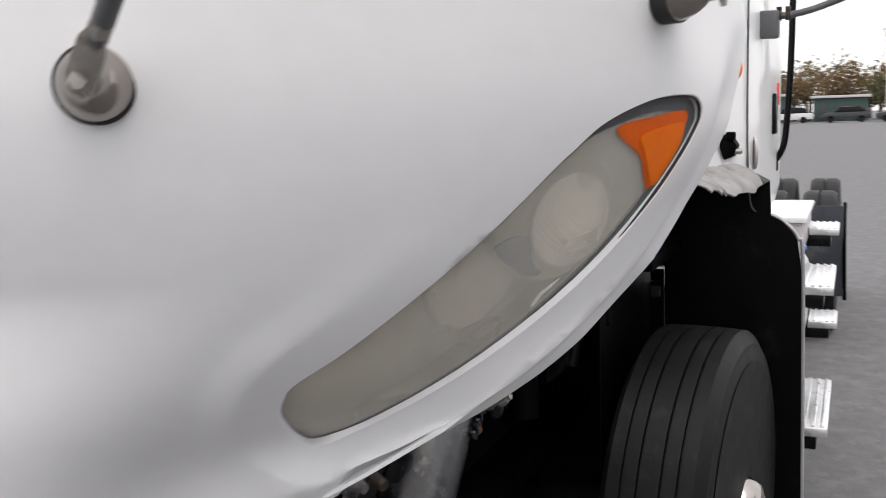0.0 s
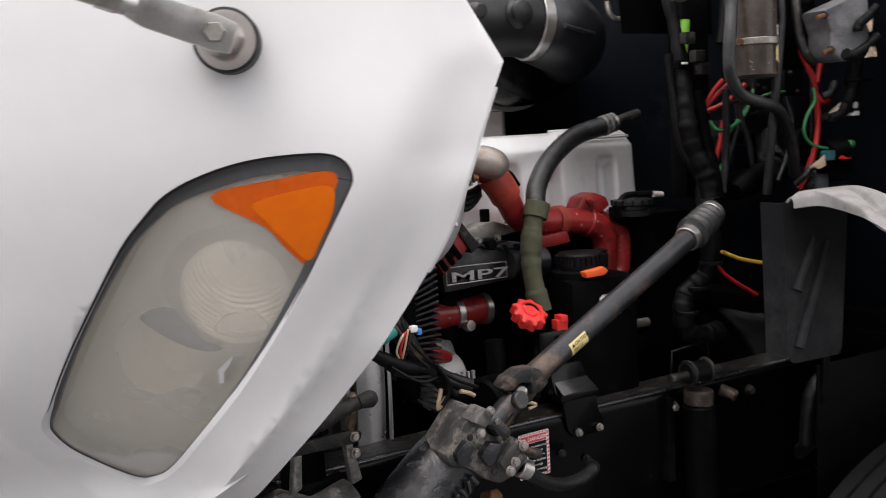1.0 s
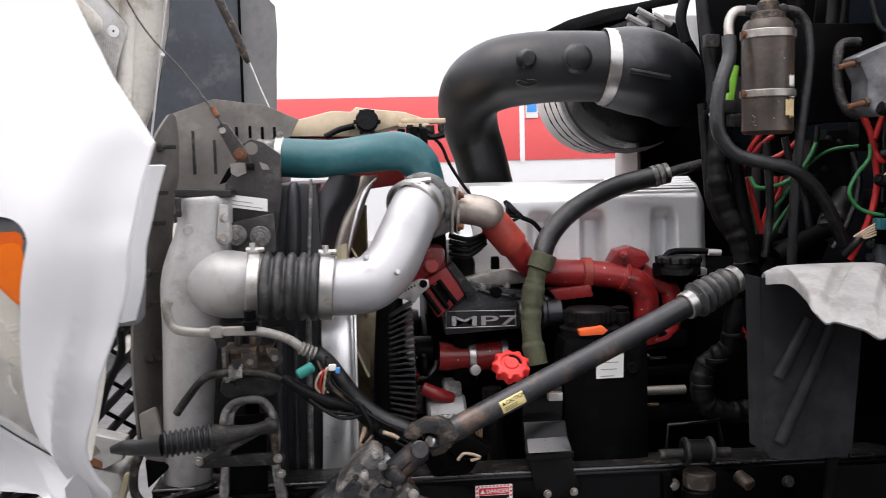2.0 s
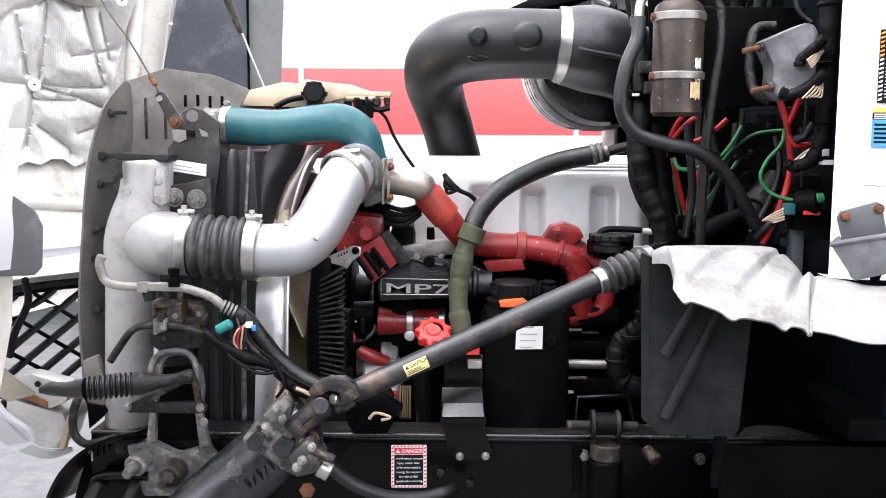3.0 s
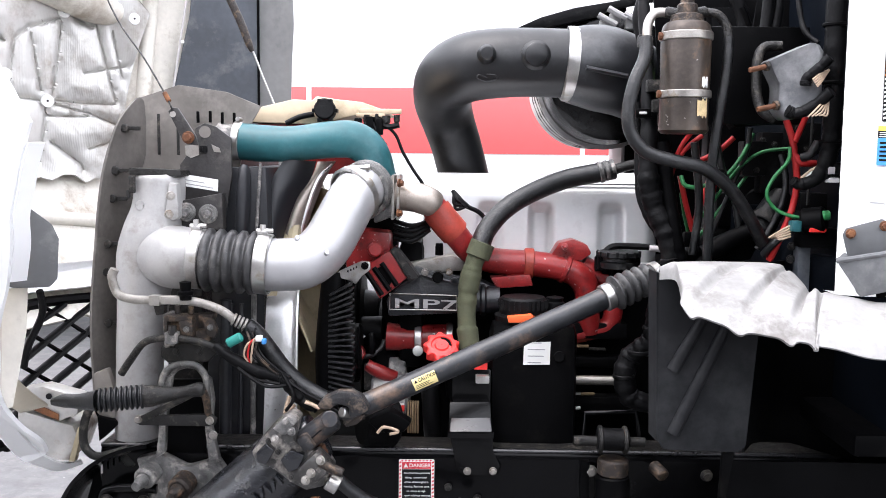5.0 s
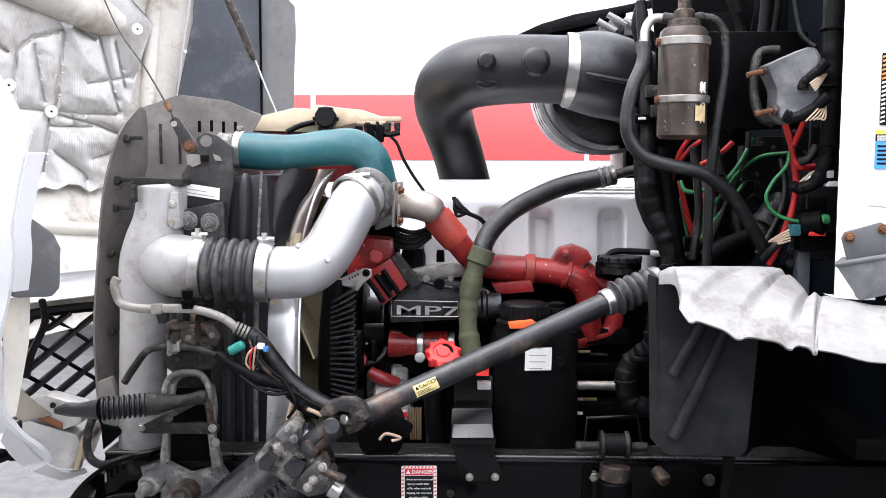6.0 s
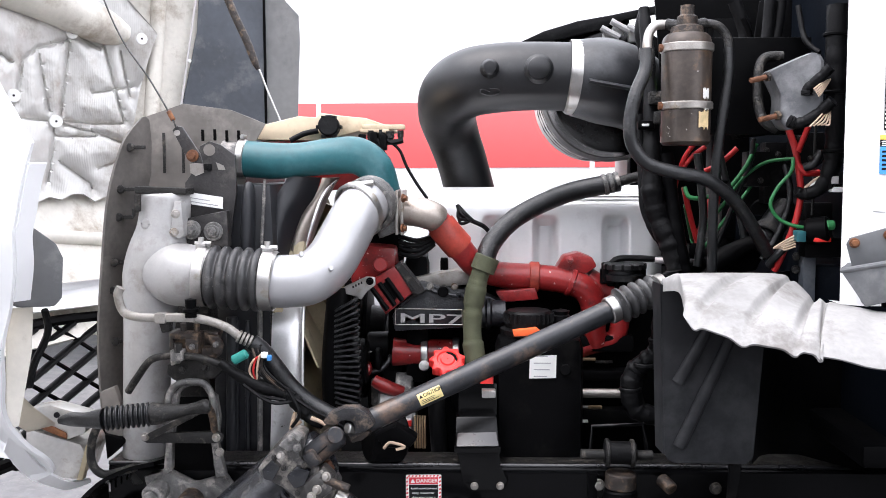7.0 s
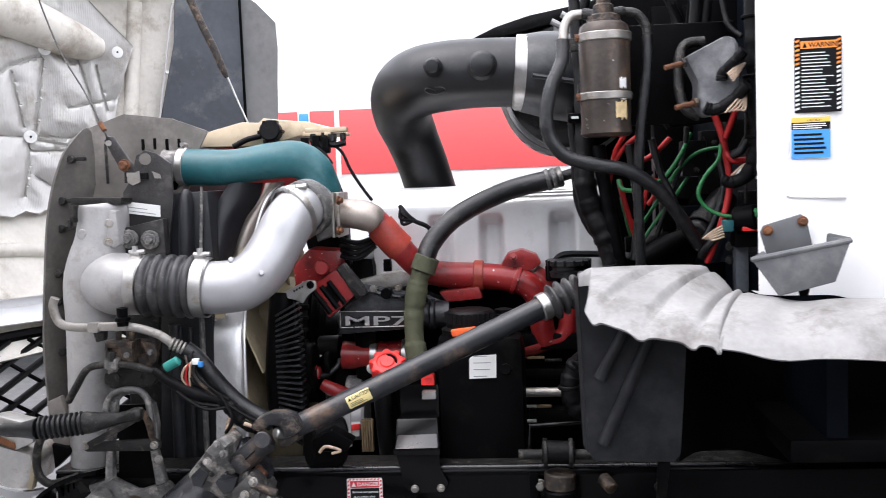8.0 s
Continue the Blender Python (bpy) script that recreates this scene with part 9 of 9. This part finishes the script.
# ---- firewall fittings ----
def dryer():
    d = thing("filter_canister", (0.49, -0.06, 1.78), "grimy metal filter canister held by two bands", "filter")
    x, y = 0.479, -0.125
    top, low = 1.895, 1.698
    r = 0.0455
    part("canister", lathe((x, y, low), (x, y, 9), [(0, r * 0.86), (0.006, r * 0.98), (0.02, r * 0.95), (top - low - 0.02, r * 0.98), (top - low - 0.006, r * 0.9), (top - low, r * 0.75)], 36), M_GRIME, d)
    for z0, z1 in ((1.862, 1.877), (1.761, 1.7745)):
        part("band", ring((x, y, z0), (x, y, z1), r * 1.04, 0.004), M_STEEL, d, "metal band")
        part("band_lug", cyl((x - r * 1.12, y - 0.01, (z0 + z1) / 2), (x - r * 0.9, y - 0.01, (z0 + z1) / 2), 0.007, 8), M_RUST, d)
    part("top_fitting", lathe((x, y, top), (x, y, 9), [(0, 0.030), (0.012, 0.028), (0.016, 0.018), (0.03, 0.018), (0.034, 0.012), (0.05, 0.012)], 18), M_RUSTDK, d)
    rng = random.Random(5)
    for a0, a1, z0, z1, m, words in ((0.30, 0.80, 0.026, 0.062, M_GOLD, "worn gold label scrap"), (0.48, 0.80, 0.079, 0.100, M_PAPER, "scrap of a white label"), (0.52, 0.80, 0.062, 0.066, M_PAPER, "scrap of a white label")):
        tear = [rng.uniform(0, 0.006) for _ in range(13)]
        part("chipped_label", grid(lambda u, v: (x + r * 1.004 * math.sin(a0 + (a1 - a0) * u), y - r * 1.004 * math.cos(a0 + (a1 - a0) * u), low + z0 + (z1 - z0) * v + tear[int(round(u * 12))] * (1 - 2 * v)), 12, 2, 0.0006), m, d, words)
    part("rear_plate", box((x - 0.01, y + r, low + 0.02), (0.715, y + r + 0.02, top), 0.004), M_BLACK, d)
    for q in ((0.4435, -0.11, 1.915), (0.516, -0.11, 1.916)):
        part("union", cyl((x, y, top + 0.012), q, 0.010, 12, 0.002), M_DUSTY, d)
    h = thing("filter_hose", (0.5, -0.1, 1.65), "black rubber hose sweeping from the filter to the steering boot", "hose", "filter hoses")
    part("metal_elbow", tube([(0.4429, -0.11, 1.9141), (0.4233, -0.115, 1.9112), (0.4116, -0.12, 1.8926), (0.4076, -0.13, 1.8603)], 0.0085, 12), M_STEEL, h, "bare metal elbow")
    part("hose", tube([(0.4067, -0.13, 1.8671), (0.4037, -0.14, 1.8309), (0.3841, -0.155, 1.786), (0.3743, -0.16, 1.7361), (0.3802, -0.16, 1.6971), (0.4075, -0.16, 1.6648), (0.4583, -0.16, 1.6492), (0.5102, -0.15, 1.6375), (0.5621, -0.13, 1.6042), (0.6023, -0.11, 1.5573), (0.6435, -0.08, 1.4986)], 0.012, 16, 8), M_HOSE, h)
    h = thing("filter_hose", (0.55, -0.1, 1.55), "thin black hose hanging straight down from the filter", "hose", "filter hoses")
    part("metal_elbow", tube([(0.5143, -0.11, 1.9151), (0.5358, -0.115, 1.9102), (0.5514, -0.12, 1.8887), (0.5543, -0.125, 1.8613)], 0.008, 12), M_DUSTY, h)
    part("hose", tube([(0.5533, -0.125, 1.8691), (0.5513, -0.13, 1.8144), (0.5376, -0.13, 1.7039), (0.5328, -0.12, 1.6032), (0.5368, -0.1, 1.4654)], 0.009, 14), M_HOSE, h)


dryer()


def firewall_clutter():
    l = thing("main_loom", (0.5, 0.0, 1.5), "thick taped black wiring loom running down the firewall", "wiring")
    part("trunk", taped([(0.441, 0.1, 1.978), (0.448, 0.06, 1.819), (0.45, 0.04, 1.697), (0.449, 0.03, 1.619), (0.462, 0.03, 1.564), (0.486, 0.02, 1.509), (0.499, 0.02, 1.459)], [0.012, 0.014, 0.018, 0.021, 0.022, 0.024, 0.022], 14), M_RUBBER, l)
    part("strand", taped([(0.476, 0.03, 1.686), (0.489, 0.02, 1.587), (0.5, 0.01, 1.51), (0.513, 0.01, 1.455)], 0.014, 12), M_BLACK, l)
    part("strand", taped([(0.428, 0.06, 1.764), (0.433, 0.05, 1.663), (0.438, 0.04, 1.574), (0.471, 0.03, 1.508)], 0.009, 10), M_RUBBER, l)
    part("lower_loom", taped([(0.465, -0.02, 1.397), (0.462, -0.01, 1.334), (0.456, 0, 1.296), (0.425, 0.02, 1.262), (0.412, 0.02, 1.225), (0.424, 0.02, 1.179), (0.476, 0.02, 1.163), (0.523, 0.03, 1.166)], [0.016, 0.019, 0.019, 0.021, 0.022, 0.022, 0.02, 0.02], 14), M_RUBBER, l)
    for q in ((0.459, -0.02, 1.325), (0.435, 0, 1.273), (0.407, 0, 1.224)):
        part("tape_ridge", ring((q[0], q[1], q[2] - 0.004), (q[0], q[1], q[2] + 0.004), 0.022, 0.004), M_RUBBER, l)
    part("relay", box((0.419, 0.02, 1.75), (0.451, 0.04, 1.732), 0.003), M_BLACK, l)
    part("relay_label", box((0.426, 0.015, 1.744), (0.44, 0.02, 1.739), 0.001), M_PAPER, l)
    for q in ((0.454, 0.02, 1.794), (0.462, 0, 1.755), (0.435, 0.02, 1.88), (0.474, 0, 1.729)):
        part("clip", box((q[0] - 0.014, q[1], q[2] - 0.012), (q[0] + 0.014, q[1] + 0.02, q[2] + 0.012), 0.003), M_DUSTY, l)
    part("steel_tube", tube([(0.556, 0.41, 2.12), (0.553, 0.40, 1.96), (0.551, 0.395, 1.91), (0.556, 0.39, 1.888), (0.575, 0.385, 1.88), (0.62, 0.37, 1.879)], 0.008, 10), M_STEEL, l)
    part("green_sleeve", tube([(0.500, 0.081, 1.838), (0.494, 0.081, 1.79), (0.486, 0.081, 1.748)], 0.0095, 12), M_WIRE_L, l, "lime green sleeve")

    def wire(pts, r, m, words, group="loose wires"):
        tagged(part("wire", tube(pts, r, 10), m), words, "wire", group)

    red, green = "red insulated cable along the firewall", "green insulated wire along the firewall"
    wire([(0.524, 0, 1.705), (0.508, 0.02, 1.675), (0.499, 0.04, 1.631), (0.495, 0.05, 1.586)], 0.0047, M_WIRE_R, red)
    wire([(0.545, 0, 1.699), (0.524, 0.01, 1.681), (0.505, 0.03, 1.653)], 0.0047, M_WIRE_R, red)
    wire([(0.611, 0.02, 1.696), (0.582, 0.03, 1.667), (0.552, 0.04, 1.651), (0.527, 0.05, 1.642)], 0.0055, M_WIRE_R, red)
    wire([(0.516, 0.05, 1.62), (0.526, 0.05, 1.575), (0.539, 0.05, 1.528), (0.546, 0.05, 1.508)], 0.0055, M_WIRE_R, red)
    wire([(0.575, 0.05, 1.62), (0.563, 0.05, 1.575), (0.55, 0.05, 1.536), (0.544, 0.05, 1.508)], 0.0055, M_WIRE_R, red)
    wire([(0.591, 0.06, 1.62), (0.584, 0.06, 1.586), (0.571, 0.06, 1.569)], 0.0047, M_WIRE_R, red)
    wire([(0.651, 0.03, 1.704), (0.628, 0.02, 1.66), (0.597, 0.02, 1.621), (0.554, 0.02, 1.601), (0.521, 0.02, 1.601), (0.513, 0.03, 1.62)], 0.0043, M_WIRE_G, green)
    wire([(0.712, 0, 1.675), (0.666, 0.02, 1.668), (0.63, 0.04, 1.638), (0.598, 0.06, 1.587), (0.564, 0.07, 1.535)], 0.0035, M_WIRE_G, green)
    wire([(0.658, 0.06, 1.632), (0.626, 0.06, 1.587), (0.594, 0.06, 1.547), (0.557, 0.06, 1.495)], 0.0035, M_WIRE_G, green)
    wire([(0.52, 0.06, 1.586), (0.529, 0.06, 1.541), (0.537, 0.06, 1.507)], 0.0031, M_WIRE_G, green)
    wire([(0.664, -0.08, 1.758), (0.675, -0.09, 1.722), (0.683, -0.1, 1.691), (0.688, -0.1, 1.664), (0.695, -0.1, 1.615), (0.69, -0.1, 1.573), (0.681, -0.1, 1.542), (0.666, -0.09, 1.494), (0.657, -0.08, 1.467)], 0.0062, M_WIRE_R, red)
    wire([(0.709, -0.1, 1.742), (0.7, -0.1, 1.717), (0.686, -0.105, 1.686)], 0.0055, M_WIRE_R, red)
    wire([(0.688, -0.1, 1.664), (0.7, -0.105, 1.648), (0.727, -0.1, 1.648)], 0.0062, M_WIRE_R, red)
    wire([(0.68, -0.1, 1.676), (0.673, -0.11, 1.65), (0.649, -0.11, 1.62), (0.638, -0.11, 1.589), (0.659, -0.11, 1.561), (0.699, -0.12, 1.549), (0.74, -0.12, 1.552)], 0.0035, M_WIRE_G, green)
    for k in range(5):
        wire([(0.6948, -0.23, 1.804), V((0.6777, -0.24, 1.7973)) + V((0, 0, -0.004 * k)), V((0.6645, -0.24, 1.787)) + V((0.002 * k, 0, -0.003 * k))], 0.0016, M_WIRE_W, "pale thin wire of the connector", "pale wires")
        wire([(0.6958, -0.23, 1.7616), V((0.6758, -0.24, 1.7418)) + V((0.004 * k, 0, -0.003 * k)), V((0.6598, -0.24, 1.7248)) + V((0.006 * k, 0, 0.001 * k))], 0.0016, M_WIRE_W, "pale thin wire of the connector", "pale wires")
        wire([V((0.724, -0.14, 1.644)) + V((0, 0, -0.005 * k)), V((0.706, -0.14, 1.636)) + V((0, 0, -0.005 * k)), V((0.692, -0.13, 1.621)) + V((0.006 * k, 0, -0.002 * k))], 0.0026, M_PAPER if k % 2 else M_WIRE_W, "pale thin wire of the connector", "pale wires")
        wire([V((0.678, -0.13, 1.536)) + V((0, 0, -0.005 * k)), V((0.659, -0.13, 1.526)) + V((0, 0, -0.004 * k)), V((0.642, -0.12, 1.512)) + V((0.004 * k, 0, 0))], 0.0019, M_WIRE_W, "thin tan wire of the connector", "pale wires")

    v = thing("side_loom", (0.7, -0.2, 1.8), "black corrugated loom tied along the cab edge", "wiring")
    part("trunk", taped([(0.726, -0.17, 1.936), (0.726, -0.17, 1.86), (0.727, -0.17, 1.773), (0.731, -0.16, 1.696), (0.728, -0.15, 1.651), (0.714, -0.14, 1.621), (0.691, -0.13, 1.61), (0.676, -0.13, 1.617)], [0.019, 0.019, 0.018, 0.016, 0.015, 0.013, 0.011, 0.008], 16), M_RUBBER, v)
    part("trunk", taped([(0.688, -0.08, 1.95), (0.695, -0.1, 1.888), (0.714, -0.12, 1.861)], 0.005, 10), M_RUBBER, v)
    part("branch", taped([(0.6901, -0.245, 1.8233), (0.675, -0.235, 1.8051), (0.6598, -0.225, 1.7899), (0.6589, -0.225, 1.7784)], 0.009, 10), M_RUBBER, v)
    part("branch", taped([(0.6949, -0.245, 1.7678), (0.6722, -0.225, 1.743), (0.6475, -0.215, 1.7316), (0.6332, -0.215, 1.7364)], 0.010, 10), M_RUBBER, v)
    for q in ((0.723, -0.17, 1.886), (0.724, -0.17, 1.787), (0.728, -0.165, 1.686)):
        part("cable_tie", ring((q[0], q[1], q[2] - 0.003), (q[0], q[1], q[2] + 0.003), 0.0205, 0.003), M_BLACK, v)
        part("tie_tail", box((q[0], q[1] - 0.02, q[2] - 0.003), (q[0] + 0.032, q[1] - 0.015, q[2] + 0.003), 0.001), M_BLACK, v)
    b = thing("junction_cover", (0.63, -0.12, 1.8), "dented grey metal cover with two rusty studs", "cover")
    part("cover", slab([(0.6061, -0.19, 1.823), (0.6652, -0.23, 1.8503), (0.6794, -0.23, 1.8465), (0.686, -0.23, 1.8342), (0.686, -0.23, 1.7688), (0.6709, -0.23, 1.7271), (0.6362, -0.21, 1.7205), (0.6251, -0.19, 1.7376), (0.627, -0.19, 1.7803)], (0, 0.06, 0), 0.008), M_COVERGREY, b)
    for a, c in (((0.5709, -0.2, 1.805), (0.6061, -0.19, 1.8135)), ((0.587, -0.2, 1.7386), (0.6251, -0.19, 1.7471))):
        part("stud", cyl(a, c, 0.0048, 10, 0.001), M_RUST, b, "rusty stud")
        part("stud_nut", cyl(V(a).lerp(V(c), 0.82), V(a).lerp(V(c), 0.98), 0.009, 6, 0.001), M_RUSTDK, b)
    part("bent_pipe", tube([(0.653, -0.11, 1.8567), (0.6226, -0.11, 1.8539), (0.6082, -0.12, 1.83), (0.6052, -0.13, 1.7749), (0.6136, -0.14, 1.7397), (0.6364, -0.14, 1.7254)], 0.009, 12), M_DUSTY, b)
    p = thing("firewall_plate", (0.66, 0.05, 1.8), "black pressed steel plate on the firewall", "plate")
    part("plate", slab([(0.617, 0.06, 1.715), (0.611, 0.06, 1.732), (0.635, 0.06, 1.776), (0.647, 0.06, 1.886), (0.659, 0.06, 1.984), (0.719, 0.06, 1.984), (0.732, 0.06, 1.728)], (0, 0.006, 0), 0.003), M_BLACK, p)
    part("edge", tube([(0.615, 0.055, 1.715), (0.61, 0.055, 1.732), (0.634, 0.055, 1.776), (0.645, 0.055, 1.853), (0.644, 0.055, 1.907), (0.626, 0.055, 1.95)], 0.006, 8), M_BLACK, p)
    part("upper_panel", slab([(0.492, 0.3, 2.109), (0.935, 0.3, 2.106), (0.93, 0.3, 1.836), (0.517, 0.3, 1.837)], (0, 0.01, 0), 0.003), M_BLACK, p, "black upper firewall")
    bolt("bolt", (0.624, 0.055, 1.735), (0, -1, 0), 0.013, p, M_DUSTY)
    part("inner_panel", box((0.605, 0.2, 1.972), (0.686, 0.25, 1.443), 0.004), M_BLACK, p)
    part("lower_shelf", slab([(0.575, 0.02, 1.488), (0.651, 0.02, 1.511), (0.669, 0.02, 1.489), (0.654, 0.02, 1.456), (0.577, 0.02, 1.443)], (0, 0.06, 0), 0.006), M_BLACK, p)
    c = thing("connector_block", (0.66, -0.13, 1.55), "black multi-pin connector with a blue plug and red tab", "connector")
    part("body", join(cyl((0.7, -0.12, 1.542), (0.735, -0.14, 1.548), 0.024, 20, 0.004), box((0.695, -0.13, 1.532), (0.762, -0.09, 1.495), 0.006)), M_BLACK, c)
    part("blue_plug", box((0.675, -0.145, 1.545), (0.692, -0.12, 1.525), 0.003), M_TEAL, c, "dull blue plug")
    part("green_end", cyl((0.724, -0.15, 1.555), (0.738, -0.15, 1.556), 0.009, 12, 0.002), M_WIRE_G, c, "green wire seal")
    part("red_tab", box((0.705, -0.15, 1.533), (0.734, -0.14, 1.525), 0.002), M_REDBR, c, "red locking tab")
    part("side_plug", box((0.729, -0.16, 1.629), (0.749, -0.14, 1.614), 0.002), M_PAPER, c)
    n = thing("heater_duct", (0.65, -0.05, 1.45), "dark navy moulded panel below the connectors", "panel")
    part("panel", slab([(0.684, -0.05, 1.453), (0.701, -0.06, 1.508), (0.71, -0.07, 1.514), (0.717, -0.08, 1.478), (0.774, -0.12, 1.478), (0.778, -0.12, 1.4), (0.689, -0.05, 1.388)], (0, 0.05, 0), 0.006), M_NAVY, n)
    part("flange", box((0.704, -0.1, 1.503), (0.726, -0.07, 1.413), 0.002), M_LINER, n)
    for q in ((0.699, -0.075, 1.493), (0.698, -0.075, 1.469)):
        bolt("bolt", q, (-0.3, -1, 0), 0.008, n, M_DUSTY)
    a = thing("pedal_bracket", (0.6, 0.05, 1.5), "black cast bracket and lever on the firewall", "bracket")
    part("arm", tube([(0.554, 0, 1.468), (0.587, 0, 1.485), (0.624, 0, 1.507), (0.667, 0, 1.519)], [0.018, 0.022, 0.016, 0.016], 12), M_BLACK, a)
    part("block", box((0.633, 0.08, 1.563), (0.717, 0.12, 1.492), 0.008), M_NAVY, a)
    part("block", box((0.603, 0.1, 1.585), (0.664, 0.14, 1.513), 0.008), M_BLACK, a)
    part("small_plug", box((0.524, 0.03, 1.509), (0.555, 0.05, 1.479), 0.003), M_BLACK, a)
    part("round_hole", lathe((0.687, 0.09, 1.563), (0.721, 0.2, 1.558), [(0, 0.03), (0.004, 0.034), (0.02, 0.034)], 24), M_BLACK, a)
    u = thing("upper_hoses", (0.55, 0.15, 2.0), "black hoses running up the firewall", "hose")
    for pts, r in (([(0.662, 0, 1.974), (0.658, 0, 1.911), (0.649, 0, 1.869)], 0.012), ([(0.683, 0, 1.974), (0.676, 0, 1.911), (0.664, 0, 1.863)], 0.010), ([(0.621, 0.1, 1.99), (0.644, 0.1, 1.924), (0.64, 0.1, 1.857), (0.627, 0.1, 1.79)], 0.014), ([(0.478, 0.3, 2.011), (0.467, 0.3, 1.962), (0.479, 0.3, 1.913)], 0.012)):
        part("hose", tube(pts, r, 12), M_RUBBER, u)

    d = thing("relay_box", (0.66, -0.02, 1.72), "black plastic relay boxes in a row on the firewall", "relay box")
    for q0, q1 in (((0.636, 0.04, 1.69), (0.683, 0.08, 1.621)), ((0.674, 0.05, 1.708), (0.726, 0.09, 1.587)), ((0.711, 0, 1.725), (0.772, 0.04, 1.665)), ((0.623, 0.1, 1.62), (0.685, 0.14, 1.561)), ((0.732, -0.02, 1.591), (0.783, 0.02, 1.555))):
        part("relay", box(q0, q1, 0.004), M_RUBBER, d)
    for q in ((0.659, 0.054, 1.894), (0.675, 0.045, 1.692), (0.698, 0.045, 1.684), (0.644, 0.035, 1.677), (0.662, 0.035, 1.633), (0.723, -0.005, 1.715), (0.744, -0.005, 1.675)):
        bolt("screw", q, (0, -1, 0), 0.006, d, M_DUSTY)
    part("rod", cyl((0.736, -0.05, 1.733), (0.734, -0.05, 1.569), 0.003, 8), M_DUSTY, d)
    part("slotted_plug", box((0.724, -0.16, 1.65), (0.755, -0.13, 1.62), 0.003), M_RUBBER, d)
    part("plug_mark", box((0.727, -0.163, 1.642), (0.739, -0.16, 1.629), 0.001), M_GREYEND, d)
    k = thing("brake_booster_tube", (0.6, 0.0, 1.55), "dark scuffed pipe slanting up to the firewall", "pipe")
    part("pipe", cyl((0.651, -0.01, 1.512), (0.719, 0.06, 1.579), 0.026, 18, 0.003), M_HOSE, k)
    part("collar", ring((0.661, -0.005, 1.524), (0.673, 0.008, 1.537), 0.029, 0.004), M_DUSTY, k)
    for pts, r in (([(0.576, 0.02, 1.695), (0.591, 0.02, 1.632), (0.616, 0.02, 1.577), (0.629, 0.02, 1.511)], 0.007), ([(0.642, 0.02, 1.715), (0.639, 0.03, 1.666), (0.623, 0.05, 1.61), (0.587, 0.06, 1.507)], 0.005), ([(0.691, -0.02, 1.664), (0.699, -0.03, 1.602), (0.68, -0.03, 1.537), (0.649, -0.03, 1.483)], 0.006), ([(0.53, 0, 1.686), (0.541, 0.01, 1.621), (0.548, 0.02, 1.554), (0.538, 0.02, 1.465)], 0.008), ([(0.723, -0.12, 1.686), (0.71, -0.12, 1.664), (0.698, -0.11, 1.658)], 0.008), ([(0.682, -0.1, 1.521), (0.657, -0.1, 1.5), (0.646, -0.08, 1.477)], 0.007)):
        tagged(part("cable", tube(pts, r, 10), M_HOSE), "black insulated cable along the firewall", "cable", "black cables")
    for q, r in (((0.539, -0.082, 1.63), 0.017), ((0.539, -0.105, 1.632), 0.0225), ((0.449, -0.12, 1.655), 0.0215)):
        tagged(part("hose_tie", ring((q[0], q[1], q[2] - 0.003), (q[0], q[1], q[2] + 0.003), r, 0.003), M_BLACK), "black cable tie round a hose", "cable tie", "hose ties")


firewall_clutter()
tagged(part("wire", tube([(0.51, 0.0, 1.341), (0.569, 0.0, 1.318), (0.643, 0.0, 1.301)], 0.0045, 10), M_WIRE_Y), "yellow wire behind the inner wing", "wire", "loose wires")
tagged(part("wire", tube([(0.472, 0.0, 1.351), (0.517, 0.0, 1.291), (0.611, 0.0, 1.235)], 0.0045, 10), M_WIRE_R), "red wire behind the inner wing", "wire", "loose wires")
